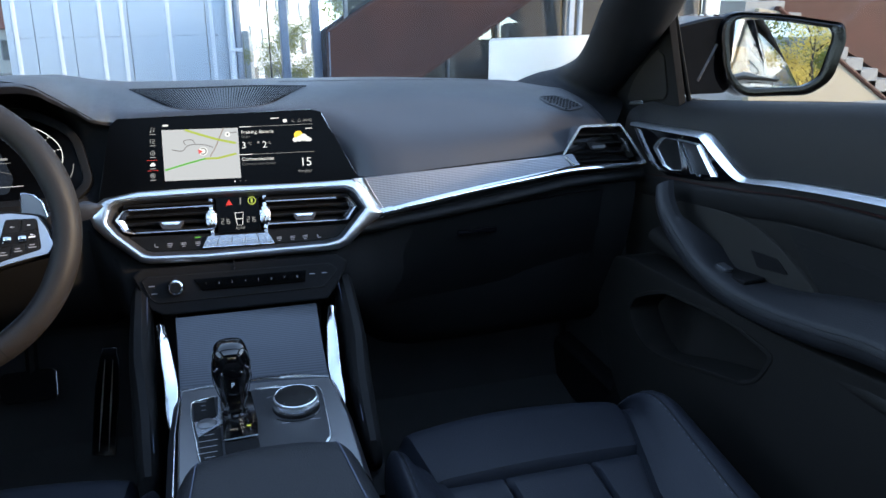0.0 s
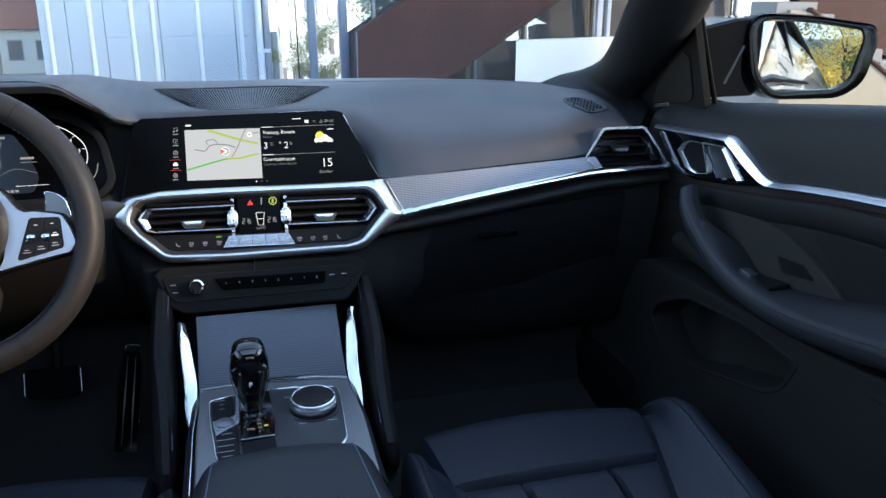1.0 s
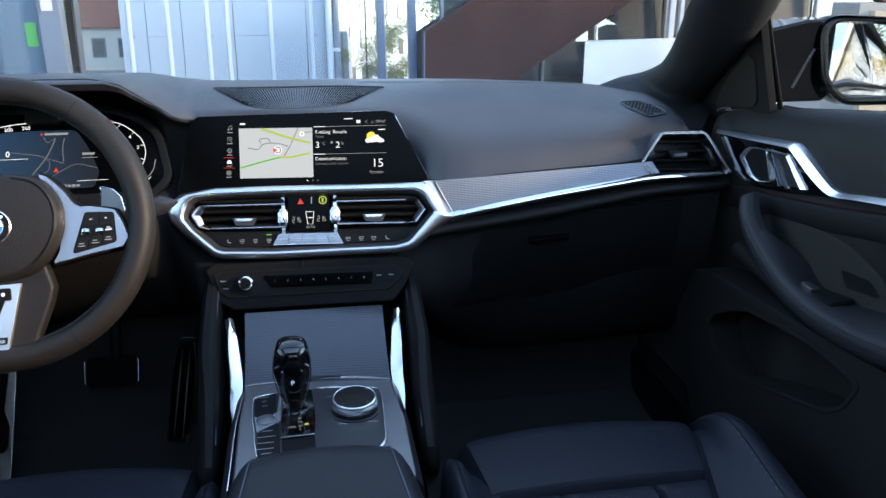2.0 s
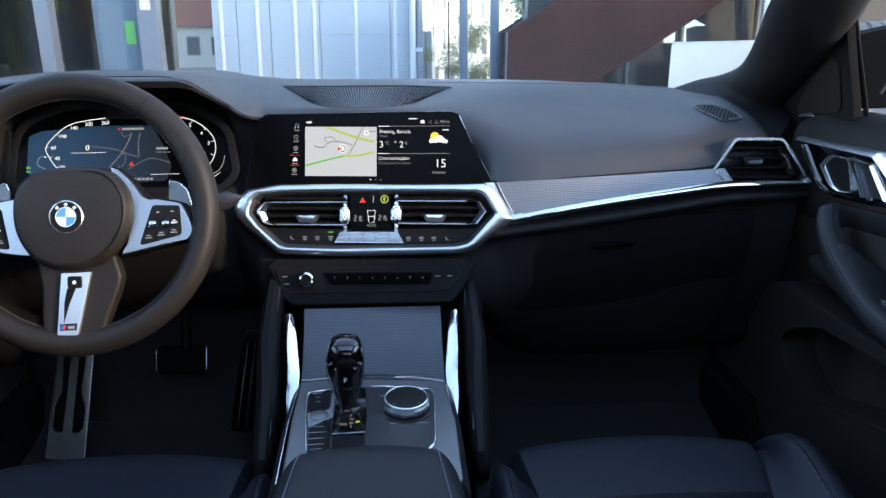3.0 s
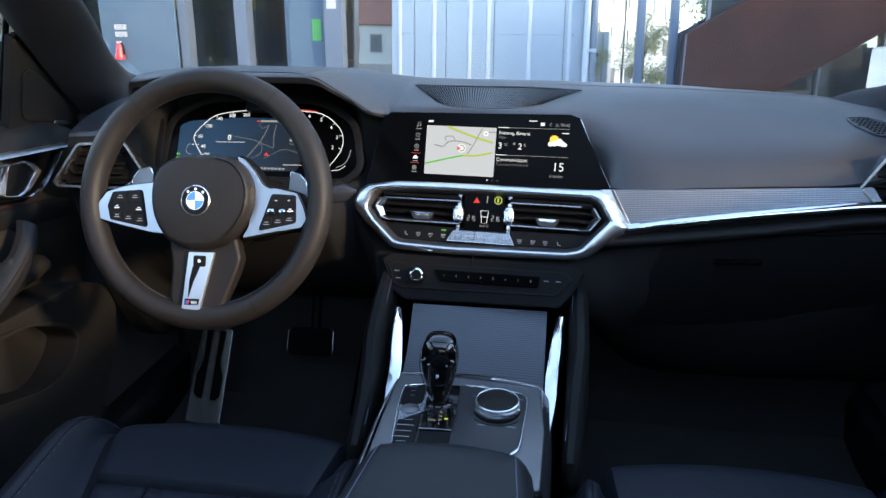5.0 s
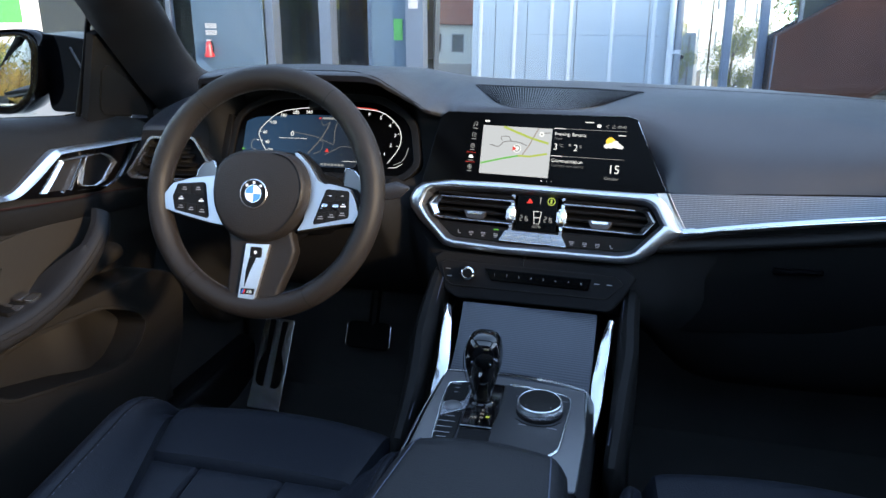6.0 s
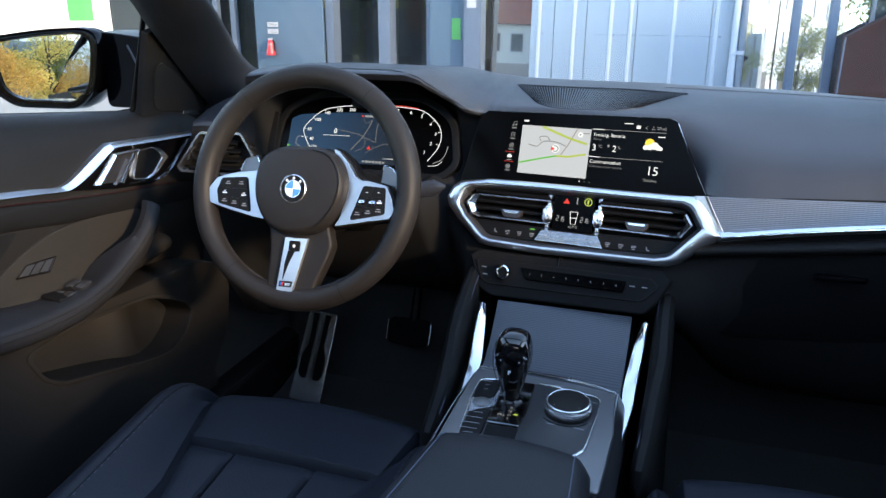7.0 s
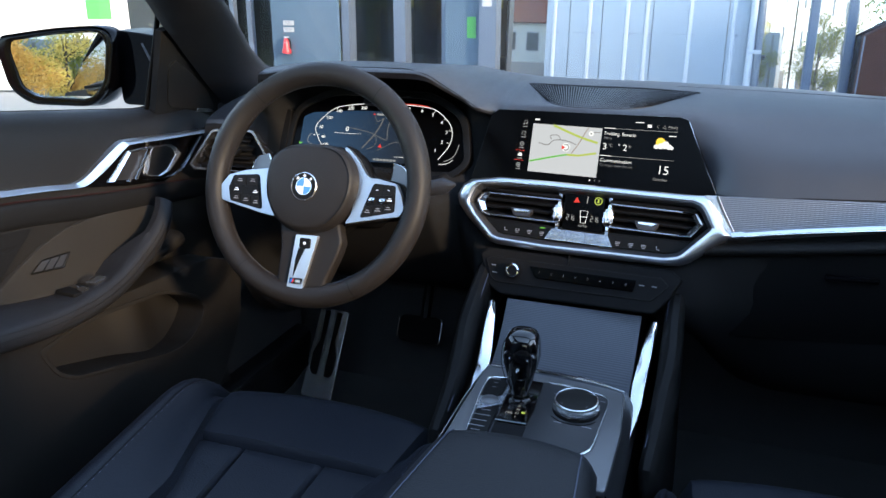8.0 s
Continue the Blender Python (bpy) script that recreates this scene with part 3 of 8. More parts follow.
strip("map_road", [(q.x, q.y) for q in curve_pts([Vector(p) for p in [(0.0670, -0.0433), (0.0762, -0.0282), (0.0835, -0.0124), (0.0893, -0.0010)]], 4)], 0.0016, SCR, W1, TAN_LIT, panel)
strip("map_road", [(q.x, q.y) for q in curve_pts([Vector(p) for p in [(0.0132, -0.0306), (0.0276, -0.0329), (0.0353, -0.0257), (0.0468, -0.0237), (0.0610, -0.0251), (0.0727, -0.0292)]], 4)], 0.0013, SCR, W1, ROAD_LIT, panel)
strip("map_road", [(q.x, q.y) for q in curve_pts([Vector(p) for p in [(0.0326, -0.0240), (0.0306, -0.0180), (0.0421, -0.0168), (0.0468, -0.0228)]], 4)], 0.0011, SCR, W1, ROAD_LIT, panel)
strip("map_road", [(0.0905, -0.0090), (0.109, -0.0075)], 0.0012, SCR, W1, ROAD_LIT, panel)
disc("position_ring", 0.0575, -0.0345, 0.0066, SCR, W1 * 2, WHITE_LIT, panel)
disc("position_ring", 0.0575, -0.0345, 0.0052, SCR, W1 * 2.6, ROAD_LIT, panel, 24, 0.0036, -130, 130)
disc("position_arrow", 0.0530, -0.0350, 0.0042, SCR, W1 * 3, RED_LIT, panel, 3)
disc("compass", 0.0945, -0.0105, 0.0040, SCR, W1 * 2, WHITE_LIT, panel)
disc("compass", 0.0945, -0.0105, 0.0014, SCR, W1 * 3, ROAD_LIT, panel)
# menu column: pictograms over tiny captions
for k, v in enumerate((-0.0005, -0.0172, -0.0345, -0.0512, -0.0680)):
    c, u = (RED_LIT if k == 3 else GREY_LIT), -0.0128 - 0.0009 * k
    if k == 0:
        strip("menu_icon", [(u - 0.0018, v - 0.002), (u - 0.0018, v + 0.0030), (u + 0.0026, v + 0.0038), (u + 0.0026, v - 0.001)], 0.0008, SCR, W1, c, panel)
        for du, dv in ((-0.0026, -0.0024), (0.0018, -0.0014)):
            disc("menu_icon", u + du, v + dv, 0.0013, SCR, W1, c, panel, 10)
    elif k == 1:
        strip("menu_icon", [(u - 0.003, v - 0.0028), (u - 0.003, v + 0.0028), (u + 0.003, v + 0.0028), (u + 0.003, v), (u, v), (u, v - 0.0028), (u + 0.0032, v - 0.0028)], 0.0009, SCR, W1, c, panel)
    elif k == 3:
        strip("menu_icon", [(u - 0.0036, v - 0.001), (u + 0.0036, v - 0.001)], 0.0034, SCR, W1, WHITE_LIT, panel)
        strip("menu_icon", [(u - 0.0022, v + 0.0015), (u + 0.0022, v + 0.0015)], 0.0020, SCR, W1, WHITE_LIT, panel)
        for dv in (0.0062, -0.0092):
            strip("menu_frame", [(u - 0.0085, v + dv), (u + 0.0075, v + dv)], 0.0006, SCR, W1, RED_LIT, panel)
    else:
        disc("menu_icon", u, v, 0.0036, SCR, W1, c, panel, 20, 0.0026)
        disc("menu_icon", u, v, 0.0016, SCR, W1, c, panel, 3 if k == 2 else 8)
    strip("menu_caption", [(u - 0.0042, v - 0.0064), (u + 0.0040, v - 0.0063)], 0.0012, SCR, W1, GREY_LIT, panel)
words("weather_title", "Freising, Bavaria", 0.0074, SCR, 0.1145, -0.0082, W1, WHITE_LIT, panel)
words("weather_time", "Now", 0.0062, SCR, 0.1145, -0.0150, W1, DIM_LIT, panel)
words("temperature", "3", 0.0138, SCR, 0.1140, -0.0283, W1, WHITE_LIT, panel)
words("temperature_unit", "\u00b0C", 0.0062, SCR, 0.1225, -0.0258, W1, GREY_LIT, panel)
disc("rain_symbol", 0.1390, -0.0240, 0.0018, SCR, W1, GREY_LIT, panel, 10)
words("rain_chance", "2", 0.0138, SCR, 0.1448, -0.0283, W1, WHITE_LIT, panel)
words("rain_unit", "%", 0.0062, SCR, 0.1532, -0.0258, W1, GREY_LIT, panel)
words("call_title", "Communication", 0.0074, SCR, 0.1130, -0.0490, W1, WHITE_LIT, panel)
words("call_note", "Connect new device", 0.0060, SCR, 0.1130, -0.0562, W1, DIM_LIT, panel)
words("date_day", "15", 0.0182, SCR, 0.2175, -0.0570, W1, WHITE_LIT, panel, "RIGHT")
words("date_month", "October", 0.0060, SCR, 0.2168, -0.0705, W1, GREY_LIT, panel, "RIGHT")
words("clock", "09:42", 0.0062, SCR, 0.2215, 0.0068, W1, GREY_LIT, panel, "RIGHT")
strip("divider", [(0.1125, -0.0002), (0.222, 0.0010)], 0.0006, SCR, W1, GREY_LIT, panel)
strip("divider", [(0.1115, -0.0420), (0.222, -0.0412)], 0.0006, SCR, W1, GREY_LIT, panel)
strip("tile_handle", [(0.1125, -0.0001), (0.130, 0.0001)], 0.0011, SCR, W1 * 1.5, WHITE_LIT, panel)
strip("tile_handle", [(0.1115, -0.0419), (0.129, -0.0418)], 0.0011, SCR, W1 * 1.5, WHITE_LIT, panel)
strip("status_mark", [(0.002, 0.0055), (0.010, 0.0057)], 0.0026, SCR, W1, WHITE_LIT, panel)
strip("status_mark", [(0.159, 0.0115), (0.172, 0.0118)], 0.0014, SCR, W1, WHITE_LIT, panel)
strip("status_mark", [(0.1775, 0.0072), (0.1835, 0.0072)], 0.0048, SCR, W1, WHITE_LIT, panel)
strip("status_mark", [(0.1945, 0.0092), (0.1905, 0.0068), (0.1945, 0.0046)], 0.0007, SCR, W1, GREY_LIT, panel)
strip("status_mark", [(0.2000, 0.0050), (0.2025, 0.0095), (0.2050, 0.0050), (0.2000, 0.0050)], 0.0007, SCR, W1, GREY_LIT, panel)
strip("status_mark", [(0.2105, -0.0055), (0.2210, -0.0053)], 0.0014, SCR, W1, WHITE_LIT, panel)
disc("sun_symbol", 0.1995, -0.0155, 0.0068, SCR, W1, YELLOW_LIT, panel)
for du, dv, r in ((-0.006, -0.0222, 0.0036), (0.0005, -0.0212, 0.0044), (0.0070, -0.0190, 0.0056), (0.0125, -0.0215, 0.0040), (0.0165, -0.0228, 0.0028)):
    disc("cloud_symbol", 0.200 + du, dv, r, SCR, W1 * 2, WHITE_LIT, panel)
for k in range(3):
    disc("page_dot", 0.1010 + 0.0078 * k, -0.0815, 0.0012 if k == 0 else 0.0007, SCR, W1, WHITE_LIT if k == 0 else GREY_LIT, panel, 8)

# ---------------------------------------------------------------- centre vents and climate panel
HEX = plane_frame((.184, 1.137, .853), 5, 20)
vent_unit = thing("centre_vents", "satin silver hexagonal surround with twin air vents and climate display", "air vents", (0, 1.15, 0.75))
OUT = [(-0.3704, 0.0000), (-0.3221, 0.0078), (-0.2349, 0.0091), (-0.1069, 0.0096), (-0.0135, 0.0108), (-0.0027, 0.0086), (0.0061, -0.0053), (0.0220, -0.0338), (0.0350, -0.0441), (0.0122, -0.0560), (-0.0237, -0.0865), (-0.0400, -0.0930), (-0.0607, -0.0947), (-0.2300, -0.0991), (-0.3127, -0.0974), (-0.3261, -0.0945), (-0.3674, -0.0612), (-0.3862, -0.0405), (-0.3904, -0.0270), (-0.3833, -0.0093)]
INN = [(-0.3500, -0.0055), (-0.3221, -0.0030), (-0.2345, -0.0008), (-0.1065, -0.0002), (-0.0280, -0.0005), (-0.0170, -0.0045), (-0.0103, -0.0110), (0.0015, -0.0310), (0.0031, -0.0345), (0.0005, -0.0385), (-0.0330, -0.0765), (-0.0400, -0.0805), (-0.0569, -0.0845), (-0.2304, -0.0888), (-0.3088, -0.0870), (-0.3200, -0.0838), (-0.3530, -0.0545), (-0.3655, -0.0385), (-0.3665, -0.0330), (-0.3600, -0.0129)]


def bezel(outer, inner, prof, m, n=3):
    """A moulded frame between two outlines: prof gives (share of the way in, height), the last row the hidden wall."""
    a, b = [curve_pts([Vector(p) for p in o], 1, True) for o in (outer, inner)]
    a, b = [[q for p, r in zip(o, o[1:] + o[:1]) for q in [p.lerp(r, k / n) for k in range(n)]] for o in (a, b)]
    rws = [[m @ Vector((*p.lerp(q, k), w)) for p, q in zip(a, b)] for k, w in prof]
    bm = loft([r + r[:1] for r in rws], False)
    bmesh.ops.remove_doubles(bm, verts=bm.verts, dist=1e-6)
    return bm


part("surround", bezel(OUT, INN, ((0.0, -0.045), (0.0, -0.0065), (0.10, -0.0025), (0.35, 0.0010), (0.72, 0.0028), (0.92, 0.0022), (1.0, 0.0005), (1.0, -0.02)), HEX), SATIN, vent_unit, "satin silver hexagonal frame", 50)
part("inner_lip", bezel(INN, inset(INN, 0.006), ((0.0, -0.0012), (0.15, -0.0012), (1.0, -0.011), (1.0, -0.034)), HEX), LIPMET, vent_unit, "dark satin inner lip", 30)
part("backing", prism(inset(INN, 0.002), -0.045, -0.034, HEX), BLACK, vent_unit)
part("lower_fascia", prism([(-0.316, -0.0815), (-0.346, -0.056), (-0.222, -0.0585), (-0.150, -0.0575), (-0.02, -0.056), (-0.0380, -0.0740), (-0.0572, -0.0785), (-0.2308, -0.0828), (-0.306, -0.0815)], -0.040, -0.013, HEX, 0.002), BLACK, vent_unit)


def slat_vent(name, frame_poly, chevron, rails, y_levels, tab):
    """One air outlet: a chrome chevron at its end, thin dark rails, slats and a thumb tab."""
    v = part(name, prism(frame_poly, -0.040, -0.031, HEX), BLACK, vent_unit, "black slatted air outlet")
    for yy, x0, x1 in y_levels:
        part("slat", rbox(x1 - x0, 0.0045, 0.020, HEX @ Matrix.Translation(((x0 + x1) / 2, yy, -0.019)) @ pose(0, 0, 0, 18), 0.0012), BLACK, v)
    for (a, b), (c, d) in rails:
        part("rail", sweep([HEX @ Vector((a, b, -0.007)), HEX @ Vector(((a + c) / 2, (b + d) / 2, -0.007)), HEX @ Vector((c, d, -0.007))], 0.0016, 0.0015, 8, 2.4, tuple(HEX.col[2][:3])), DARKSILVER, v, "thin dark chrome rail")
    outer, inner = chevron
    rws = [[HEX @ Vector((*p, -0.014)) for p in outer], [HEX @ Vector((*p, -0.0045)) for p in outer], [HEX @ Vector((*Vector(p).lerp(Vector(q), 0.35), -0.0025)) for p, q in zip(outer, inner)], [HEX @ Vector((*q, -0.0085)) for q in inner], [HEX @ Vector((*q, -0.014)) for q in inner]]
    part("chevron", loft(rws, False), RAIL, v, "polished silver end piece", 25)
    x, y = tab
    part("tab", prism(round_poly([(x - 0.0185, y + 0.0035), (x + 0.0185, y + 0.0035), (x + 0.0120, y - 0.0090), (x - 0.0120, y - 0.0090)], 0.25), -0.016, -0.003, HEX, 0.0016, 3), PAD, v, "dark grey thumb tab")
    part("tab_mark", prism([(x - 0.0140, y + 0.0022), (x + 0.0140, y + 0.0022), (x + 0.0100, y - 0.0024), (x - 0.0100, y - 0.0024)], -0.004, -0.0022, HEX, 0.0005), RAIL, v, "bright metal edge")
    return v


slat_vent("left_outlet", [(-0.360, -0.033), (-0.346, -0.010), (-0.220, -0.006), (-0.220, -0.060), (-0.336, -0.062)],
          ([(-0.3400, -0.0175), (-0.3450, -0.0185), (-0.3560, -0.0320), (-0.3455, -0.0500), (-0.3300, -0.0540)], [(-0.3320, -0.0205), (-0.3365, -0.0215), (-0.3440, -0.0334), (-0.3388, -0.0452), (-0.3280, -0.0500)]),
          [((-0.341, -0.0192), (-0.2200, -0.0180)), ((-0.330, -0.0525), (-0.2200, -0.0525))],
          [(-0.0100, -0.345, -0.222), (-0.0250, -0.342, -0.222), (-0.0365, -0.345, -0.222), (-0.0475, -0.335, -0.222)], (-0.2795, -0.0410))
slat_vent("right_outlet", [(-0.148, -0.006), (-0.024, -0.006), (0.000, -0.034), (-0.030, -0.060), (-0.148, -0.060)],
          ([(-0.0400, -0.0142), (-0.0200, -0.0155), (-0.0100, -0.0305), (-0.0245, -0.0500), (-0.0420, -0.0515)], [(-0.0400, -0.0175), (-0.0262, -0.0190), (-0.0195, -0.0307), (-0.0305, -0.0445), (-0.0400, -0.0480)]),
          [((-0.1440, -0.0160), (-0.0380, -0.0158)), ((-0.1425, -0.0498), (-0.0410, -0.0500))],
          [(-0.0090, -0.146, -0.022), (-0.0225, -0.146, -0.020), (-0.0345, -0.146, -0.018), (-0.0455, -0.146, -0.026)], (-0.0880, -0.0390))
for a, b in ((-0.2232, -0.0380), (-0.1458, -0.0362)):
    wheel_knob = part("vent_wheel", lathe([(0.0001, -0.0125), (0.0062, -0.0125), (0.0072, -0.0100), (0.0076, 0.0), (0.0072, 0.0100), (0.0062, 0.0125), (0.0001, 0.0125)], HEX @ Matrix.Translation((a, b, -0.010)) @ pose(0, 0, 0, 90), 24), CHROME, vent_unit, "ridged chrome thumb wheel")
    for k in range(9):
        g = radians(20 + 17.5 * k)
        part("ridge", rbox(0.0007, 0.0160, 0.0010, HEX @ Matrix.Translation((a + 0.0074 * math.cos(g), b, -0.010 + 0.0074 * math.sin(g))), 0), SILVER, wheel_knob, "", 0)
    for dv in (0.0275, 0.0165, -0.0165, -0.0240):
        part("vent_post", prism(rect(a - 0.0026, b + dv - 0.0035, a + 0.0026, b + dv + 0.0035), -0.03, -0.011, HEX, 0.001), SILVER if abs(dv) < 0.02 else DARKSILVER, vent_unit)
cd = part("climate_display", prism([(-0.2165, -0.0054), (-0.1545, -0.0042), (-0.1525, -0.0600), (-0.2150, -0.0610)], -0.035, -0.012, HEX, 0.0015), SCREEN, vent_unit, "glossy black climate display")
WC = -0.0112
tri = prism([(-0.2020, -0.0185), (-0.1920, -0.0180), (-0.1970, -0.0100)], WC - 0.0004, WC, HEX)
part("hazard_symbol", tri, RED_LIT, cd, "red hazard triangle", 0)
strip("display_mark", [(-0.1805, -0.0075), (-0.1808, -0.0180)], 0.0016, HEX, WC, GREY_LIT, cd)
disc("assist_symbol", -0.1640, -0.0130, 0.0062, HEX, WC, LIME_LIT, cd, 24, 0.0046)
strip("assist_symbol", [(-0.1640, -0.0098), (-0.1642, -0.0162)], 0.0030, HEX, WC, LIME_LIT, cd)


def seven(name, digits, u, v, h, m, w, material, parent):
    """Seven-segment figures; a small raised 5 follows the point."""
    seg = {"2": "abged", "1": "bc", "5": "afgcd"}
    for k, (ch, s) in enumerate(digits):
        hh = h * s
        x, y = u + sum(h * 0.62 * d[1] for d in digits[:k]), v
        wdt = hh * 0.45
        pos = {"a": ((0, hh), (wdt, hh)), "b": ((wdt, hh), (wdt, hh / 2)), "c": ((wdt, hh / 2), (wdt, 0)), "d": ((0, 0), (wdt, 0)), "e": ((0, 0), (0, hh / 2)), "f": ((0, hh / 2), (0, hh)), "g": ((0, hh / 2), (wdt, hh / 2))}
        for sgm in seg[ch]:
            (a, b), (c, d) = pos[sgm]
            strip(name, [(x + a, y + b), (x + c, y + d)], 0.0009, m, w, material, parent)


seven("temperature_figure", [("2", 1), ("1", 1), ("5", 0.8)], -0.2095, -0.0455, 0.0075, HEX, WC, GREY_LIT, cd)
seven("temperature_figure", [("2", 1), ("1", 1), ("5", 0.8)], -0.1725, -0.0445, 0.0075, HEX, WC, GREY_LIT, cd)
strip("airflow_symbol", [(-0.1895, -0.0300), (-0.1775, -0.0298), (-0.1795, -0.0485), (-0.1870, -0.0485), (-0.1895, -0.0300)], 0.0010, HEX, WC, WHITE_LIT, cd)
strip("airflow_symbol", [(-0.1882, -0.0392), (-0.1785, -0.0390)], 0.0010, HEX, WC, WHITE_LIT, cd)
words("auto_label", "AUTO", 0.0050, HEX, -0.1830, -0.0530, WC, GREY_LIT, cd, "CENTER")
# the row of climate keys
for k in range(5):
    a0, a1 = -0.2297 + 0.0174 * k, -0.2297 + 0.0174 * (k + 1) - 0.0005
    b0, b1 = -0.2386 + 0.0209 * k, -0.2386 + 0.0209 * (k + 1) - 0.0005
    key_ = part("climate_key", prism([(b0, -0.0782), (b1, -0.0780), (a1, -0.0622), (a0, -0.0624)], -0.02, -0.0085, HEX, 0.0006), KEYMET, vent_unit, "satin silver climate key")
    part("key_edge", prism([(b0, -0.0795), (b1, -0.0793), (b1, -0.0780), (b0, -0.0782)], -0.02, -0.0082, HEX, 0.0003), RAIL, key_, "bright lower edge")
    for du in (-0.003, 0.003):
        strip("key_mark", [((a0 + a1 + b0 + b1) / 4 + du - 0.0012, -0.0700), ((a0 + a1 + b0 + b1) / 4 + du + 0.0012, -0.0700)], 0.0009, HEX, -0.0080, GREY, key_)
for k, a in enumerate((-0.3037, -0.2843, -0.2649, -0.2448, -0.1274, -0.1078, -0.0891, -0.0689)):
    if k in (0, 7):
        strip("touch_symbol", [(a - 0.002, -0.0690), (a - 0.001, -0.0735), (a + 0.003, -0.0740)], 0.0014, HEX, -0.0122, PRINT, vent_unit)
    else:
        for dv, wd in ((-0.0700, 0.0036), (-0.0722, 0.0036), (-0.0748, 0.0022)):
            strip("touch_symbol", [(a - wd, dv), (a + wd, dv + 0.0002)], 0.0010, HEX, -0.0122, PRINT, vent_unit)
strip("auto_light", [(-0.2487, -0.0632), (-0.2408, -0.0630)], 0.0018, HEX, -0.0122, GREEN_LIT, vent_unit)

# ---------------------------------------------------------------- audio panel
RAD = plane_frame((-.096, 1.122, .724), 5, 20)
audio = thing("audio_panel", "black audio control panel with a chrome volume knob and preset keys", "audio controls", (0, 1.12, 0.70))
part("shell", prism(round_poly([(-0.062, 0.020), (-0.050, 0.030), (0.232, 0.034), (0.250, 0.022), (0.232, -0.0130), (0.216, -0.0330), (-0.020, -0.0400), (-0.040, -0.0290)], 0.25, 5), -0.035, -0.001, RAD, 0.006, 4), MATTE, audio, "soft black shell")
part("fascia", prism(round_poly([(-0.0490, 0.0130), (-0.0403, 0.0180), (0.2217, 0.0215), (0.2345, 0.0110), (0.2226, -0.0030), (0.2106, -0.0150), (-0.0279, -0.0220), (-0.0385, -0.0142)], 0.2), -0.02, 0.0008, RAD, 0.0015), MATTE, audio)
part("fascia_line", ring(round_poly([(-0.0480, 0.0125), (-0.0398, 0.0172), (0.2212, 0.0207), (0.2332, 0.0108), (0.2218, -0.0023), (0.2100, -0.0141), (-0.0275, -0.0211), (-0.0376, -0.0139)], 0.2), round_poly([(-0.0467, 0.0119), (-0.0391, 0.0160), (0.2206, 0.0195), (0.2315, 0.0105), (0.2208, -0.0014), (0.2094, -0.0129), (-0.0270, -0.0199), (-0.0366, -0.0135)], 0.2), 0.0, 0.0014, RAD, 0), PANEL, audio)
knob = part("volume_knob", lathe([(0.0115, 0), (0.0115, 0.010), (0.0105, 0.0125), (0.0085, 0.013), (0.0080, 0.0118), (0.0001, 0.0115)], RAD @ Matrix.Translation((0, 0, 0.001)), 32), CHROME, audio, "chrome volume knob")
disc("knob_cap", 0, 0, 0.0076, RAD, 0.0131, BLACK, knob)
part("key_bar", prism([(0.024, 0.0105), (0.1863, 0.0125), (0.1836, -0.0050), (0.036, -0.0070)], 0.0, 0.004, RAD, 0.0012), SCREEN, audio, "glossy preset key bar")
for k in range(8):
    words("preset_number", str(k + 1), 0.0048, RAD, 0.041 + 0.0188 * k, 0.0026 + 0.0002 * k, 0.0046, PRINT, audio, "CENTER")
for a, b in ((-0.0345, 0.004), (-0.0315, -0.007), (0.195, 0.0065), (0.213, 0.0070)):
    strip("key_caption", [(a - 0.004, b), (a + 0.004, b)], 0.0013, RAD, 0.0016, PRINT, audio)
part("seam", rbox(0.001, 0.02, 0.02, RAD @ Matrix.Translation((0.082, 0.030, -0.009)), 0), BLACK, audio)

# ---------------------------------------------------------------- passenger trim strip and glovebox
STR = plane_frame((.186, 1.139, .854), -6, 12)
trim_thing = thing("dashboard_trim", "woven aluminium trim strip with a bright lower edge", "dashboard trim", (0.37, 1.15, 0.83))
part("woven_strip", prism([(0.004, 0.0095), (0.371, 0.0175), (0.386, -0.0035), (0.364, -0.0060), (0.2, -0.0190), (0.029, -0.0385)], -0.012, 0.0, STR, 0.0008), WEAVE, trim_thing, "woven aluminium strip")
part("bright_edge", sweep([STR @ Vector(p) for p in curve_pts([(0.018, -0.0480, 0.003), (0.040, -0.0440, 0.004), (0.10, -0.0350, 0.004), (0.2, -0.0232, 0.004), (0.30, -0.0135, 0.004), (0.365, -0.0080, 0.005), (0.44, -0.0080, 0.007), (0.512, -0.0080, 0.007)], 6)], 0.0060, lambda s: 0.0068 - 0.0034 * min(1, s * 1.2), 12, 4.0, (0, -0.55, 0.83)), RAIL, trim_thing, "bright satin edge")
part("under_lip", sweep([STR @ Vector(p) for p in curve_pts([(-0.010, -0.066, -0.004), (0.10, -0.0570, -0.004), (0.2, -0.0480, -0.004), (0.30, -0.0370, -0.004), (0.365, -0.0300, -0.003), (0.44, -0.0280, -0.001), (0.512, -0.0270, 0.0)], 6)], 0.010, 0.0075, 12, 2.6, (0, -0.55, 0.83)), DOORPAD, trim_thing, "soft black lip")
part("flare", prism([(-0.014, 0.0100), (0.003, 0.0100), (0.0285, -0.0390), (0.020, -0.0520), (0.004, -0.0450)], -0.014, -0.0006, STR, 0.0010), SATIN, trim_thing, "satin silver flare")
part("end_edge", sweep([STR @ Vector(p) for p in ((0.002, 0.010, 0.001), (0.013, -0.013, 0.001), (0.0275, -0.040, 0.001))], 0.0014, 0.0022, 8, 3.0), SATIN, trim_thing, "bright satin edge")
glove = thing("glovebox", "black glovebox lid under the trim strip", "glovebox", (0.40, 1.2, 0.6))
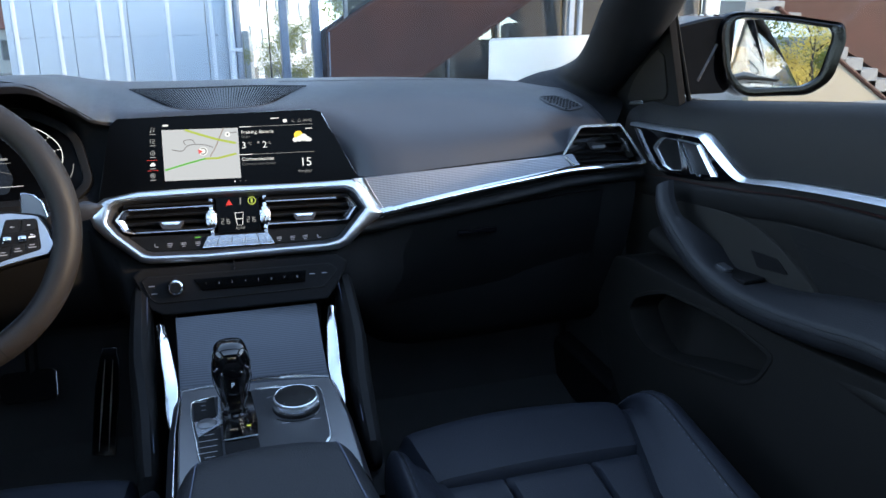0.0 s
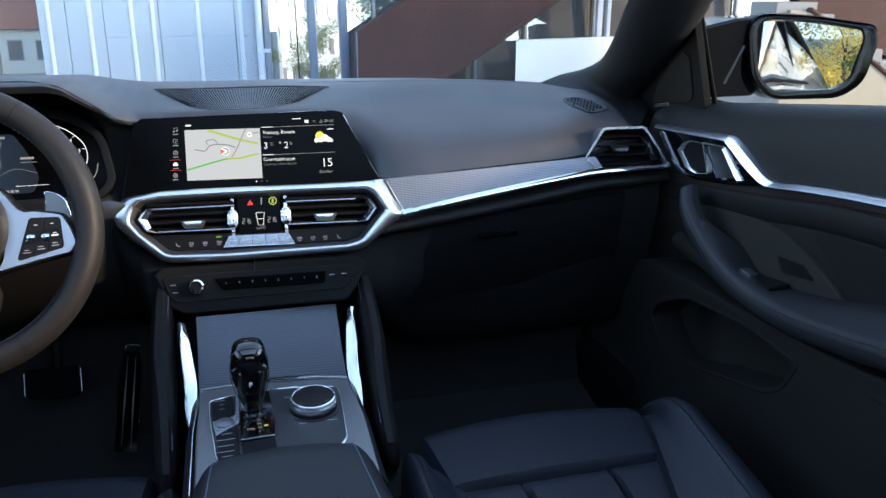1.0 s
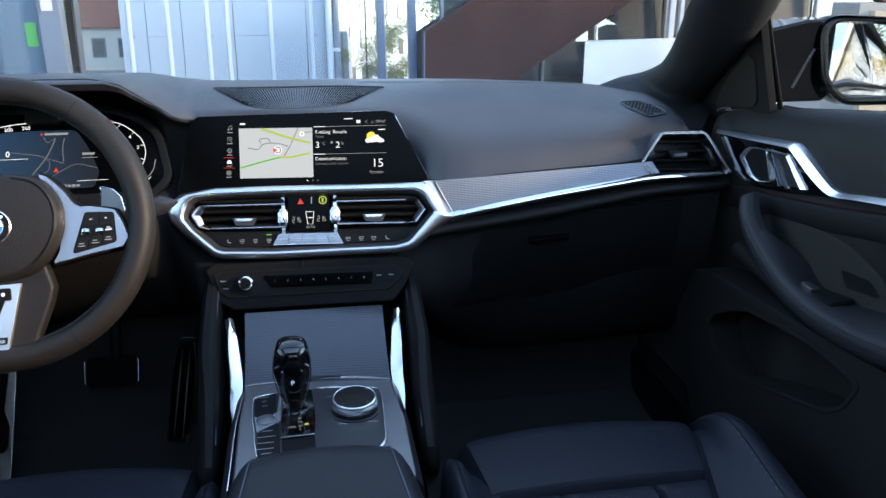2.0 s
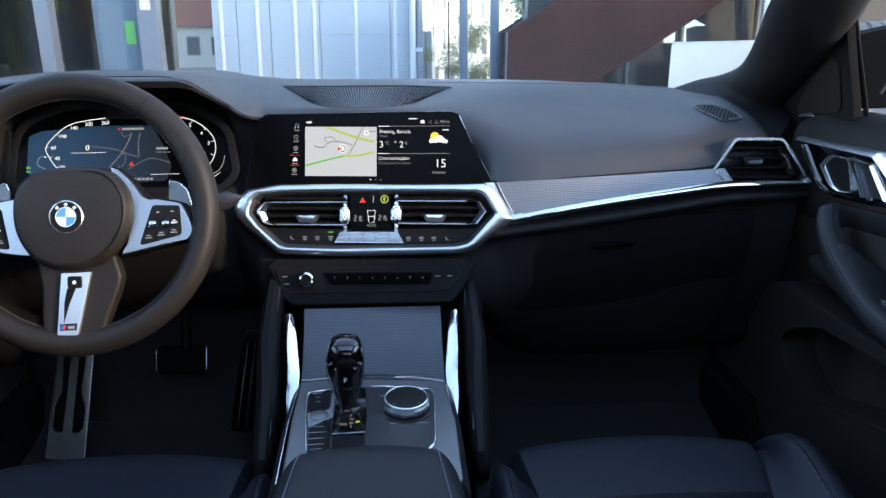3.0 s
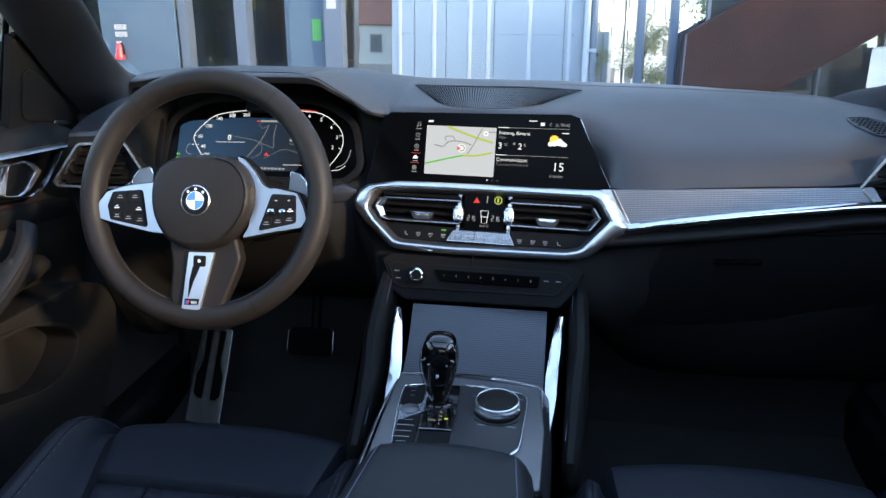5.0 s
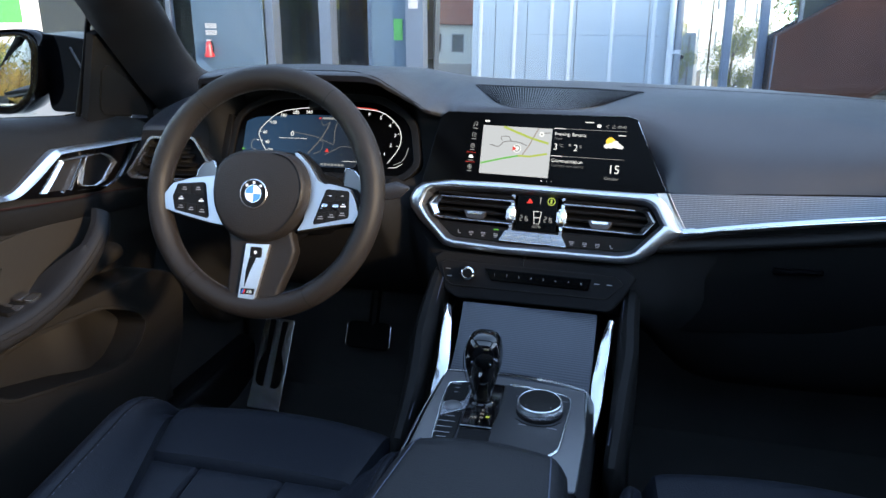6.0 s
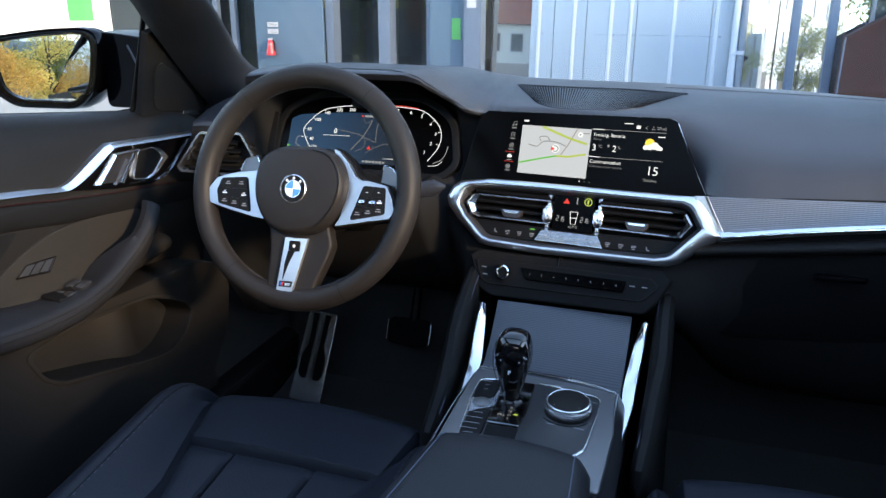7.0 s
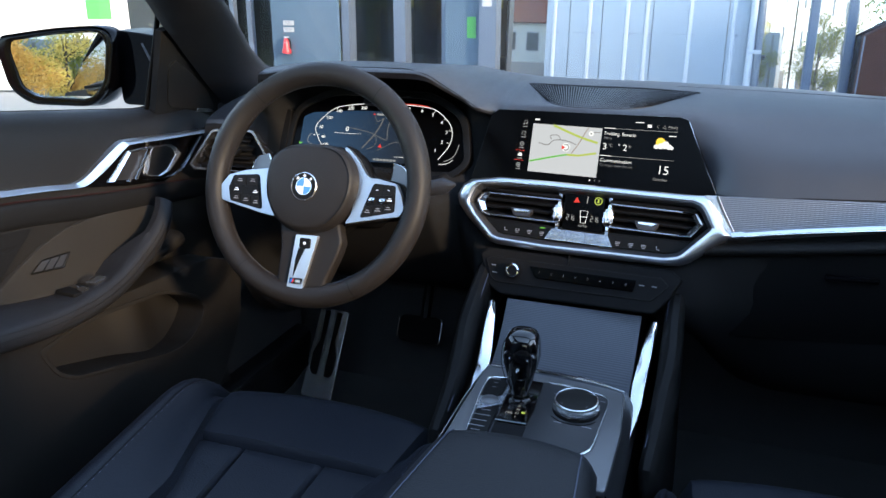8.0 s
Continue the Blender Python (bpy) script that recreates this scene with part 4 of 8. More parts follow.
part("lid", slab(lambda s, t: (0.215 + 0.40 * s, 1.143 + 0.035 * s + 0.04 * t * t + 0.004, 0.785 + 0.02 * s - 0.15 * t), 12, 8, 0.01, (0, 1, 0)), BLACK, glove)
part("handle", rbox(0.07, 0.008, 0.010, pose(0.375, 1.150, 0.760, 12, 0, 5), 0.003), GLOSS, glove, "glossy release handle")


# ---------------------------------------------------------------- outer air vents (built for the right, mirrored for the left)
def mirror_bm(bm, sx):
    if sx < 0:
        bm.transform(Matrix.Diagonal((-1, 1, 1, 1)))
        bmesh.ops.reverse_faces(bm, faces=bm.faces)
    return bm


LEFT_VENT = [(-0.0325, 0.0085), (0.0015, 0.0603), (0.0810, 0.0590), (0.1240, -0.0040), (0.1150, -0.0130), (0.0060, -0.0150)]
RV = plane_frame((.553, 1.19, .862), 5, 12)
for sx in (1, -1):
    ov = thing("side_vent", "black air vent with a satin silver rim", "air vent", (sx * 0.62, 1.19, 0.84), "outer air vents")
    o = round_poly([(-0.0185, 0.0065), (0.0155, 0.0565), (0.0900, 0.0567), (0.1300, -0.0035), (0.1220, -0.0135), (0.0086, -0.0175)] if sx > 0 else LEFT_VENT, 0.10, 3)
    i_ = inset(o, 0.0040)

    def mk(bm):
        mirror_bm(bm, sx)
        bm.transform(Matrix.Translation((0.0, -0.009, 0.0) if sx > 0 else (-0.027, -0.028, -0.016)))
        return bm
    part("rim", mk(ring(o, i_, -0.03, 0.004, RV, 0.0015)), RIM, ov, "satin silver rim")
    part("well", mk(prism(inset(o, 0.004), -0.045, -0.036, RV)), BLACK, ov)
    for k in range(4):
        b = 0.0435 - 0.0150 * k
        part("slat", mk(rbox(0.084 + 0.008 * k, 0.003, 0.022, RV @ Matrix.Translation((0.054, b, -0.016)) @ pose(0, 0, 0, 20), 0.001)), BLACK, ov)
    part("tab", mk(prism(round_poly([(0.027, 0.0270), (0.036, 0.0140), (0.060, 0.0140), (0.062, 0.0230), (0.040, 0.0280)], 0.15), -0.012, 0.001, RV, 0.002)), BLACK, ov, "dark grey tab")
    part("tab_face", mk(prism(round_poly([(0.036, 0.0205), (0.040, 0.0165), (0.059, 0.0165), (0.0605, 0.0225)], 0.2), 0.000, 0.0025, RV, 0.001)), LIPMET, ov)
    part("wheel_well", mk(prism(round_poly([(0.084, 0.044), (0.096, 0.042), (0.119, 0.000), (0.105, -0.002)], 0.2), -0.03, -0.008, RV, 0.002)), BLACK, ov)
    part("vent_wheel", mk(lathe([(0.0001, -0.003), (0.0130, -0.003), (0.0140, 0.0), (0.0130, 0.003), (0.0001, 0.003)], RV @ Matrix.Translation((0.100, 0.020, -0.012)) @ pose(0, 0, 0, 0, 80, -28), 18)), BLACK, ov, "ridged thumb wheel")
    for k in range(6):
        part("ridge", mk(rbox(0.006, 0.0010, 0.002, RV @ Matrix.Translation((0.0935 + 0.0022 * k, 0.0305 - 0.0040 * k, 0.0015 - 0.0007 * (k - 2.5) ** 2)) @ pose(0, 0, 0, 0, 0, -28), 0.0003)), GREY, ov)

# ---------------------------------------------------------------- instrument cluster
CLU = plane_frame((-.434, 1.236, .905), 0, 25)
clu = thing("instrument_cluster", "digital instrument cluster with a lit blue map between two dials", "instrument cluster", (-0.37, 1.25, 0.86))
CO = round_poly([(-0.105, -0.050), (-0.100, 0.030), (-0.035, 0.062), (0.150, 0.062), (0.208, 0.030), (0.222, -0.040), (0.200, -0.062), (-0.085, -0.062)], 0.35)
cg = part("dial_glass", prism(CO, -0.02, -0.002, CLU, 0.001), SCREEN, clu)
part("bezel", ring(inset(CO, -0.012), CO, -0.03, 0.002, CLU, 0.002), BLACK, clu)
part("blue_field", prism(round_poly([(-0.089, -0.042), (-0.088, 0.020), (-0.070, 0.028), (0.020, 0.036), (0.096, 0.036), (0.112, 0.010), (0.128, -0.030), (0.120, -0.052), (-0.03, -0.056)], 0.25), -0.0018, -0.0012, CLU), DIAL_LIT, cg, "dim blue lit map field", 0)
WD = -0.0006


def line(name, pts, width, material, n=6):
    """A smooth lit line on the dial glass."""
    strip(name, [(q.x, q.y) for q in curve_pts([Vector(p) for p in pts], n)], width, CLU, WD, material, cg)


line("dial_arc", ((-0.0440, -0.0310), (-0.0557, -0.0139), (-0.0614, 0.0027), (-0.0461, 0.0232), (-0.0258, 0.0382), (0.0033, 0.0449), (0.0300, 0.0480)), 0.0013, WHITE_LIT)
line("dial_arc", ((0.105, 0.0495), (0.125, 0.0487), (0.1575, 0.0440), (0.1830, 0.0262), (0.1940, 0.0070), (0.1920, -0.0160), (0.1757, -0.0411)), 0.0013, WHITE_LIT)
line("dial_arc", ((0.100, 0.0515), (0.126, 0.0507), (0.1480, 0.0482)), 0.0013, RED_LIT)
for a, b, c, d in ((-0.0446, -0.0304, 0.004, 0.003), (-0.0557, -0.0139, 0.004, 0.002), (-0.0614, 0.0027, 0.004, 0), (-0.0461, 0.0232, 0.003, -0.003), (-0.0258, 0.0382, 0.002, -0.003), (0.0033, 0.0449, 0, -0.004), (0.1592, 0.0430, -0.002, -0.004), (0.1790, 0.0300, -0.003, -0.003), (0.1930, 0.0092, -0.005, 0), (0.1925, -0.0130, -0.005, 0.002)):
    strip("dial_tick", [(a, b), (a + c, b + d)], 0.0011, CLU, WD, WHITE_LIT, cg)
for s, a, b in (("20", -0.036, -0.0290), ("40", -0.0440, -0.0150), ("60", -0.0505, 0.0018), ("100", -0.0370, 0.0195), ("140", -0.0205, 0.0325), ("200", 0.0020, 0.0382), ("260", 0.0265, 0.0402), ("7", 0.1115, 0.0425), ("6", 0.1350, 0.0408), ("5", 0.1555, 0.0350), ("4", 0.1730, 0.0222), ("3", 0.1840, 0.0060), ("2", 0.1780, -0.0110), ("1", 0.1685, -0.0260)):
    words("dial_number", s, 0.0078, CLU, a, b, WD, WHITE_LIT, cg, "CENTER", 0.0001)
words("speed", "0", 0.0120, CLU, 0.0005, 0.0010, WD, WHITE_LIT, cg, "CENTER", 0.0002)
strip("speed_line", [(-0.0230, -0.0068), (0.0280, -0.0062)], 0.0007, CLU, WD, WHITE_LIT, cg)
line("map_road", ((0.0333, -0.0316), (0.0521, -0.0075), (0.0620, 0.0110), (0.0669, 0.0240)), 0.0020, DIM_LIT)
line("map_road", ((0.0779, -0.0128), (0.0770, 0.0080), (0.0797, 0.0241)), 0.0016, DIM_LIT)
line("map_road", ((0.0050, 0.0040), (0.0427, -0.0020), (0.0600, -0.0085), (0.0780, -0.0147)), 0.0012, DIM_LIT)
line("map_road", ((0.0430, -0.0320), (0.0560, -0.0250), (0.0580, -0.0120), (0.0520, -0.0075)), 0.0010, DIM_LIT)
line("map_road", ((0.0626, -0.0332), (0.0800, -0.0230), (0.0981, -0.0164), (0.1258, -0.0235)), 0.0010, DIM_LIT)
line("map_road", ((0.0669, 0.0240), (0.0560, 0.0180), (0.0500, 0.0260)), 0.0010, DIM_LIT)
disc("map_arrow", 0.0670, -0.0255, 0.0044, CLU, WD * .5, RED_LIT, cg, 3, 0.0, 90, 450)
strip("name_bar", [(0.0457, 0.0302), (0.0500, 0.0303)], 0.0024, CLU, WD, RED_LIT, cg)
strip("name_bar", [(0.0520, 0.0303), (0.0850, 0.0306)], 0.0034, CLU, WD, GREY_LIT, cg)
strip("mode_bar", [(0.104, -0.0010), (0.122, -0.0010)], 0.0034, CLU, WD, GREY_LIT, cg)
strip("mode_line", [(0.104, -0.0070), (0.126, -0.0070)], 0.0007, CLU, WD, GREY_LIT, cg)
for k in range(7):
    strip("street_bar", [(0.058 + 0.0062 * k, -0.0490), (0.0627 + 0.0062 * k, -0.0489)], 0.0032 + 0.0008 * (k % 2), CLU, WD, GREY_LIT, cg)
strip("street_line", [(0.096, -0.0420), (0.140, -0.0415)], 0.0007, CLU, WD, WHITE_LIT, cg)
line("fuel_arc", ((0.186, -0.0440), (0.1989, -0.0375), (0.2057, -0.0274), (0.2088, -0.0136)), 0.0012, GREY_LIT, 4)
line("fuel_arc", ((0.178, -0.0490), (0.1920, -0.0470), (0.2020, -0.0400)), 0.0009, WHITE_LIT, 4)
line("gauge_arc", ((-0.0660, -0.0110), (-0.0713, -0.0141), (-0.0730, -0.0250), (-0.0610, -0.0315)), 0.0010, GREY_LIT, 4)
strip("gauge_mark", [(-0.0640, -0.0125), (-0.0600, -0.0125)], 0.0016, CLU, WD, WHITE_LIT, cg)
for dv in (0, -0.0062):
    strip("light_symbol", [(-0.0895, -0.0290 + dv), (-0.0865, -0.0290 + dv)], 0.0036 if dv == 0 else 0.0022, CLU, WD, GREEN_LIT, cg)
    strip("light_symbol", [(-0.0855, -0.0290 + dv), (-0.0835, -0.0290 + dv)], 0.0028, CLU, WD, GREEN_LIT, cg)
part("sensor_housing", prism(round_poly(rect(0.028, 0.044, 0.078, 0.062), 0.3), -0.002, 0.012, CLU, 0.003), BLACK, clu, "black camera housing")
part("switch_panel", prism(round_poly(rect(-0.140, -0.060, -0.112, 0.030), 0.2), -0.02, 0.004, CLU, 0.002), BLACK, clu)

# ---------------------------------------------------------------- steering wheel
WH = plane_frame((-.3686, .9932, .8679), -0.8, 20.1)
sw = thing("steering_wheel", "dark leather three-spoke steering wheel with satin silver inlays", "steering wheel", (-0.36, 1.0, 0.87))
R_RIM, R_GRIP = 0.1632, 0.0166
rows = []
for i in range(120):
    a = 2 * math.pi * i / 120
    deg = math.degrees(a) % 360
    fat = 1.0 + 0.11 * sum(math.exp(-((deg - c) / 13) ** 2) for c in (24, 156)) + 0.07 * sum(math.exp(-((deg - c) / 9) ** 2) for c in (203, 337))
    row = []
    for j in range(18):
        g = 2 * math.pi * j / 18
        rr = R_RIM + R_GRIP * math.cos(g) * (fat if math.cos(g) < 0 else 1.0)
        row.append(WH @ Vector((rr * math.cos(a), rr * math.sin(a), 0.0185 * fat ** 0.5 * math.sin(g))))
    rows.append(row)
rows.append(rows[0])
rim = part("rim", loft(rows, True, False), WHEEL, sw, "dark grey leather rim")
for deg in (56, 129, 233, 300):
    a = radians(deg)
    c = Vector((math.cos(a), math.sin(a), 0)) * R_RIM
    ringp = []
    for k in range(2):
        ringp.append([WH @ (c + Vector((math.cos(a), math.sin(a), 0)) * (R_GRIP * 1.012 * math.cos(g)) + Vector((0, 0, 0.0187 * math.sin(g))) + Vector((-math.sin(a), math.cos(a), 0)) * (0.0005 - 0.0010 * k)) for g in [2 * math.pi * j / 18 for j in range(18)]])
    part("rim_seam", loft(ringp, True, False), BLACK, rim)
for k in range(150):
    a = 2 * math.pi * k / 150
    d = Vector((-math.sin(a), math.cos(a), 0)) * 0.0021
    q = Vector(((R_RIM - R_GRIP - 0.0004) * math.cos(a), (R_RIM - R_GRIP - 0.0004) * math.sin(a), 0.0))
    part("stitch", sweep([WH @ (q - d + Vector((0, 0, 0.0022))), WH @ (q + d - Vector((0, 0, 0.0022)))], 0.0006, 0.0005, 4), STITCH, rim, "", 0)
HUB = [(1.025 * a, 1.02 * b) for a, b in [(0.003, 0.0575), (-0.034, 0.0535), (-0.0595, 0.0365), (-0.0670, 0.0058), (-0.062, -0.0275), (-0.044, -0.0560), (-0.021, -0.0680), (0.0, -0.0700), (0.028, -0.0655), (0.050, -0.0525), (0.068, -0.0265), (0.0745, -0.0006), (0.0705, 0.0255), (0.0545, 0.0475), (0.032, 0.0560)]]
hub_pts = [(q.x, q.y) for q in curve_pts([Vector(p) for p in HUB], 4, True)]


def dome(outline, w0, w1, m, shoulder=0.16, n=7):
    """A padded lid: a rounded shoulder, then a nearly flat, slightly crowned face."""
    cx = sum(p[0] for p in outline) / len(outline)
    cy = sum(p[1] for p in outline) / len(outline)
    rws = [[m @ Vector((x, y, w0)) for x, y in outline]]
    for k in range(n + 1):
        g = math.pi / 2 * k / n
        sc, h = 1 - shoulder * (1 - math.cos(g)), w0 + (w1 - w0) * (0.35 + 0.57 * math.sin(g))
        rws.append([m @ Vector((cx + (x - cx) * sc, cy + (y - cy) * sc, h)) for x, y in outline])
    for sc, h in ((0.62, 0.965), (0.36, 0.99), (0.08, 1.0)):
        rws.append([m @ Vector((cx + (x - cx) * sc, cy + (y - cy) * sc, w0 + (w1 - w0) * h)) for x, y in outline])
    return loft(rws, True, True)


cover_ = part("airbag_cover", dome(hub_pts, -0.010, 0.0325, WH), WHEEL, sw, "dark grey padded airbag cover")
part("cover_crease", sweep([WH @ Vector((x * 0.90 + 0.0004, y * 0.90 - 0.0006, 0.0296)) for x, y in hub_pts[34:58]], 0.0008, 0.0008, 5), BLACK, cover_)
part("hub_back", dome([(x * 1.05, y * 1.05) for x, y in hub_pts], -0.045, 0.002, WH), BLACK, sw)
part("column", sweep([WH @ Vector((0, 0.0, -0.04)), WH @ Vector((0, 0.0, -0.13)), WH @ Vector((0, 0.0, -0.26))], 0.055, 0.05, 16, 3), BLACK, sw, "black column shroud")
# round emblem: chrome ring, black band, blue and white quarters
EM = WH @ Matrix.Translation((0.0022, -0.0059, 0.0322))
em = part("emblem", lathe([(0.0205, -0.004), (0.0205, 0.0015), (0.0192, 0.0025), (0.0186, 0.0012), (0.0001, 0.0012)], EM, 40), SILVER, sw, "round chrome emblem")
disc("emblem_band", 0, 0, 0.0186, EM, 0.0017, BLACK, em, 40, 0.0120)
disc("emblem_ring", 0, 0, 0.0124, EM, 0.0022, SILVER, em, 40, 0.0115)
for k in range(4):
    bm = bmesh.new()
    vs = [bm.verts.new((0, 0, 0.0020))] + [bm.verts.new((0.0116 * math.cos(radians(a)), 0.0116 * math.sin(radians(a)), 0.0020)) for a in range(90 * k, 90 * k + 91, 15)]
    bm.faces.new(vs)
    bm.transform(EM)
    part("emblem_quarter", bm, WHITE_ENAMEL if k % 2 == 0 else BLUE_ENAMEL, em, "", 0)
for a in (48, 90, 132):
    disc("emblem_mark", 0.0153 * math.cos(radians(a)), 0.0153 * math.sin(radians(a)), 0.0023, EM, 0.0020, WHITE_ENAMEL, em, 4)


def spoke(poly, quad, sgn):
    """Satin bezel with a sunk black key field; quad: the field's corners (upper left, upper right, lower right, lower left)."""
    part("spoke_core", prism(inset(poly, -0.003), -0.022, 0.000, WH, 0.004), BLACK, sw, "black spoke")
    part("spoke_inlay", prism(round_poly(poly, 0.22, 5), -0.006, 0.0095, WH, 0.0040, 5), SPOKE, sw, "satin silver spoke inlay")
    tl_, tr_, br_, bl_ = [Vector(p) for p in quad]
    field = [tl_, tr_, br_, bl_] if sgn > 0 else [tl_, tr_, br_, bl_, (tl_ + bl_) / 2 + Vector((-0.006, 0.0))]
    kp = part("key_field", prism(round_poly([tuple(p) for p in field], 0.12), 0.004, 0.0102, WH, 0.0006), BLACK, sw, "black key field")
    P = lambda s, t: (tl_ * (1 - s) + tr_ * s) * (1 - t) + (bl_ * (1 - s) + br_ * s) * t
    for r_, (t0, t1, cuts) in enumerate(((0.03, 0.35, (0.03, 0.52, 0.97)), (0.37, 0.66, (0.03, 0.97)), (0.68, 0.97, (0.03, 0.34, 0.66, 0.97)))):
        for s0, s1 in zip(cuts, cuts[1:]):
            q = [P(s0 + 0.015, t1), P(s1 - 0.015, t1), P(s1 - 0.015, t0), P(s0 + 0.015, t0)]
            ky = part("key", prism(round_poly([tuple(p) for p in q], 0.12), 0.0095, 0.0112, WH, 0.0004), BLACK if r_ == 1 else DOORPAD, kp)
            c = P((s0 + s1) / 2, (t0 + t1) / 2)
            if r_ == 1:
                for f in (0.16, 0.84):
                    e = P(s0 + (s1 - s0) * f, (t0 + t1) / 2)
                    strip("key_symbol", [(e.x - 0.0038, e.y - 0.0016), (e.x + 0.0038, e.y - 0.0012)], 0.0016, WH, 0.0116, WHITE_ENAMEL, ky)
                    strip("key_symbol", [(e.x - 0.0020, e.y + 0.0012), (e.x + 0.0020, e.y + 0.0014)], 0.0010, WH, 0.0116, WHITE_ENAMEL, ky)
            elif sgn > 0 and r_ == 0:
                strip("key_symbol", [(c.x - 0.0018, c.y), (c.x + 0.0018, c.y)], 0.0008, WH, 0.0116, WHITE_ENAMEL, ky)
            else:
                for dv, wd in ((0.0016, 0.0028), (-0.0014, 0.0042)):
                    strip("key_symbol", [(c.x - wd, c.y + dv), (c.x + wd, c.y + dv + 0.0002)], 0.0011, WH, 0.0116, PRINT, ky)
    if sgn > 0:
        c = P(0.42, 0.52)
        for dx in (-0.0085, 0.0075):
            part("roller", lathe([(0.0001, -0.0042), (0.0040, -0.0042), (0.0048, 0), (0.0040, 0.0042), (0.0001, 0.0042)], WH @ Matrix.Translation((c.x + dx, c.y, 0.0108)) @ pose(0, 0, 0, 0, 90, 0), 14), CHROME, kp, "chrome roller")


spoke([(0.0480, 0.0575), (0.0560, 0.0545), (0.0715, 0.0400), (0.0855, 0.0200), (0.0935, 0.0155), (0.1040, 0.0160), (0.1330, 0.0105), (0.1420, -0.0060), (0.1475, -0.0240), (0.1415, -0.0350), (0.1082, -0.0412), (0.0600, -0.0520), (0.0680, -0.0380), (0.0720, -0.0114), (0.0680, 0.0107), (0.0560, 0.0327)],
      [(0.0985, 0.0088), (0.1325, 0.0078), (0.1345, -0.0295), (0.0815, -0.0425)], 1)
spoke([(-0.0560, 0.0210), (-0.1087, 0.0130), (-0.1375, 0.0040), (-0.1485, -0.0108), (-0.1518, -0.0220), (-0.1455, -0.0340), (-0.1150, -0.0412), (-0.0700, -0.0498), (-0.0440, -0.0520), (-0.0520, -0.0272), (-0.0580, 0.0023)],
      [(-0.1290, 0.0040), (-0.0850, 0.0085), (-0.0745, -0.0440), (-0.1305, -0.0345)], -1)
# lower spoke: leather wedge that runs back into the rim, with a silver inlay
LS = WH @ Matrix.Translation((0, 0, 0.0120))
part("lower_spoke", prism(round_poly([(-0.046, -0.050), (0.050, -0.050), (0.0590, -0.0800), (0.0540, -0.1000), (0.0410, -0.1330), (0.0330, -0.1600), (-0.0330, -0.1600), (-0.0395, -0.1378), (-0.0385, -0.0934)], 0.2, 5), -0.028, -0.004, LS, 0.006, 4), WHEEL, sw, "dark leather lower spoke")
lo = part("lower_inlay", prism([(-0.0130, -0.0745), (0.0236, -0.0735), (0.0054, -0.1580), (-0.0196, -0.1582)], -0.006, 0.0012, LS, 0.0014), BRUSHED, sw, "satin silver lower inlay")
part("inlay_slot", prism([(-0.0056, -0.0935), (0.0050, -0.0935), (-0.0030, -0.1130), (-0.0100, -0.1365), (-0.0092, -0.1120)], 0.0004, 0.0018, LS), BLACK, lo, "", 0)
part("inlay_key", prism(round_poly(rect(-0.0050, -0.0935, 0.0125, -0.0785), 0.2), -0.001, 0.0030, LS, 0.0012), BLACK, lo)
disc("key_symbol", 0.0038, -0.086, 0.0024, LS, 0.0033, WHITE_ENAMEL, lo, 8)
bd = part("badge", prism([(-0.0150, -0.1460), (0.0050, -0.1455), (0.0062, -0.1370), (-0.0145, -0.1375)], 0.000, 0.0022, LS, 0.0006), BLACK, lo, "small dark badge")
for k, mt in enumerate((BLUE_ENAMEL, SIGN_R)):
    strip("badge_stripe", [(-0.0128 + 0.003 * k, -0.1445), (-0.0105 + 0.003 * k, -0.1390)], 0.0022, LS, 0.0026, mt, bd)
strip("badge_mark", [(-0.0052, -0.1420), (0.0033, -0.1416)], 0.0042, LS, 0.0026, SILVER, bd)
# shift paddles and stalks behind the wheel
for poly in ([(-0.124, 0.010), (-0.121, 0.028), (-0.113, 0.040), (-0.096, 0.044), (-0.092, 0.034), (-0.092, 0.012)], [(0.108, 0.012), (0.110, 0.044), (0.124, 0.040), (0.133, 0.031), (0.138, 0.010), (0.120, 0.006)]):
    pd = part("shift_paddle", prism(round_poly(poly, 0.2), -0.033, -0.029, WH, 0.0010), PADDLE, sw, "satin grey shift paddle")
    part("paddle_edge", sweep([WH @ Vector((p[0], p[1], -0.0285)) for p in round_poly(poly, 0.2)[4:22]], 0.0008, 0.0008, 5), SILVER, pd, "bright edge")
stalks = thing("column_stalks", "black wiper and indicator stalks behind the wheel", "stalks", (-0.36, 1.06, 0.87))
part("wiper_stalk", sweep([WH @ Vector((0.06, -0.004, -0.075)), WH @ Vector((0.13, 0.010, -0.07)), WH @ Vector((0.180, 0.020, -0.060)), WH @ Vector((0.198, 0.023, -0.055))], lambda s: 0.008 + 0.003 * s, lambda s: 0.008 + 0.006 * s, 10, 3, (0, 0, 1), 0.08), PAD, stalks, "dark grey stalk")
part("indicator_stalk", sweep([WH @ Vector((-0.06, -0.004, -0.075)), WH @ Vector((-0.11, 0.008, -0.065)), WH @ Vector((-0.150, 0.018, -0.058))], 0.009, 0.011, 10, 3, (0, 0, 1), 0.08), PANEL, stalks, "dark grey stalk")

# ---------------------------------------------------------------- centre console
con = thing("centre_console", "centre console with ribbed aluminium slope and satin silver side rails", "console", (0, 0.9, 0.3))
SLOPE_TOP, SLOPE_BOT = (1.108, .682), (1.003, .606)


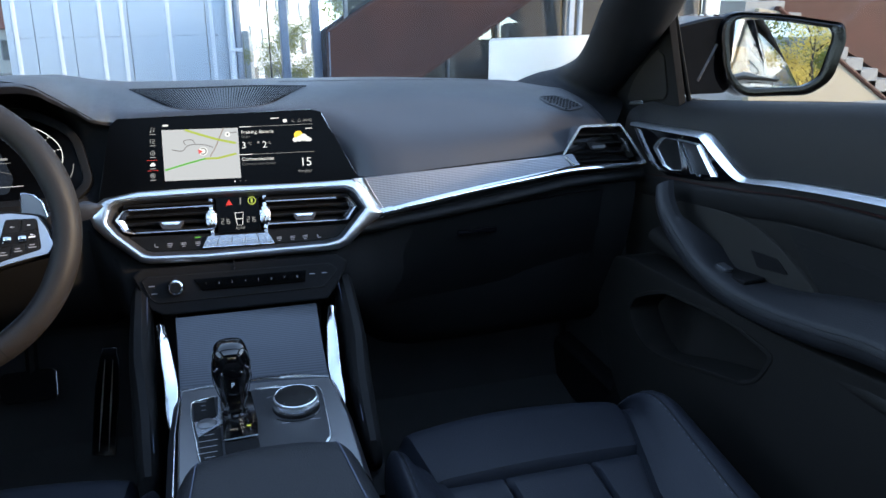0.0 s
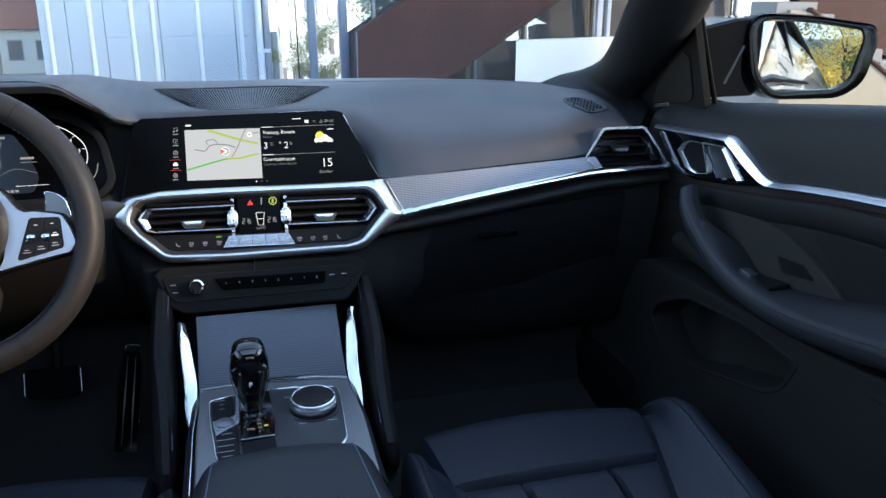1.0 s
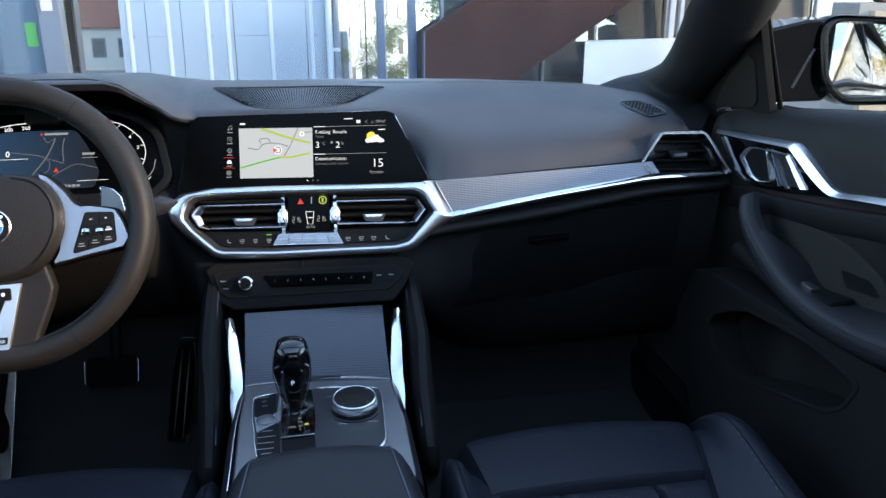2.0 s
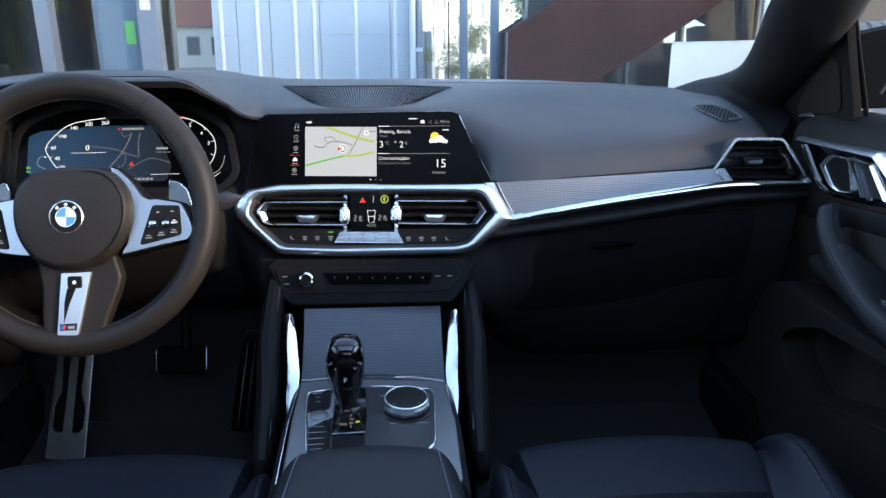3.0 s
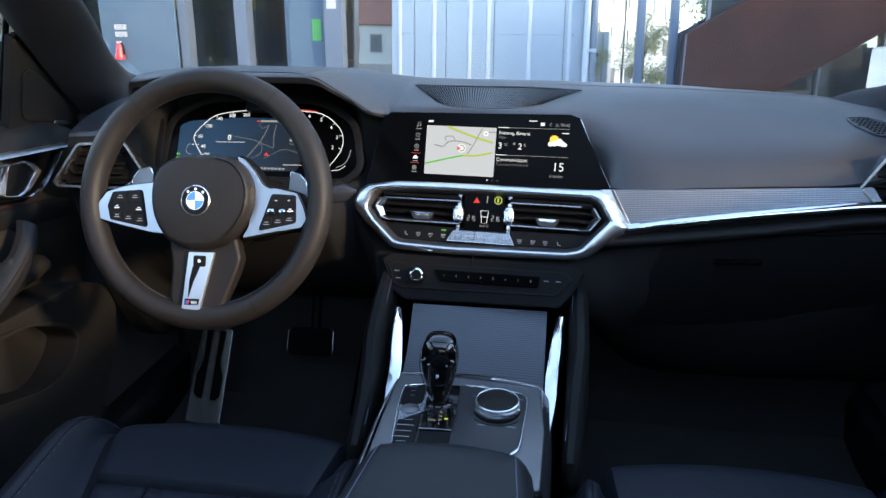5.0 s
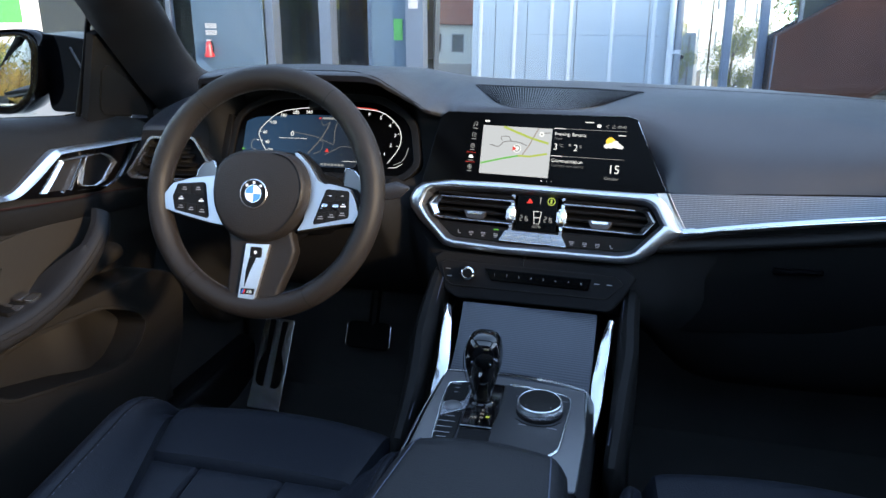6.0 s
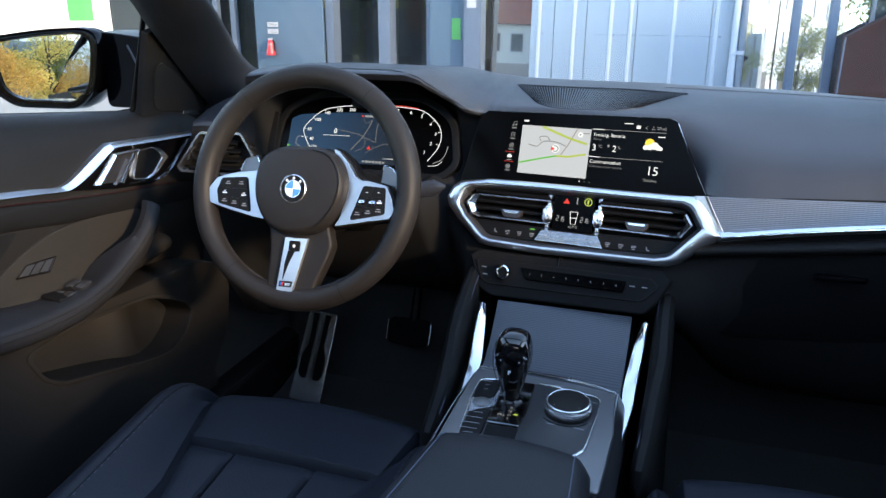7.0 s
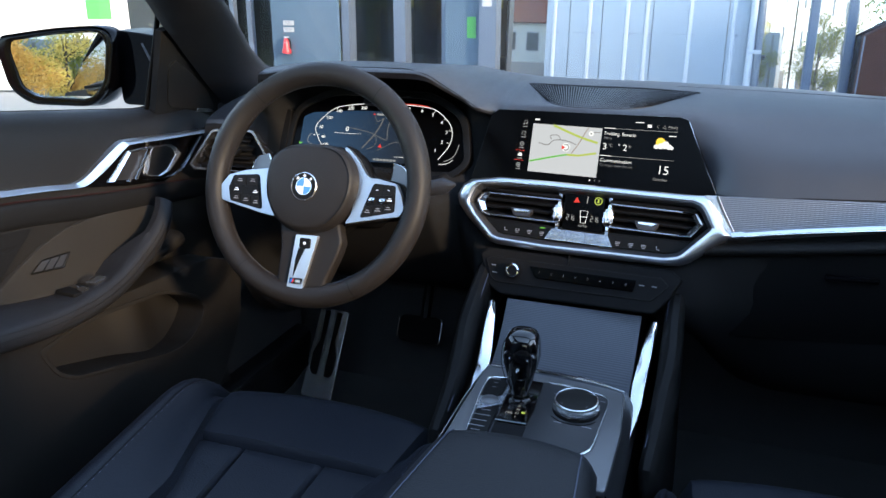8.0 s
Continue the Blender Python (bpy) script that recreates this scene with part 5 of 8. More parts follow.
def slope(s, t, lift=0.0):
    u = 2 * s - 1
    y = SLOPE_TOP[0] + (SLOPE_BOT[0] - SLOPE_TOP[0]) * t - 0.010 * u * t
    z = SLOPE_TOP[1] + (SLOPE_BOT[1] - SLOPE_TOP[1]) * t - 0.012 * math.sin(math.pi * t)
    return (0.102 * u, y, z + lift)


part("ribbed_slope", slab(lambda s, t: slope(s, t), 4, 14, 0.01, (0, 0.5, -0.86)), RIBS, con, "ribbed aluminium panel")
part("slope_lip", sweep([(-0.098, 0.990, .6235), (-0.070, 0.990, .6255), (-0.035, 0.990, .6270)], lambda s: 0.0012 + 0.0018 * s, 0.0018, 8, 3), SILVER, con, "polished lip")
part("slope_lip", sweep([(-0.030, 0.990, .6275), (0.010, 0.988, .6280), (0.040, 0.985, .6275)], 0.0036, 0.0020, 8, 3), DARKSILVER, con, "dark polished lip")
part("slope_lip", sweep([(0.032, 0.987, .6285), (0.050, 0.985, .6280), (0.075, 0.980, .6262), (0.098, 0.975, .6240)], lambda s: 0.0052 * (1 - 0.75 * s), 0.0022, 8, 3), SILVER, con, "polished lip")
body_out = [(-0.104, 0.606), (0.104, 0.606), (0.150, 0.30), (-0.150, 0.30)]
part("tunnel", loft([[(x, y, z) for x, z in body_out] for y in (0.20, 0.6, 0.97)]), BLACK, con, "black console body")
part("tunnel_nose", loft([[(x, y, z + dz) for x, z in [(-0.105, 0.596), (0.105, 0.596), (0.145, 0.30), (-0.145, 0.30)]] for y, dz in ((1.0, -0.03), (1.05, 0.0), (1.13, 0.05), (1.3, 0.06))]), BLACK, con)
for sx in (1, -1):
    # silver blade: broad beside the slope, drawn to a point along the deck
    rail = [Vector((sx * x, y, z)) for x, y, z in [tuple(q) for q in curve_pts([(0.1235, 1.092, 0.684), (0.1205, 1.076, 0.664), (0.1170, 1.050, 0.639), (0.1130, 1.018, 0.612), (0.1135, 0.985, 0.594), (0.1135, 0.955, 0.583), (0.1125, 0.915, 0.575)], 6)]]
    part("side_rail", sweep(rail, lambda s: 0.0048 + 0.0044 * math.sin(math.pi * min(1, s / 0.9)) ** 1.2 - 0.0036 * max(0, (s - 0.6) / 0.4), 0.0045, 16, 7.0, (0, 0.55, 0.83), 0.03), RAIL, con, "polished silver side rail")
    pad = curve_pts([(sx * 0.147, 1.17, 0.705), (sx * 0.149, 1.09, 0.660), (sx * 0.150, 1.03, 0.606), (sx * 0.147, 0.96, 0.560), (sx * 0.142, 0.88, 0.535)], 6)
    part("knee_pad", sweep(pad, lambda s: 0.013 + 0.003 * math.sin(math.pi * s), 0.036, 14, 2.6, (0, 0.6, 1), 0.08), DOORPAD, con, "dark leather knee pad")
    part("knee_stitch", sweep([Vector((p.x - sx * 0.010, p.y, p.z + 0.033)) for p in pad[3:-3]], 0.0008, 0.0008, 5), BLUE_STITCH, con)
    part("side_wall", loft([[(sx * 0.135, y, z0), (sx * 0.158, y, z0), (sx * 0.170, y, 0.28), (sx * 0.13, y, 0.28)] for y, z0 in ((0.86, 0.50), (1.0, 0.56), (1.1, 0.63), (1.3, 0.66))]), BLACK, con)
# top deck
CP = Matrix.Translation((0, 0.920, 0.622)) @ pose(0, 0, 0, 3)
deck = part("top_deck", prism(round_poly([(-0.0985, 0.0665), (-0.030, 0.0665), (0.030, 0.0630), (0.0985, 0.0530), (0.1075, -0.040), (0.1060, -0.160), (-0.1000, -0.160), (-0.1010, -0.030)], 0.05), -0.035, 0.0, CP, 0.0035, 3), GREY, con, "grey metallic deck")
for sx in (1, -1):
    part("deck_flank", loft([[CP @ Vector((sx * x, y, w)) for x, w in ((0.1035 + e, -0.003), (0.1130 + e, -0.020), (0.1180, -0.060), (0.100, -0.060))] for y, e in ((0.06, -0.003), (-0.03, 0.002), (-0.16, 0.002))]), DECKSIDE, con, "dark satin flank", 50)
    part("deck_edge", sweep([CP @ Vector(p) for p in ((sx * 0.1000, 0.055, -0.0025), (sx * 0.1050, -0.03, -0.003), (sx * 0.1050, -0.15, -0.003))], 0.0010, 0.0010, 6), SILVER, con)
FIELD = round_poly([(-0.0860, 0.0250), (-0.0835, 0.0350), (-0.0561, 0.0395), (0.0035, 0.0450), (0.0652, 0.0360), (0.0789, 0.0310), (0.0826, 0.0127), (0.0809, -0.0332), (0.0786, -0.0813), (0.0732, -0.0950), (0.0640, -0.1090), (0.0640, -0.150), (-0.0717, -0.150), (-0.0790, -0.0455)], 0.22)
part("dark_field", prism(FIELD, -0.002, 0.0012, CP, 0.0008), FIELDMAT, con, "dark satin control field")
part("field_line", sweep([CP @ Vector((a, b, 0.0016)) for a, b in [(q.x, q.y) for q in curve_pts([Vector(q) for q in ((0.0035, 0.0450), (0.040, 0.0405), (0.0652, 0.0360), (0.0785, 0.0300), (0.0826, 0.0127), (0.0809, -0.0332), (0.0786, -0.0813), (0.0738, -0.0945), (0.0640, -0.1075))], 5)]], lambda s: 0.0010 + 0.0016 * max(0, (s - 0.7) * 3.3), 0.0010, 6), SILVER, con, "silver contour line")
part("field_line", sweep([CP @ Vector((a, b, 0.0016)) for a, b in [(q.x, q.y) for q in curve_pts([Vector(q) for q in ((-0.0720, -0.104), (-0.0765, -0.090), (-0.0800, -0.0540), (-0.0840, -0.015), (-0.0850, 0.020), (-0.0820, 0.034), (-0.0560, 0.0400))], 5)]], 0.0011, 0.0010, 6), SILVER, con, "silver contour line")
# silver chip that stands in for a glint at the field's front edge
part("field_glint", prism([(-0.0040, 0.0455), (0.0045, 0.0470), (0.0290, 0.0465), (0.0045, 0.0415)], 0.0, 0.0022, CP, 0.0004), SILVER, con, "glint built as a silver facet")
# drive mode keys beside the lever, split by a silver blade that holds the start key
kb = part("mode_key_block", prism(round_poly([(-0.0830, 0.0255), (-0.0561, 0.0375), (-0.0540, -0.0085), (-0.0618, -0.0175), (-0.0815, -0.0165)], 0.12), 0.0, 0.0045, CP, 0.0012), BLACK, con, "black upper drive mode keys")
kl = part("mode_key_block", prism(round_poly([(-0.0764, -0.0555), (-0.0589, -0.0430), (-0.0503, -0.0375), (-0.0480, -0.1240), (-0.0735, -0.1240)], 0.12), 0.0, 0.0045, CP, 0.0012), BLACK, con, "black lower drive mode keys")
sk = part("start_key", prism(round_poly([(-0.0818, -0.0190), (-0.0618, -0.0195), (-0.0530, -0.0110), (-0.0515, 0.0365), (-0.0488, 0.0365), (-0.0480, -0.0310), (-0.0594, -0.0395), (-0.0770, -0.0535)], 0.10), 0.0, 0.0050, CP, 0.0012), KEYMET, con, "satin silver blade")
part("start_button", lathe([(0.0118, 0), (0.0118, 0.0016), (0.0106, 0.0024), (0.0001, 0.0020)], CP @ Matrix.Translation((-0.0660, -0.0275, 0.0048)) @ Matrix.Diagonal((1.0, 0.88, 1, 1)), 28), GREY, sk, "round start button")
for a, b, wdt, kk in ((-0.0720, 0.0255, 0.012, kb), (-0.0700, 0.0160, 0.006, kb), (-0.0695, 0.0050, 0.006, kb), (-0.0640, -0.0520, 0.012, kl), (-0.0655, -0.0640, 0.022, kl), (-0.0655, -0.0765, 0.020, kl), (-0.0665, -0.0885, 0.022, kl), (-0.0640, -0.0980, 0.012, kl)):
    strip("key_caption", [(a - wdt / 2, b), (a + wdt / 2, b + 0.0008)], 0.0012, CP, 0.0050, PRINT, kk)
# gear lever on its glossy plate
gl = thing("gear_lever", "glossy black gear lever on a piano black plate", "gear lever", (-0.03, 0.91, 0.62))
part("gear_plate", prism(round_poly([(-0.0473, 0.0370), (-0.0091, 0.0385), (-0.0048, -0.0301), (-0.0071, -0.0660), (-0.0475, -0.0675), (-0.0480, -0.0253)], 0.08), 0.001, 0.0045, CP, 0.001), GLOSS, gl, "piano black gear plate")
part("plate_step", prism([(-0.0472, -0.0690), (-0.0069, -0.0675), (-0.0050, -0.1300), (-0.0450, -0.1300)], -0.03, 0.0018, CP, 0.001), MATTE, gl, "black step behind the plate")
part("plate_edge", rbox(0.0400, 0.0014, 0.0014, CP @ Matrix.Translation((-0.0272, -0.0672, 0.0046)) @ pose(0, 0, 0, 0, 0, 2), 0.0003), SATIN, gl)
for ch, a, b in (("R", -0.0250, -0.0300), ("N", -0.0246, -0.0385), ("D", -0.0240, -0.0470), ("M/S", -0.0345, -0.0485)):
    words("gear_letter", ch, 0.0062, CP, a, b, 0.0050, GREY_LIT, gl, "CENTER")
strip("gear_letter", [(-0.0190, -0.0440), (-0.0140, -0.0438)], 0.0034, CP, 0.0050, LIME_LIT, gl)
strip("gear_letter", [(-0.0245, -0.0530), (-0.0245, -0.0570)], 0.0008, CP, 0.0050, GREY_LIT, gl)
# head: narrow neck, facetted swelling, domed crown
LV = [(0.0125, 0.0130, .6250, 0.0), (0.0098, 0.0105, .6300, 0.0), (0.0122, 0.0115, .6365, .001), (0.0158, 0.0135, .6485, .002), (0.0192, 0.0160, .6625, .004), (0.0232, 0.0190, .6765, .006), (0.0243, 0.0205, .6870, .007), (0.0238, 0.0212, .6960, .008), (0.0222, 0.0208, .7050, .009), (0.0198, 0.0190, .7120, .010), (0.0165, 0.0160, .7165, .0105), (0.0120, 0.0115, .7190, .011), (0.0040, 0.0040, .7200, .011)]
rws = []
for a, b, z, dy in LV:
    rws.append([Vector((-0.031 + a * math.copysign(abs(math.cos(g)) ** 0.66, math.cos(g)), 0.912 + dy + b * math.copysign(abs(math.sin(g)) ** 0.66, math.sin(g)), z)) for g in [2 * math.pi * k / 32 for k in range(32)]])
head = part("lever_head", loft(rws), GLOSS, gl, "glossy black lever head")
part("lever_collar", lathe([(0.0165, 0), (0.0165, 0.0022), (0.0150, 0.0035), (0.0125, 0.0030), (0.0120, 0.0)], Matrix.Translation((-0.031, 0.912, 0.6255)), 32), GLOSS, gl, "glossy collar")
for sx in (-1, 1):
    part("unlock_mark", rbox(0.0060, 0.0012, 0.0026, Matrix.Translation((-0.031 + sx * 0.0185, 0.9010, 0.6930)) @ pose(0, 0, 0, -10, sx * 38, 0), 0.0005), SILVER, head, "small silver mark")
    part("unlock_mark", rbox(0.0026, 0.0012, 0.0026, Matrix.Translation((-0.031 + sx * 0.0120, 0.8985, 0.6870)) @ pose(0, 0, 0, -10), 0.0005), SILVER, head, "small silver mark")
    part("lever_edge", sweep([Vector((-0.031 + sx * x, y, z)) for x, y, z in [tuple(q) for q in curve_pts([(0.0100, 0.9035, .6345), (0.0150, 0.9010, .650), (0.0205, 0.9000, .668), (0.0232, 0.9010, .682), (0.0226, 0.9030, .700), (0.0185, 0.9060, .7130)], 4)]], 0.0007, 0.0007, 5), DARKSILVER, head, "thin chrome edge")
LP = Matrix.Translation((-0.031, 0.8985, 0.668)) @ pose(0, 0, 0, 90 - 14)
words("lever_letter", "P", 0.0080, LP, 0, 0.003, 0.0035, WHITE_ENAMEL, gl, "CENTER")
# rotary controller
rc = thing("rotary_controller", "round touch controller with a knurled silver rim", "control knob", (0.045, 0.91, 0.62))
RC = CP @ Matrix.Translation((0.0452, -0.0100, 0.0))
part("base_ring", lathe([(0.031, 0.0), (0.030, 0.003), (0.026, 0.004), (0.0001, 0.004)], RC, 40), BLACK, rc)
part("knurled_rim", lathe([(0.0262, 0.003), (0.0282, 0.006), (0.0292, 0.0135), (0.0284, 0.0168), (0.0268, 0.0176), (0.0258, 0.0168), (0.0001, 0.0160)], RC, 56), SILVER, rc, "knurled silver rim")
for k in range(84):
    a = 2 * math.pi * k / 84
    for h in (0.0065, 0.0105):
        part("knurl", rbox(0.0013, 0.0013, 0.0032, RC @ Matrix.Translation(((0.0276 + 0.11 * h) * math.cos(a + h * 9), (0.0276 + 0.11 * h) * math.sin(a + h * 9), h)) @ pose(0, 0, 0, 0, 0, math.degrees(a) + 45), 0), CHROME, rc, "", 0)
part("touch_face", lathe([(0.0262, 0.0150), (0.0262, 0.0172), (0.0256, 0.0176), (0.0001, 0.0174)], RC, 40), PANEL, rc, "dark touch face")
for a in (45, 135, 225, 315):
    disc("face_dot", 0.0225 * math.cos(radians(a)), 0.0225 * math.sin(radians(a)), 0.0008, RC, 0.0180, PRINT, rc, 8)
for pts in ([(0.0234, -0.0453), (0.0335, -0.0458)], [(0.0589, -0.0452), (0.0716, -0.0468)], [(0.010, 0.0190), (0.018, 0.0200)], [(0.072, 0.0195), (0.078, 0.0185)]):
    strip("control_caption", pts, 0.0015, CP, 0.0017, PRINT, con)
part("control_line", sweep([CP @ Vector(p) for p in curve_pts([(0.0180, -0.0340, 0.0014), (0.0303, -0.0425, 0.0014), (0.0411, -0.0445, 0.0014), (0.0553, -0.0440, 0.0014), (0.0659, -0.0390, 0.0014), (0.0740, -0.0300, 0.0014)], 5)], 0.0008, 0.0006, 6), BLACK, con)

# ---------------------------------------------------------------- armrest
ar = thing("armrest", "dark leather centre armrest with blue stitching", "armrest", (0, 0.5, 0.55))


def arm(s, t):
    """s across, t from the front edge to the back."""
    u = 2 * s - 1
    fr = 1 - max(0, 1 - t / 0.09) ** 2
    y = 0.800 - 0.42 * t - 0.020 * u * u * (1 if t < 0.2 else 1)
    hw = 0.094 + 0.018 * min(1, t * 2.5)
    z = 0.628 + 0.024 * math.sqrt(max(0, fr)) + 0.010 * t
    z -= 0.020 * max(0, (abs(u) - 0.78) / 0.22) ** 2
    return (hw * u, y, z)


part("arm_pad", slab(arm, 28, 28, 0.05, (0, 0, -1)), LEATHER, ar, "dark leather pad")
for sx in (-1, 1):
    part("arm_stitch", sweep([Vector(arm(0.5 + sx * 0.40, 0.03 + 0.97 * k / 24)) + Vector((0, 0, 0.0008)) for k in range(25)], 0.0009, 0.0007, 5), BLUE_STITCH, ar)
part("arm_box", rbox(0.20, 0.40, 0.26, Matrix.Translation((0, 0.575, 0.475)), 0.02), BLACK, ar, "black box")


# ---------------------------------------------------------------- front seats
def pad_bm(corners, thick, puff, nu=14, nv=14, edge=0.22, sink=0.16):
    """A stuffed pad over four corners (front-left, front-right, back-right, back-left)."""
    a, b, c, d = [Vector(p) for p in corners]

    def fn(s, t):
        p = (a * (1 - s) + b * s) * (1 - t) + (d * (1 - s) + c * s) * t
        e = min(1, min(s, 1 - s) / edge)
        g = min(1, min(t, 1 - t) / edge)
        k = (1 - (1 - e) ** 2.4) * (1 - (1 - g) ** 2.4)
        return p + Vector((0, 0, -thick * (1 - k) * sink + puff * math.sin(math.pi * s) * math.sin(math.pi * t)))
    return slab(fn, nu, nv, thick, (0, 0, -1))


def seat(name, cx, label):
    st = thing(name, label, "car seat", (cx, 0.6, 0.27), "front seats")
    P = lambda x, y, z: (cx + x, y, z)
    s_in = -1 if cx > 0 else 1          # side of the tunnel
    # front thigh pad
    def thigh(s, t):
        u = 2 * s - 1
        y = 0.978 - 0.022 * u * u * (1 - t) - 0.180 * t
        z = 0.549 - 0.004 * t
        fr = max(0, 1 - t / 0.40)
        z -= 0.062 * fr ** 2.8
        y += 0.003 * fr
        z -= 0.010 * max(0, (t - 0.965) / 0.035) ** 1.5
        z -= 0.026 * max(0, (abs(u) - 0.90) / 0.10) ** 2.2
        z += 0.007 * math.cos(u * 1.4)
        return P((0.176 - 0.016 * t) * u, y, z)
    part("thigh_pad", slab(thigh, 30, 26, 0.09, (0, 0, -1)), SEAT, st, "dark blue-black leather thigh pad")
    # three seat channels behind it
    for u0, u1 in ((-0.160, -0.0615), (-0.0615, 0.0615), (0.0615, 0.160)):
        part("seat_channel", pad_bm([P(u0, 0.803, .543), P(u1, 0.803, .543), P(u1 * 0.80, 0.40, .500), P(u0 * 0.80, 0.40, .500)], 0.05, 0.005, 18, 30, 0.05), SEAT, st, "dark leather channel")
    # side bolsters: an inner facet up to a stitched ridge, then a rounded outer wall
    for sx in (-1, 1):
        inner = sx == s_in
        xr, x1 = (0.188, 0.207) if inner else (0.184, 0.222)
        y0 = 0.918 if inner else 0.948
        top = 0.034 if inner else 0.052
        rws = []
        for i in range(33):
            t = i / 32
            y = y0 - 0.58 * t
            rise = math.sin(min(1, t / 0.20) * math.pi / 2)
            h = 0.544 + top * rise - 0.030 * t
            nose = math.sqrt(max(0.0, 1 - (1 - min(1, t / 0.16)) ** 2))
            drop = 0.045 * (1 - nose)
            xa = 0.172 - 0.17 * max(0, min(t, 0.45) - 0.08)
            back = 0.0 if inner else 0.07 * max(0, t - 0.22)
            xrr = 0.176 + (xr - 0.176) * (0.35 + 0.65 * nose) - back
            xb = xrr + (x1 - xr) * (0.12 + 0.88 * nose) + 0.3 * back
            pts = [(xa - 0.012, h - 0.050), (xa + 0.004, h - 0.026 - drop * .6), (xrr - 0.010, h - 0.006 - drop), (xrr, h - drop), (xrr + (xb - xrr) * .35, h + 0.001 - drop), (xrr + (xb - xrr) * .80, h - 0.012 - drop), (xb, h - 0.040 - drop), (xb + 0.004, h - 0.13), (xb - 0.01, 0.34), (xa, 0.34)]
            rws.append([P(sx * a, y - (0.015 if b < 0.45 else 0), b) for a, b in pts])
        rws = [[Vector(q) for q in curve_pts([Vector(p) for p in r], 3, True)] for r in rws]
        bl = part("side_bolster", loft(rws), SEAT, st, "stitched leather side bolster", 60)
        part("bolster_seam", sweep([Vector(r[9]) + Vector((0, 0, 0.0002)) for r in rws[1:]], 0.0009, 0.0007, 5), BLACK, bl)
        for j in range(40):
            f = 2 + 30 * j / 40
            a, b = Vector(rws[int(f)][8]), Vector(rws[min(32, int(f) + 1)][8])
            q = a.lerp(b, f - int(f))
            d = (b - a).normalized() * 0.0022
            part("stitch", sweep([q - d + Vector((0, 0, 0.0006)), q + d + Vector((0, 0, 0.0006))], 0.0005, 0.0004, 4), BLUE_STITCH, bl, "", 0)
    part("seat_shell", rbox(0.40, 0.52, 0.16, Matrix.Translation((cx, 0.66, 0.415)), 0.02), BLACK, st, "black seat base")
    part("seat_rail", rbox(0.05, 0.62, 0.07, Matrix.Translation((cx - 0.16, 0.62, 0.305)), 0.01), BLACK, st)
    part("seat_rail", rbox(0.05, 0.62, 0.07, Matrix.Translation((cx + 0.16, 0.62, 0.305)), 0.01), BLACK, st)
    # backrest and head restraint, behind the eye
    def back(s, t):
        u = 2 * s - 1
        z = 0.50 + 0.50 * t
        y = 0.34 - 0.42 * t - 0.035 * (1 - u * u) + 0.05 * abs(u) ** 3 * (1 - t)
        return P((0.235 - 0.055 * t * t) * u, y, z)
    part("backrest", slab(back, 16, 14, 0.10, (0, -1, -0.2)), SEAT, st, "dark leather backrest")
    part("head_restraint", rbox(0.22, 0.09, 0.15, Matrix.Translation((cx, -0.20, 1.10)) @ pose(0, 0, 0, 12), 0.035, 4), SEAT, st)
    for sx in (-1, 1):
        part("restraint_post", sweep([(cx + sx * 0.055, -0.165, 0.95), (cx + sx * 0.055, -0.19, 1.06)], 0.006, 0.006, 8), CHROME, st)
    return st


seat("driver_seat", -0.328, "dark blue-black leather driver seat with raised bolsters")
seat("passenger_seat", 0.356, "dark blue-black leather passenger seat with raised bolsters")

# ---------------------------------------------------------------- pedals
ft = thing("foot_rest", "brushed steel foot rest with black rubber inlays", "foot rest", (-0.612, 1.47, 0.28))
FP = Matrix.Translation((-0.628, 1.452, 0.315)) @ pose(0, 0, 0, 90 - 24, 0, 0) @ pose(0, 0, 0, 0, 0, -5)
part("plate", prism(round_poly([(-0.036, 0.128), (0.036, 0.128), (0.040, -0.085), (-0.040, -0.085)], 0.1), -0.006, 0.0, FP, 0.002), SILVER, ft, "brushed steel plate")
for sx in (-1, 1):
    part("rubber_inlay", prism(round_poly([(sx * 0.008, 0.122), (sx * 0.022, 0.122), (sx * 0.018, 0.052), (sx * 0.031, 0.020), (sx * 0.030, -0.020), (sx * 0.022, -0.030), (sx * 0.009, -0.030)], 0.2), -0.002, 0.0025, FP, 0.001), RUBBER, ft, "black rubber inlay")
bp = thing("brake_pedal", "black rubber brake pedal with side highlights built as thin bars", "brake pedal", (-0.41, 1.5, 0.35))
BP = Matrix.Translation((-0.406, 1.50, 0.414)) @ pose(0, 0, 0, 90 - 25)
part("pad", prism(round_poly(rect(-0.050, -0.030, 0.050, 0.030), 0.25), -0.012, 0.0, BP, 0.004), RUBBER, bp)
# two thin bars stand in for the highlights along the pad's sides
for sx in (-1, 1):
    part("pad_glint", sweep([BP @ Vector((sx * 0.0505, -0.022, 0.0005)), BP @ Vector((sx * 0.0505, 0.022, 0.0005))], 0.0014, 0.0014, 6), DARKSILVER, bp, "side highlight built as a thin metal bar")
part("pedal_arm", sweep([(-0.40, 1.52, 0.43), (-0.395, 1.56, 0.55), (-0.39, 1.55, 0.66)], 0.012, 0.012, 8), BLACK, bp)
ac = thing("accelerator_pedal", "steel accelerator pedal with black rubber bars", "accelerator", (-0.21, 1.40, 0.3))
AP = plane_frame((-0.262, 1.424, 0.394), 0, 15) @ pose(0, 0, 0, 0, 0, -8.5)
part("plate", prism(round_poly([(-0.013, 0.108), (0.013, 0.108), (0.021, 0.06), (0.022, -0.10), (-0.022, -0.10), (-0.021, 0.06)], 0.2), -0.008, 0.0, AP, 0.002), GLOSS, ac, "dark plate")
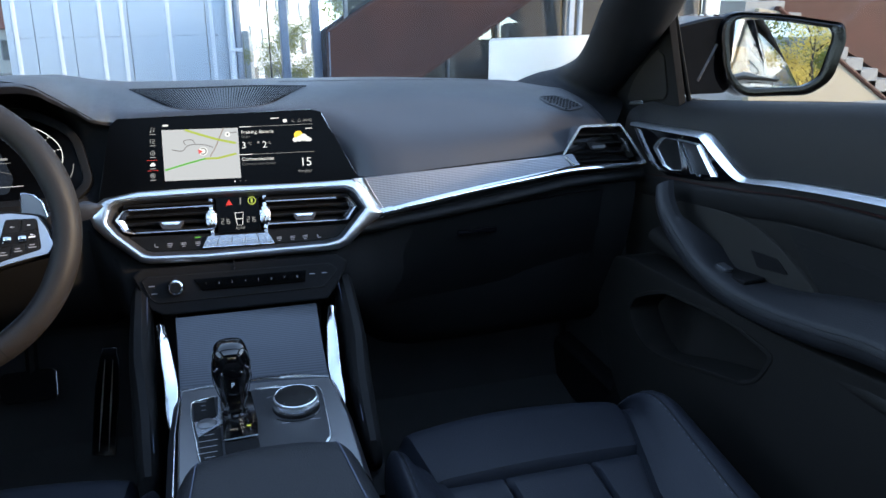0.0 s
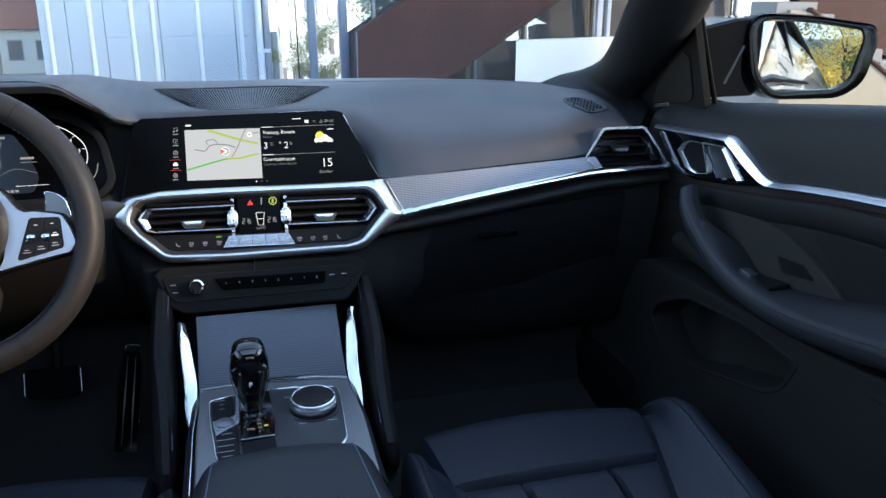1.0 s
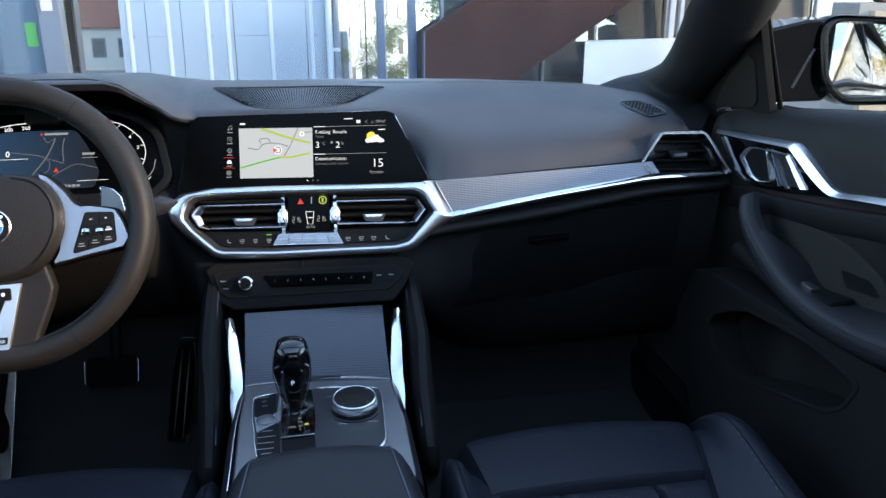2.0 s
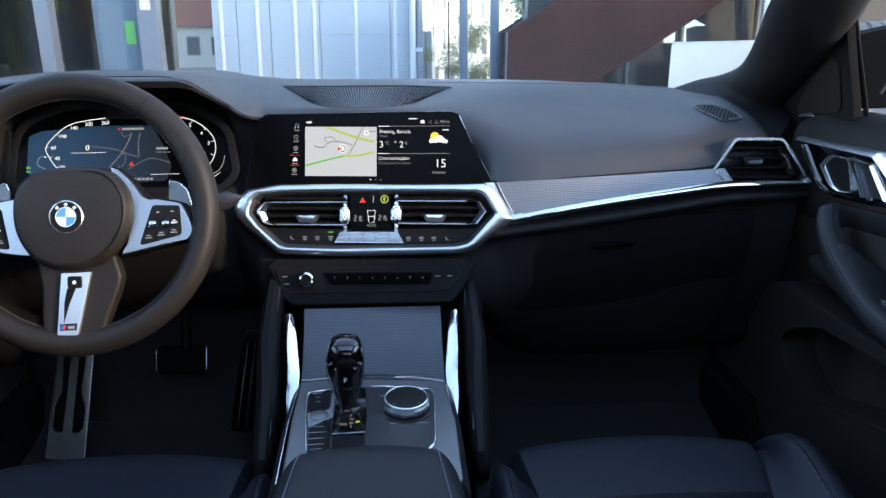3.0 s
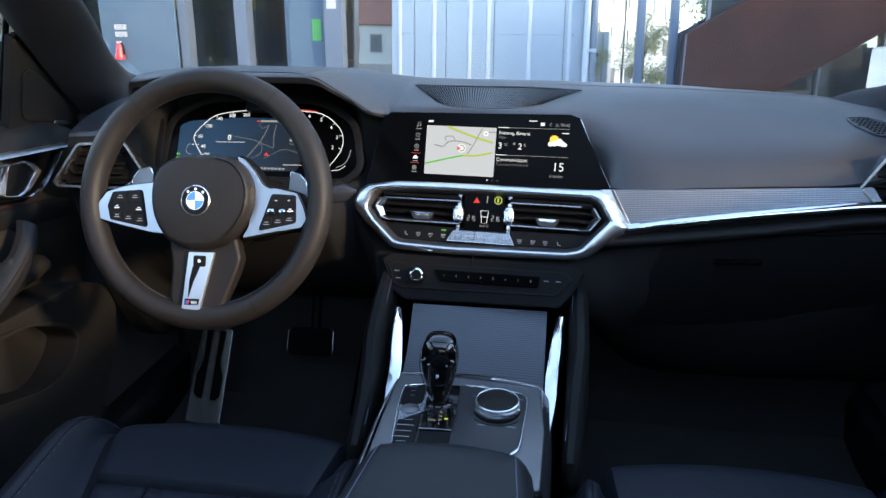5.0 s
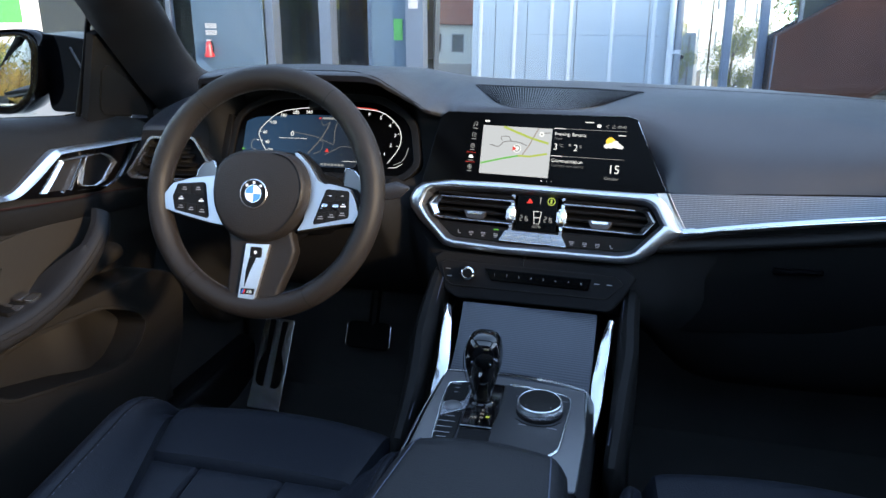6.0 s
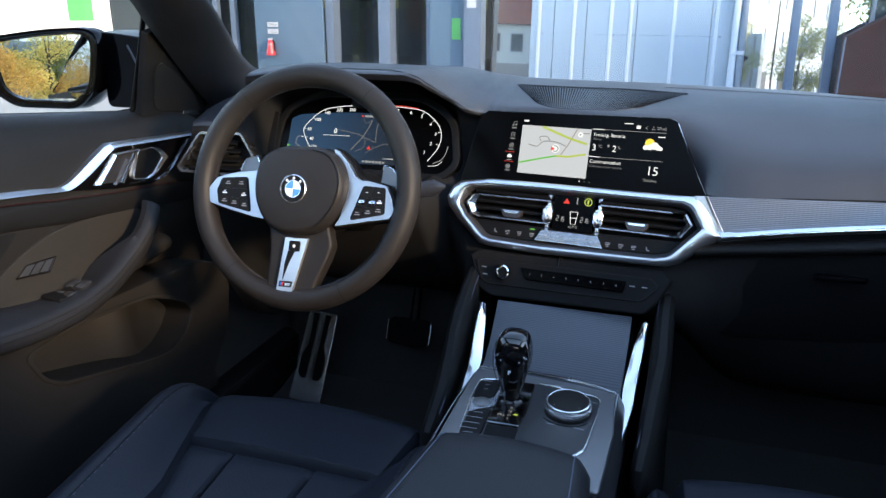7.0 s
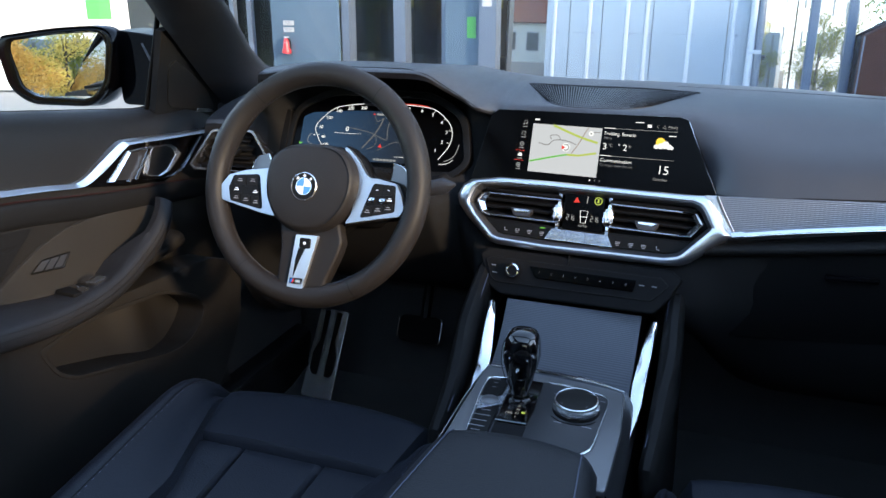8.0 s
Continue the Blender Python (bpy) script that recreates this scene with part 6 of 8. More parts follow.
edge = [(-0.020, -0.098), (-0.0205, 0.040), (-0.0130, 0.100), (-0.0080, 0.107), (0.0080, 0.107), (0.0130, 0.100), (0.0205, 0.040), (0.020, -0.098)]
part("plate_rim", sweep([AP @ Vector((q.x, q.y, 0.001)) for q in curve_pts([Vector(p) for p in edge], 3)], 0.0012, 0.0010, 6), DARKSILVER, ac, "thin steel rim")
for a, b in ((-0.0070, -0.0085), (0.0070, 0.0085)):
    part("steel_bar", sweep([AP @ Vector((a, 0.085, 0.002)), AP @ Vector(((a + b) / 2, 0.00, 0.003)), AP @ Vector((b, -0.090, 0.002))], 0.0020, 0.0018, 6, 2, (0, 0, 1), 0.05), BRUSHED, ac, "brushed steel bar")

# ---------------------------------------------------------------- doors (right built, left mirrored)
def door(sx):
    dr = thing("door_1" if sx > 0 else "door_2", "dark door lining with silver trim, armrest and map pocket" if sx > 0 else "driver door lining with silver trim, window switches and map pocket", "car door", (sx * 0.76, 0.6, 0.3), "front doors")
    off = Matrix.Translation((0.0, -0.018, 0.010) if sx > 0 else (-0.030, -0.028, -0.010))

    def mk(bm):
        mirror_bm(bm, sx)
        bm.transform(off)
        return bm

    # upper lining: from the window sill to the waist
    prof = [(0.795, 0.925), (0.785, 0.940), (0.765, 0.943), (0.742, 0.932), (0.727, 0.908), (0.719, 0.875), (0.716, 0.845)]
    rws = []
    for k in range(33):
        y = 1.37 - 1.65 * k / 32
        lift = 0.050 * (1.19 - y) / 0.42 if y < 1.19 else 0.0
        lift = min(lift, 0.085)
        rws.append([Vector((min(0.80, a + 0.30 * max(0.0, y - 1.27)), y, b + lift * max(0, (b - 0.845) / 0.095))) for a, b in [tuple(q) for q in curve_pts([Vector(p) for p in prof], 4)]])
    part("upper_lining", mk(loft(rws, False)), LINING, dr, "soft dark upper lining")
    prof2 = [(0.716, 0.848), (0.712, 0.830), (0.712, 0.800), (0.720, 0.74), (0.740, 0.68), (0.758, 0.60), (0.758, 0.48), (0.745, 0.36), (0.735, 0.27)]
    rws = []
    for k in range(33):
        y = 1.30 - 1.58 * k / 32
        rws.append([Vector((a - 0.02 * max(0, (y - 1.10) / 0.2) * max(0.0, min(1.0, (0.81 - b) / 0.08)), y, b)) for a, b in [tuple(q) for q in curve_pts([Vector(p) for p in prof2], 4)]])
    part("lower_lining", mk(loft(rws, False)), PANEL, dr, "grained dark lower lining")
    # waist pad under a thin red seam
    RED = [(1.26, 0.806), (1.156, 0.821), (1.083, 0.828), (0.958, 0.845), (0.807, 0.868), (0.60, 0.880), (0.2, 0.89), (-0.25, 0.90)]
    part("waist_pad", mk(sweep(curve_pts([(0.716, y, z - 0.020) for y, z in RED], 6), 0.010, 0.020, 14, 2.6)), DOORPAD, dr, "leather waist pad")
    part("waist_seam", mk(sweep(curve_pts([(0.7075, y, z + 0.0005) for y, z in RED], 6), 0.0009, 0.0009, 5)), PIPING, dr, "thin red piping")
    m = Matrix(((0, 0, -1, 0.712), (1, 0, 0, 0), (0, 1, 0, 0), (0, 0, 0, 1)))

    def band(top, bot, w_top, w_bot, back=0.010, n=6):
        """A flat strip between an upper and a lower line in the door's plane, its face leaning up."""
        a, b = curve_pts([Vector(p) for p in top], n), curve_pts([Vector(p) for p in bot], n)
        rows = []
        for p, q in zip(a, b):
            d = (q - p) * 0.12
            rows.append([m @ Vector((p.x, p.y, -back)), m @ Vector((p.x, p.y, w_top - 0.0012)), m @ Vector((p.x + d.x, p.y + d.y, w_top)), m @ Vector((q.x - d.x, q.y - d.y, w_bot)), m @ Vector((q.x, q.y, w_bot - 0.0012)), m @ Vector((q.x, q.y, -back))])
        return loft(rows)

    # silver trim: falls along the handle, kinks down and runs to the rear
    part("silver_trim", mk(band(
        [(1.282, 0.8945), (1.170, 0.9030), (1.075, 0.9110), (1.056, 0.9105), (1.037, 0.9030), (1.000, 0.8850), (0.970, 0.8710), (0.952, 0.8670), (0.935, 0.8670), (0.880, 0.8765), (0.78, 0.889), (0.65, 0.901), (0.4, 0.918), (0.1, 0.93), (-0.25, 0.94)],
        [(1.276, 0.8895), (1.169, 0.8965), (1.073, 0.9035), (1.062, 0.9010), (1.050, 0.8955), (1.013, 0.8760), (0.984, 0.8640), (0.966, 0.8590), (0.946, 0.8590), (0.880, 0.8690), (0.78, 0.8815), (0.65, 0.893), (0.4, 0.909), (0.1, 0.92), (-0.25, 0.93)],
        0.003, 0.0075)), SATIN, dr, "satin silver trim strip")
    # black plate under the trim with a silver rear line
    HB = [(1.278, 0.892), (1.07, 0.906), (1.045, 0.897), (0.985, 0.866), (0.962, 0.856), (1.06, 0.836), (1.15, 0.824), (1.19, 0.830), (1.225, 0.850)]
    part("handle_plate", mk(prism(HB, -0.010, 0.002, m, 0.0015)), GLOSS, dr, "glossy black handle plate")
    part("lower_trim", mk(band([(1.264, 0.8865), (1.232, 0.8600), (1.207, 0.8435), (1.186, 0.8355), (1.160, 0.8325), (1.10, 0.8375)], [(1.256, 0.8845), (1.225, 0.8575), (1.200, 0.8395), (1.182, 0.8315), (1.158, 0.8305), (1.10, 0.8367)], 0.0045, 0.0075)), RAIL, dr, "satin silver trim line")
    loop = [(1.122, 0.8905), (1.167, 0.8872), (1.181, 0.8800), (1.196, 0.8648), (1.161, 0.8404), (1.136, 0.8366), (1.100, 0.8438)]
    hole = [(1.123, 0.8885), (1.160, 0.8855), (1.170, 0.8800), (1.183, 0.8660), (1.153, 0.8430), (1.133, 0.8390), (1.104, 0.8450)]
    h = part("door_handle", mk(ring(round_poly(loop, 0.18), round_poly(hole, 0.18), 0.0, 0.0075, m, 0.0010, 0.0050)), SILVER, dr, "satin silver door handle")
    part("handle_cup", mk(prism(round_poly(inset(hole, -0.001), 0.18), 0.0005, 0.0022, m)), BLACK, h)
    part("handle_bar", mk(band([(1.124, 0.8905), (1.101, 0.8675), (1.080, 0.8435)], [(1.1205, 0.8905), (1.0975, 0.8675), (1.0765, 0.8435)], 0.0050, 0.0068)), RAIL, h, "polished bar")
    part("handle_bar", mk(band([(1.0975, 0.8800), (1.080, 0.8620), (1.062, 0.8430)], [(1.0950, 0.8800), (1.0775, 0.8620), (1.0595, 0.8430)], 0.0045, 0.0062)), RAIL, h, "polished bar")
    part("handle_bar", mk(band([(1.122, 0.8925), (1.070, 0.8945), (1.062, 0.8925), (1.036, 0.8715), (1.012, 0.8535)], [(1.122, 0.8895), (1.070, 0.8910), (1.067, 0.8895), (1.046, 0.8705), (1.024, 0.8515)], 0.0045, 0.0075)), RAIL, h, "polished bar")
    part("handle_inlay", mk(prism([(1.114, 0.889), (1.070, 0.891), (1.022, 0.853), (1.074, 0.845)], 0.0, 0.0032, m, 0.0008)), FIELDMAT, h, "dark satin inlay")
    # armrest: a slanting pull that widens into the rest
    az = 0.013 + 0.010 * sx
    ap = curve_pts([(0.664, 1.092, 0.806), (0.654, 1.072, 0.788), (0.650, 1.045, 0.766), (0.650, 1.008, 0.743), (0.649, 0.960, 0.722), (0.648, 0.915, 0.711), (0.648, 0.865, 0.706), (0.647, 0.79, 0.710), (0.646, 0.70, 0.724), (0.645, 0.60, 0.740), (0.645, 0.30, 0.755), (0.648, 0.0, 0.76)], 6)
    rws = []
    for i, p in enumerate(ap):
        tg = (ap[min(i + 1, len(ap) - 1)] - ap[max(i - 1, 0)]).normalized()
        nn = Vector((0, tg.z, -tg.y)).normalized()
        nn = nn if nn.z > 0 else -nn
        s = i / 6.0
        k = 0.45 + 0.55 * max(0.0, min(1.0, (s - 2.4) / 1.6))
        k = k * k * (3 - 2 * k)
        wd = 0.020 + 0.048 * max(0.0, min(1.0, (s - 2.2) / 1.8))
        hi = 0.004 - 0.014 * math.exp(-((s - 4.4) / 0.8) ** 2) + 0.022 * max(0, min(1, (s - 6) / 2))
        dp = 0.6 + 0.4 * min(1, s / 3.0)
        sec = [(wd, hi), (wd * 0.75, hi * 0.9 + 0.001), (wd * 0.45, hi * 0.6 + 0.003), (0.010, 0.004), (0.003, 0.0025), (-0.0015, -0.001), (-0.005, -0.008 * dp), (-0.0065, -0.015 * dp), (-0.004, -0.024 * dp), (0.003, -0.031 * dp), (0.016, -0.035 * dp), (wd * 0.8, -0.036 * dp), (wd, -0.034 * dp)]
        rws.append([p + Vector((dx, 0, az)) + nn * dn for dx, dn in sec])
    ap_ob = part("armrest_pull", mk(loft(rws)), LEATHER, dr, "padded leather armrest", 60)
    for dx, dn in ((-0.0030, -0.0040), (-0.0062, -0.0115)):
        part("armrest_stitch", mk(sweep([p + Vector((dx - 0.0004, 0, az + dn)) for p in ap[9:-2]], 0.0005, 0.0005, 5)), BLACK, ap_ob)
    sw_p = part("switch_panel", mk(rbox(0.036, 0.085, 0.008, Matrix.Translation((0.684, 0.910, 0.708 + az)) @ pose(0, 0, 0, -8, -4, 0), 0.003)), BLACK, dr)
    for k in range(1 if sx > 0 else 4):
        part("window_switch", mk(rbox(0.015, 0.024, 0.008, Matrix.Translation((0.674 + (0.018 if k % 2 else 0), 0.925 - 0.036 * (k // 2), 0.716 + az - 0.005 * (k // 2))) @ pose(0, 0, 0, 6), 0.002)), DARKSILVER, sw_p, "chrome-edged window switch")
    # fabric-like cover over the rest, its upper edge an arch
    cvr = [(1.105, 0.794), (1.035, 0.802), (0.970, 0.8065), (0.912, 0.8045), (0.858, 0.789), (0.814, 0.769), (0.777, 0.748), (0.73, 0.715), (0.98, 0.69), (1.09, 0.73), (1.12, 0.77)]
    part("inner_cover", mk(prism(round_poly(cvr, 0.3), -0.010, 0.0045, m, 0.003)), COVER, dr, "fine-grained arched inner cover")
    mem = [(0.833, 0.757), (0.858, 0.772), (0.913, 0.768), (0.896, 0.747)]
    mo = part("memory_plate", mk(prism(round_poly(mem, 0.12), 0.002, 0.0060, m, 0.0008)), BLACK, dr, "small black key plate")
    if sx < 0:
        part("plate_rim", mk(ring(round_poly(mem, 0.12), round_poly(inset(mem, 0.0011), 0.12), 0.004, 0.0072, m, 0)), RAIL, mo, "bright thin rim")
        lp = lambda f, e: (0.835 + 0.059 * f + (0.021 - 0.004 * f) * e, 0.7575 - 0.009 * f + (0.0135 + 0.0055 * f) * e)
        for k in range(3):
            f0, f1 = 0.05 + 0.31 * k, 0.32 + 0.31 * k
            part("memory_key", mk(prism([lp(f0, 0.10), lp(f1, 0.10), lp(f1, 0.90), lp(f0, 0.90)], 0.004, 0.0074, m, 0.0008)), LIPMET, mo, "dark satin memory key")
            if k:
                part("divider", mk(prism([lp(f0 - 0.030, 0.04), lp(f0 - 0.006, 0.04), lp(f0 - 0.006, 0.96), lp(f0 - 0.030, 0.96)], 0.004, 0.0080, m)), RAIL, mo, "bright divider")
    part("inset_panel", mk(prism(round_poly([(0.86, 0.822), (0.70, 0.838), (0.10, 0.852), (0.10, 0.745), (0.77, 0.745)], 0.08), -0.010, 0.0015, m, 0.002)), DOORPAD, dr, "leather inset")
    for dz in (0.0, -0.006):
        part("inset_stitch", mk(sweep([Vector((0.710, 0.83 - 0.05 * k, 0.806 + dz + 0.0022 * k)) for k in range(12)], 0.0005, 0.0005, 5)), BLACK, dr)
    # map pocket: a bulging wall with a rimmed opening
    mp_ = Matrix(((0, 0, -1, 0.670), (1, 0, 0, 0), (0, 1, 0, 0), (0, 0, 0, 1)))
    outer = [(1.20, 0.668), (1.26, 0.645), (1.30, 0.60), (1.28, 0.50), (1.20, 0.40), (1.10, 0.34), (0.60, 0.34), (0.20, 0.40), (0.20, 0.66), (0.55, 0.715), (0.78, 0.690), (0.98, 0.680)]
    hole = [(1.060, 0.648), (1.115, 0.624), (1.153, 0.602), (1.170, 0.577), (1.148, 0.547), (1.109, 0.530), (1.058, 0.534), (0.942, 0.566), (0.852, 0.590), (0.822, 0.612), (0.800, 0.655), (0.90, 0.665)]
    part("pocket_wall", mk(ring(round_poly(outer, 0.3, 8), round_poly(hole, 0.35, 8), -0.075, 0.0, mp_, 0.006)), PANEL, dr, "grained pocket wall")
    part("pocket_rim", mk(ring(round_poly(inset(hole, -0.006), 0.35, 8), round_poly(inset(hole, 0.001), 0.35, 8), -0.012, 0.002, mp_, 0.002)), PANEL, dr)
    part("pocket_back", mk(slab(lambda s, t: (0.754 - 0.036 * t - 0.03 * max(0, (0.15 - s) / 0.15) ** 2 - 0.026 * math.exp(-((s - 0.36) / 0.10) ** 2) * (1 - 0.5 * t), 1.20 - 0.42 * s, 0.67 - 0.17 * t), 48, 8, 0.004, (1, 0, 0))), PANEL, dr)
    # dark bridge between pull and pocket
    part("lower_bridge", mk(sweep(curve_pts([(0.716, 1.16, 0.715), (0.712, 1.05, 0.703), (0.708, 0.95, 0.684), (0.702, 0.85, 0.672), (0.696, 0.7, 0.676), (0.690, 0.5, 0.686), (0.686, 0.2, 0.694)], 5), 0.026, 0.016, 14, 2.4)), PANEL, dr)
    # outer skin and window
    part("outer_skin", mk(slab(lambda s, t: (0.905 - 0.10 * abs(t - 0.55) ** 2 * 2 - 0.02 * t, 1.45 - 2.75 * s, 0.30 + 0.63 * t + 0.04 * s), 12, 10, 0.012, (-1, 0, 0))), PAINT, dr, "black painted outer skin")
    part("sill_seal", mk(sweep([Vector((0.793, 1.19, 0.936)), Vector((0.795, 0.9, 0.972)), Vector((0.795, 0.6, 1.005)), Vector((0.793, -0.2, 1.02))], 0.004, 0.007, 8)), RUBBER, dr, "black rubber seal")
    g = part("window_pane", mk(slab(lambda s, t: (0.797 - 0.17 * t, 1.13 - 1.25 * s - 0.16 * t * (1 - s), 0.925 + 0.06 * s + 0.42 * t), 6, 6, 0.004, (1, 0, 0.3))), GLASS, dr, "clear side window", 0)
    g.visible_shadow = False
    # sail panel with tweeter cover ahead of the window
    ms = Matrix(((0, -0.30, -0.954, 0.748), (1, 0, 0, 0.038), (0, 0.954, -0.30, 0.93), (0, 0, 0, 1)))
    sail = [(1.44, -0.045), (1.145, 0.004), (1.130, 0.158), (1.165, 0.166), (1.30, 0.088)]
    part("sail_panel", mk(prism(round_poly(sail, 0.06), -0.010, 0.004, ms, 0.003)), MATTE, dr, "black mirror corner panel")
    tw = [(1.325, -0.008), (1.172, 0.016), (1.160, 0.096), (1.176, 0.105), (1.232, 0.074), (1.288, 0.034)]
    t_ = part("tweeter_cover", mk(prism(round_poly(tw, 0.3, 6), 0.003, 0.0075, ms, 0.0025)), PANEL, dr, "dark tweeter cover")
    for du, dv in ((0, 0), (0.006, 0.002), (-0.006, -0.001), (0.001, 0.006), (-0.001, -0.006)):
        part("tweeter_hole", mk(lathe([(0.0022, 0), (0.0018, 0.0008), (0.0001, 0.0008)], ms @ Matrix.Translation((1.205 + du, 0.052 + dv, 0.0065)), 8)), LIPMET, t_)
    part("name_plate", mk(prism([(1.322, -0.015), (1.262, -0.005), (1.266, 0.002), (1.312, -0.007)], 0.003, 0.007, ms, 0.001)), SILVER, dr, "small silver plate")
    part("sail_seal", mk(sweep([Vector((0.764, 1.184, 0.935)), Vector((0.726, 1.184, 1.06)), Vector((0.692, 1.174, 1.16))], 0.005, 0.004, 8)), RUBBER, dr)
    return dr


door(1)
door(-1)


# ---------------------------------------------------------------- wing mirrors
def wing_mirror(sx):
    wm = thing("wing_mirror", "black wing mirror reflecting autumn trees and sky", "wing mirror", (sx * 0.92, 1.25, 0.95), "wing mirrors")
    mk = lambda bm: mirror_bm(bm, sx)
    yaw = 12.0
    m = Matrix.Translation((0.992, 1.235, 1.020) if sx > 0 else (1.036, 1.215, 0.996)) @ pose(0, 0, 0, 90 - 7.0, 0, -yaw)
    gl_ = [(-0.112, 0.057), (-0.100, -0.030), (-0.070, -0.062), (0.050, -0.060), (0.084, -0.038), (0.102, 0.024), (0.098, 0.038), (-0.02, 0.054)]
    o = round_poly([(-0.110, 0.065), (-0.099, -0.030), (-0.070, -0.060), (0.042, -0.057), (0.070, -0.040), (0.088, 0.028), (0.084, 0.045), (-0.02, 0.062)], 0.42, 6)
    big = round_poly(inset(gl_, -0.014), 0.42, 6)
    cx, cy = 0.0, 0.0
    rws = []
    for w, k in ((-0.034, 0.90), (0.012, 0.975), (0.016, 1.0), (0.008, 1.035), (-0.020, 1.05), (-0.060, 0.98), (-0.095, 0.80), (-0.118, 0.50), (-0.126, 0.12)):
        rws.append([m @ Vector((x * k, y * k + 0.004, w)) for x, y in big])
    part("housing", mk(loft(rws, True, True)), SHELL, wm, "glossy black housing")
    part("glass_rim", mk(ring(big, inset(o, -0.001), -0.03, 0.0175, m, 0.003)), SHELL, wm, "glossy black rim")
    # the glass is turned in its housing towards the car's flank, and bulges slightly
    rad = 3.6
    gm = m @ pose(0, 0, -0.003, 1.7, -11.5 if sx > 0 else -12.7, 0)
    rws = [[gm @ Vector((x * k * 1.015, y * k * 1.01, (0.014 - (x * x + y * y) * k * k) / (2 * rad))) for x, y in o] for k in [1 - 0.97 * j / 12 for j in range(13)]]
    part("mirror_glass", mk(loft(rws, True, True)), MIRROR, wm, "slightly domed mirror glass", 80)
    am = [(0.762, 1.070), (0.850, 1.088), (0.905, 1.090), (0.905, 0.950), (0.780, 0.950)] if sx > 0 else [(0.790, 1.050), (0.880, 1.060), (0.930, 1.064), (0.930, 0.922), (0.808, 0.922)]
    part("mirror_arm", mk(prism(round_poly(am, 0.12), -1.340, -1.255, Matrix(((1, 0, 0, 0), (0, 0, -1, 0), (0, 1, 0, 0), (0, 0, 0, 1))), 0.012, 3)), SHELL, wm, "black mirror arm")
    # lighter grey bar paints the reflection along the arm's crease
    part("arm_crease_sheen", mk(sweep([Vector((0.835, 1.256, 0.975)), Vector((0.868, 1.256, 1.040))], 0.003, 0.003, 6)), PAD, wm)
    return wm


wing_mirror(1)
wing_mirror(-1)

# ---------------------------------------------------------------- body: pillars, roof, windscreen, floor


# windscreen edge and door edge of each pillar, from the roof down to the dashboard
PILLARS = {
    1: ([(.50, .90, 1.228), (.545, 1.02, 1.175), (.574, 1.141, 1.120), (.611, 1.246, 1.072), (.636, 1.319, 1.039), (.651, 1.382, 1.010), (.647, 1.422, .992), (.631, 1.451, .979), (.600, 1.467, .970), (.56, 1.474, .955)],
        [(.61, .80, 1.28), (.64, .95, 1.198), (.665, 1.060, 1.121), (.680, 1.112, 1.089), (.700, 1.182, 1.054), (.717, 1.254, 1.015), (.733, 1.336, .968), (.740, 1.388, .932), (.712, 1.325, .912), (.66, 1.25, .895)]),
    -1: ([(.535, .90, 1.228), (.572, 1.02, 1.175), (.601, 1.134, 1.123), (.648, 1.247, 1.072), (.688, 1.338, 1.030), (.712, 1.412, .997), (.718, 1.447, .981), (.706, 1.475, .968), (.675, 1.490, .961), (.64, 1.497, .945)],
         [(.64, .80, 1.28), (.665, .95, 1.198), (.690, 1.062, 1.123), (.710, 1.115, 1.089), (.720, 1.160, 1.056), (.735, 1.216, 1.015), (.750, 1.282, .965), (.762, 1.345, .918), (.735, 1.30, .905), (.69, 1.25, .885)]),
}


def pillar(sx):
    """One rounded moulding from the windscreen's corner to the roof."""
    rws = []
    for a, b in zip(curve_pts(PILLARS[sx][0], 5), curve_pts(PILLARS[sx][1], 5)):
        roll = Vector((-0.022, -0.034, -0.004))
        q = [a, a.lerp(b, 0.06) + roll * 0.35, a.lerp(b, 0.18) + roll * 0.75, a.lerp(b, 0.38) + roll, a.lerp(b, 0.62) + roll * 0.9, a.lerp(b, 0.84) + roll * 0.45, b]
        rws.append(q + [b + Vector((0.03, 0.03, 0.01)), a.lerp(b, 0.5) + Vector((0.05, 0.07, 0.02)), a + Vector((0.03, 0.05, 0.0))])
    ob = part("pillar_trim", mirror_bm(loft(rws), sx), PILLAR, None, "", 50)
    return tagged(ob, "dark rounded windscreen pillar trim", "pillar trim", "windscreen pillars", "structure")


pillar(1)
pillar(-1)
ws = part("windscreen", slab(lambda s, t: ((-0.73 + 1.46 * s) * (1 - 0.21 * t), 1.70 - 1.0 * t - 0.10 * (2 * s - 1) ** 2 * (1 - t), 0.915 + 0.455 * t), 12, 10, 0.005, (0, 0.4, 0.9)), GLASS, None, "", 0)
ws.visible_shadow = False
tagged(ws, "clear windscreen above the dashboard", "windscreen", "", "structure")
def roof_z(x, y):
    s, t = (x + 0.60) / 1.20, (0.72 - y) / 2.2
    return 1.365 + 0.045 * math.sin(math.pi * s) + 0.03 * math.sin(math.pi * t) - 0.10 * max(0, t - 0.6)


# unseen roof, left open in the middle so sky light reaches the cabin
bm = bmesh.new()
for x0, x1, y0, y1 in ((-0.60, -0.46, 0.72, -1.48), (0.46, 0.60, 0.72, -1.48), (-0.46, 0.46, 0.72, 0.62), (-0.46, 0.46, -0.42, -1.48)):
    piece = slab(lambda s, t: (x0 + (x1 - x0) * s, y0 + (y1 - y0) * t, roof_z(x0 + (x1 - x0) * s, y0 + (y1 - y0) * t)), 6, 10, 0.03, (0, 0, 1))
    me = bpy.data.meshes.new("piece")
    piece.to_mesh(me)
    piece.free()
    bm.from_mesh(me)
    bpy.data.meshes.remove(me)
rf = part("ceiling", bm, HEADLINER, None)
tagged(rf, "unseen dark fabric roof lining around an added glass opening", "roof lining", "", "structure")
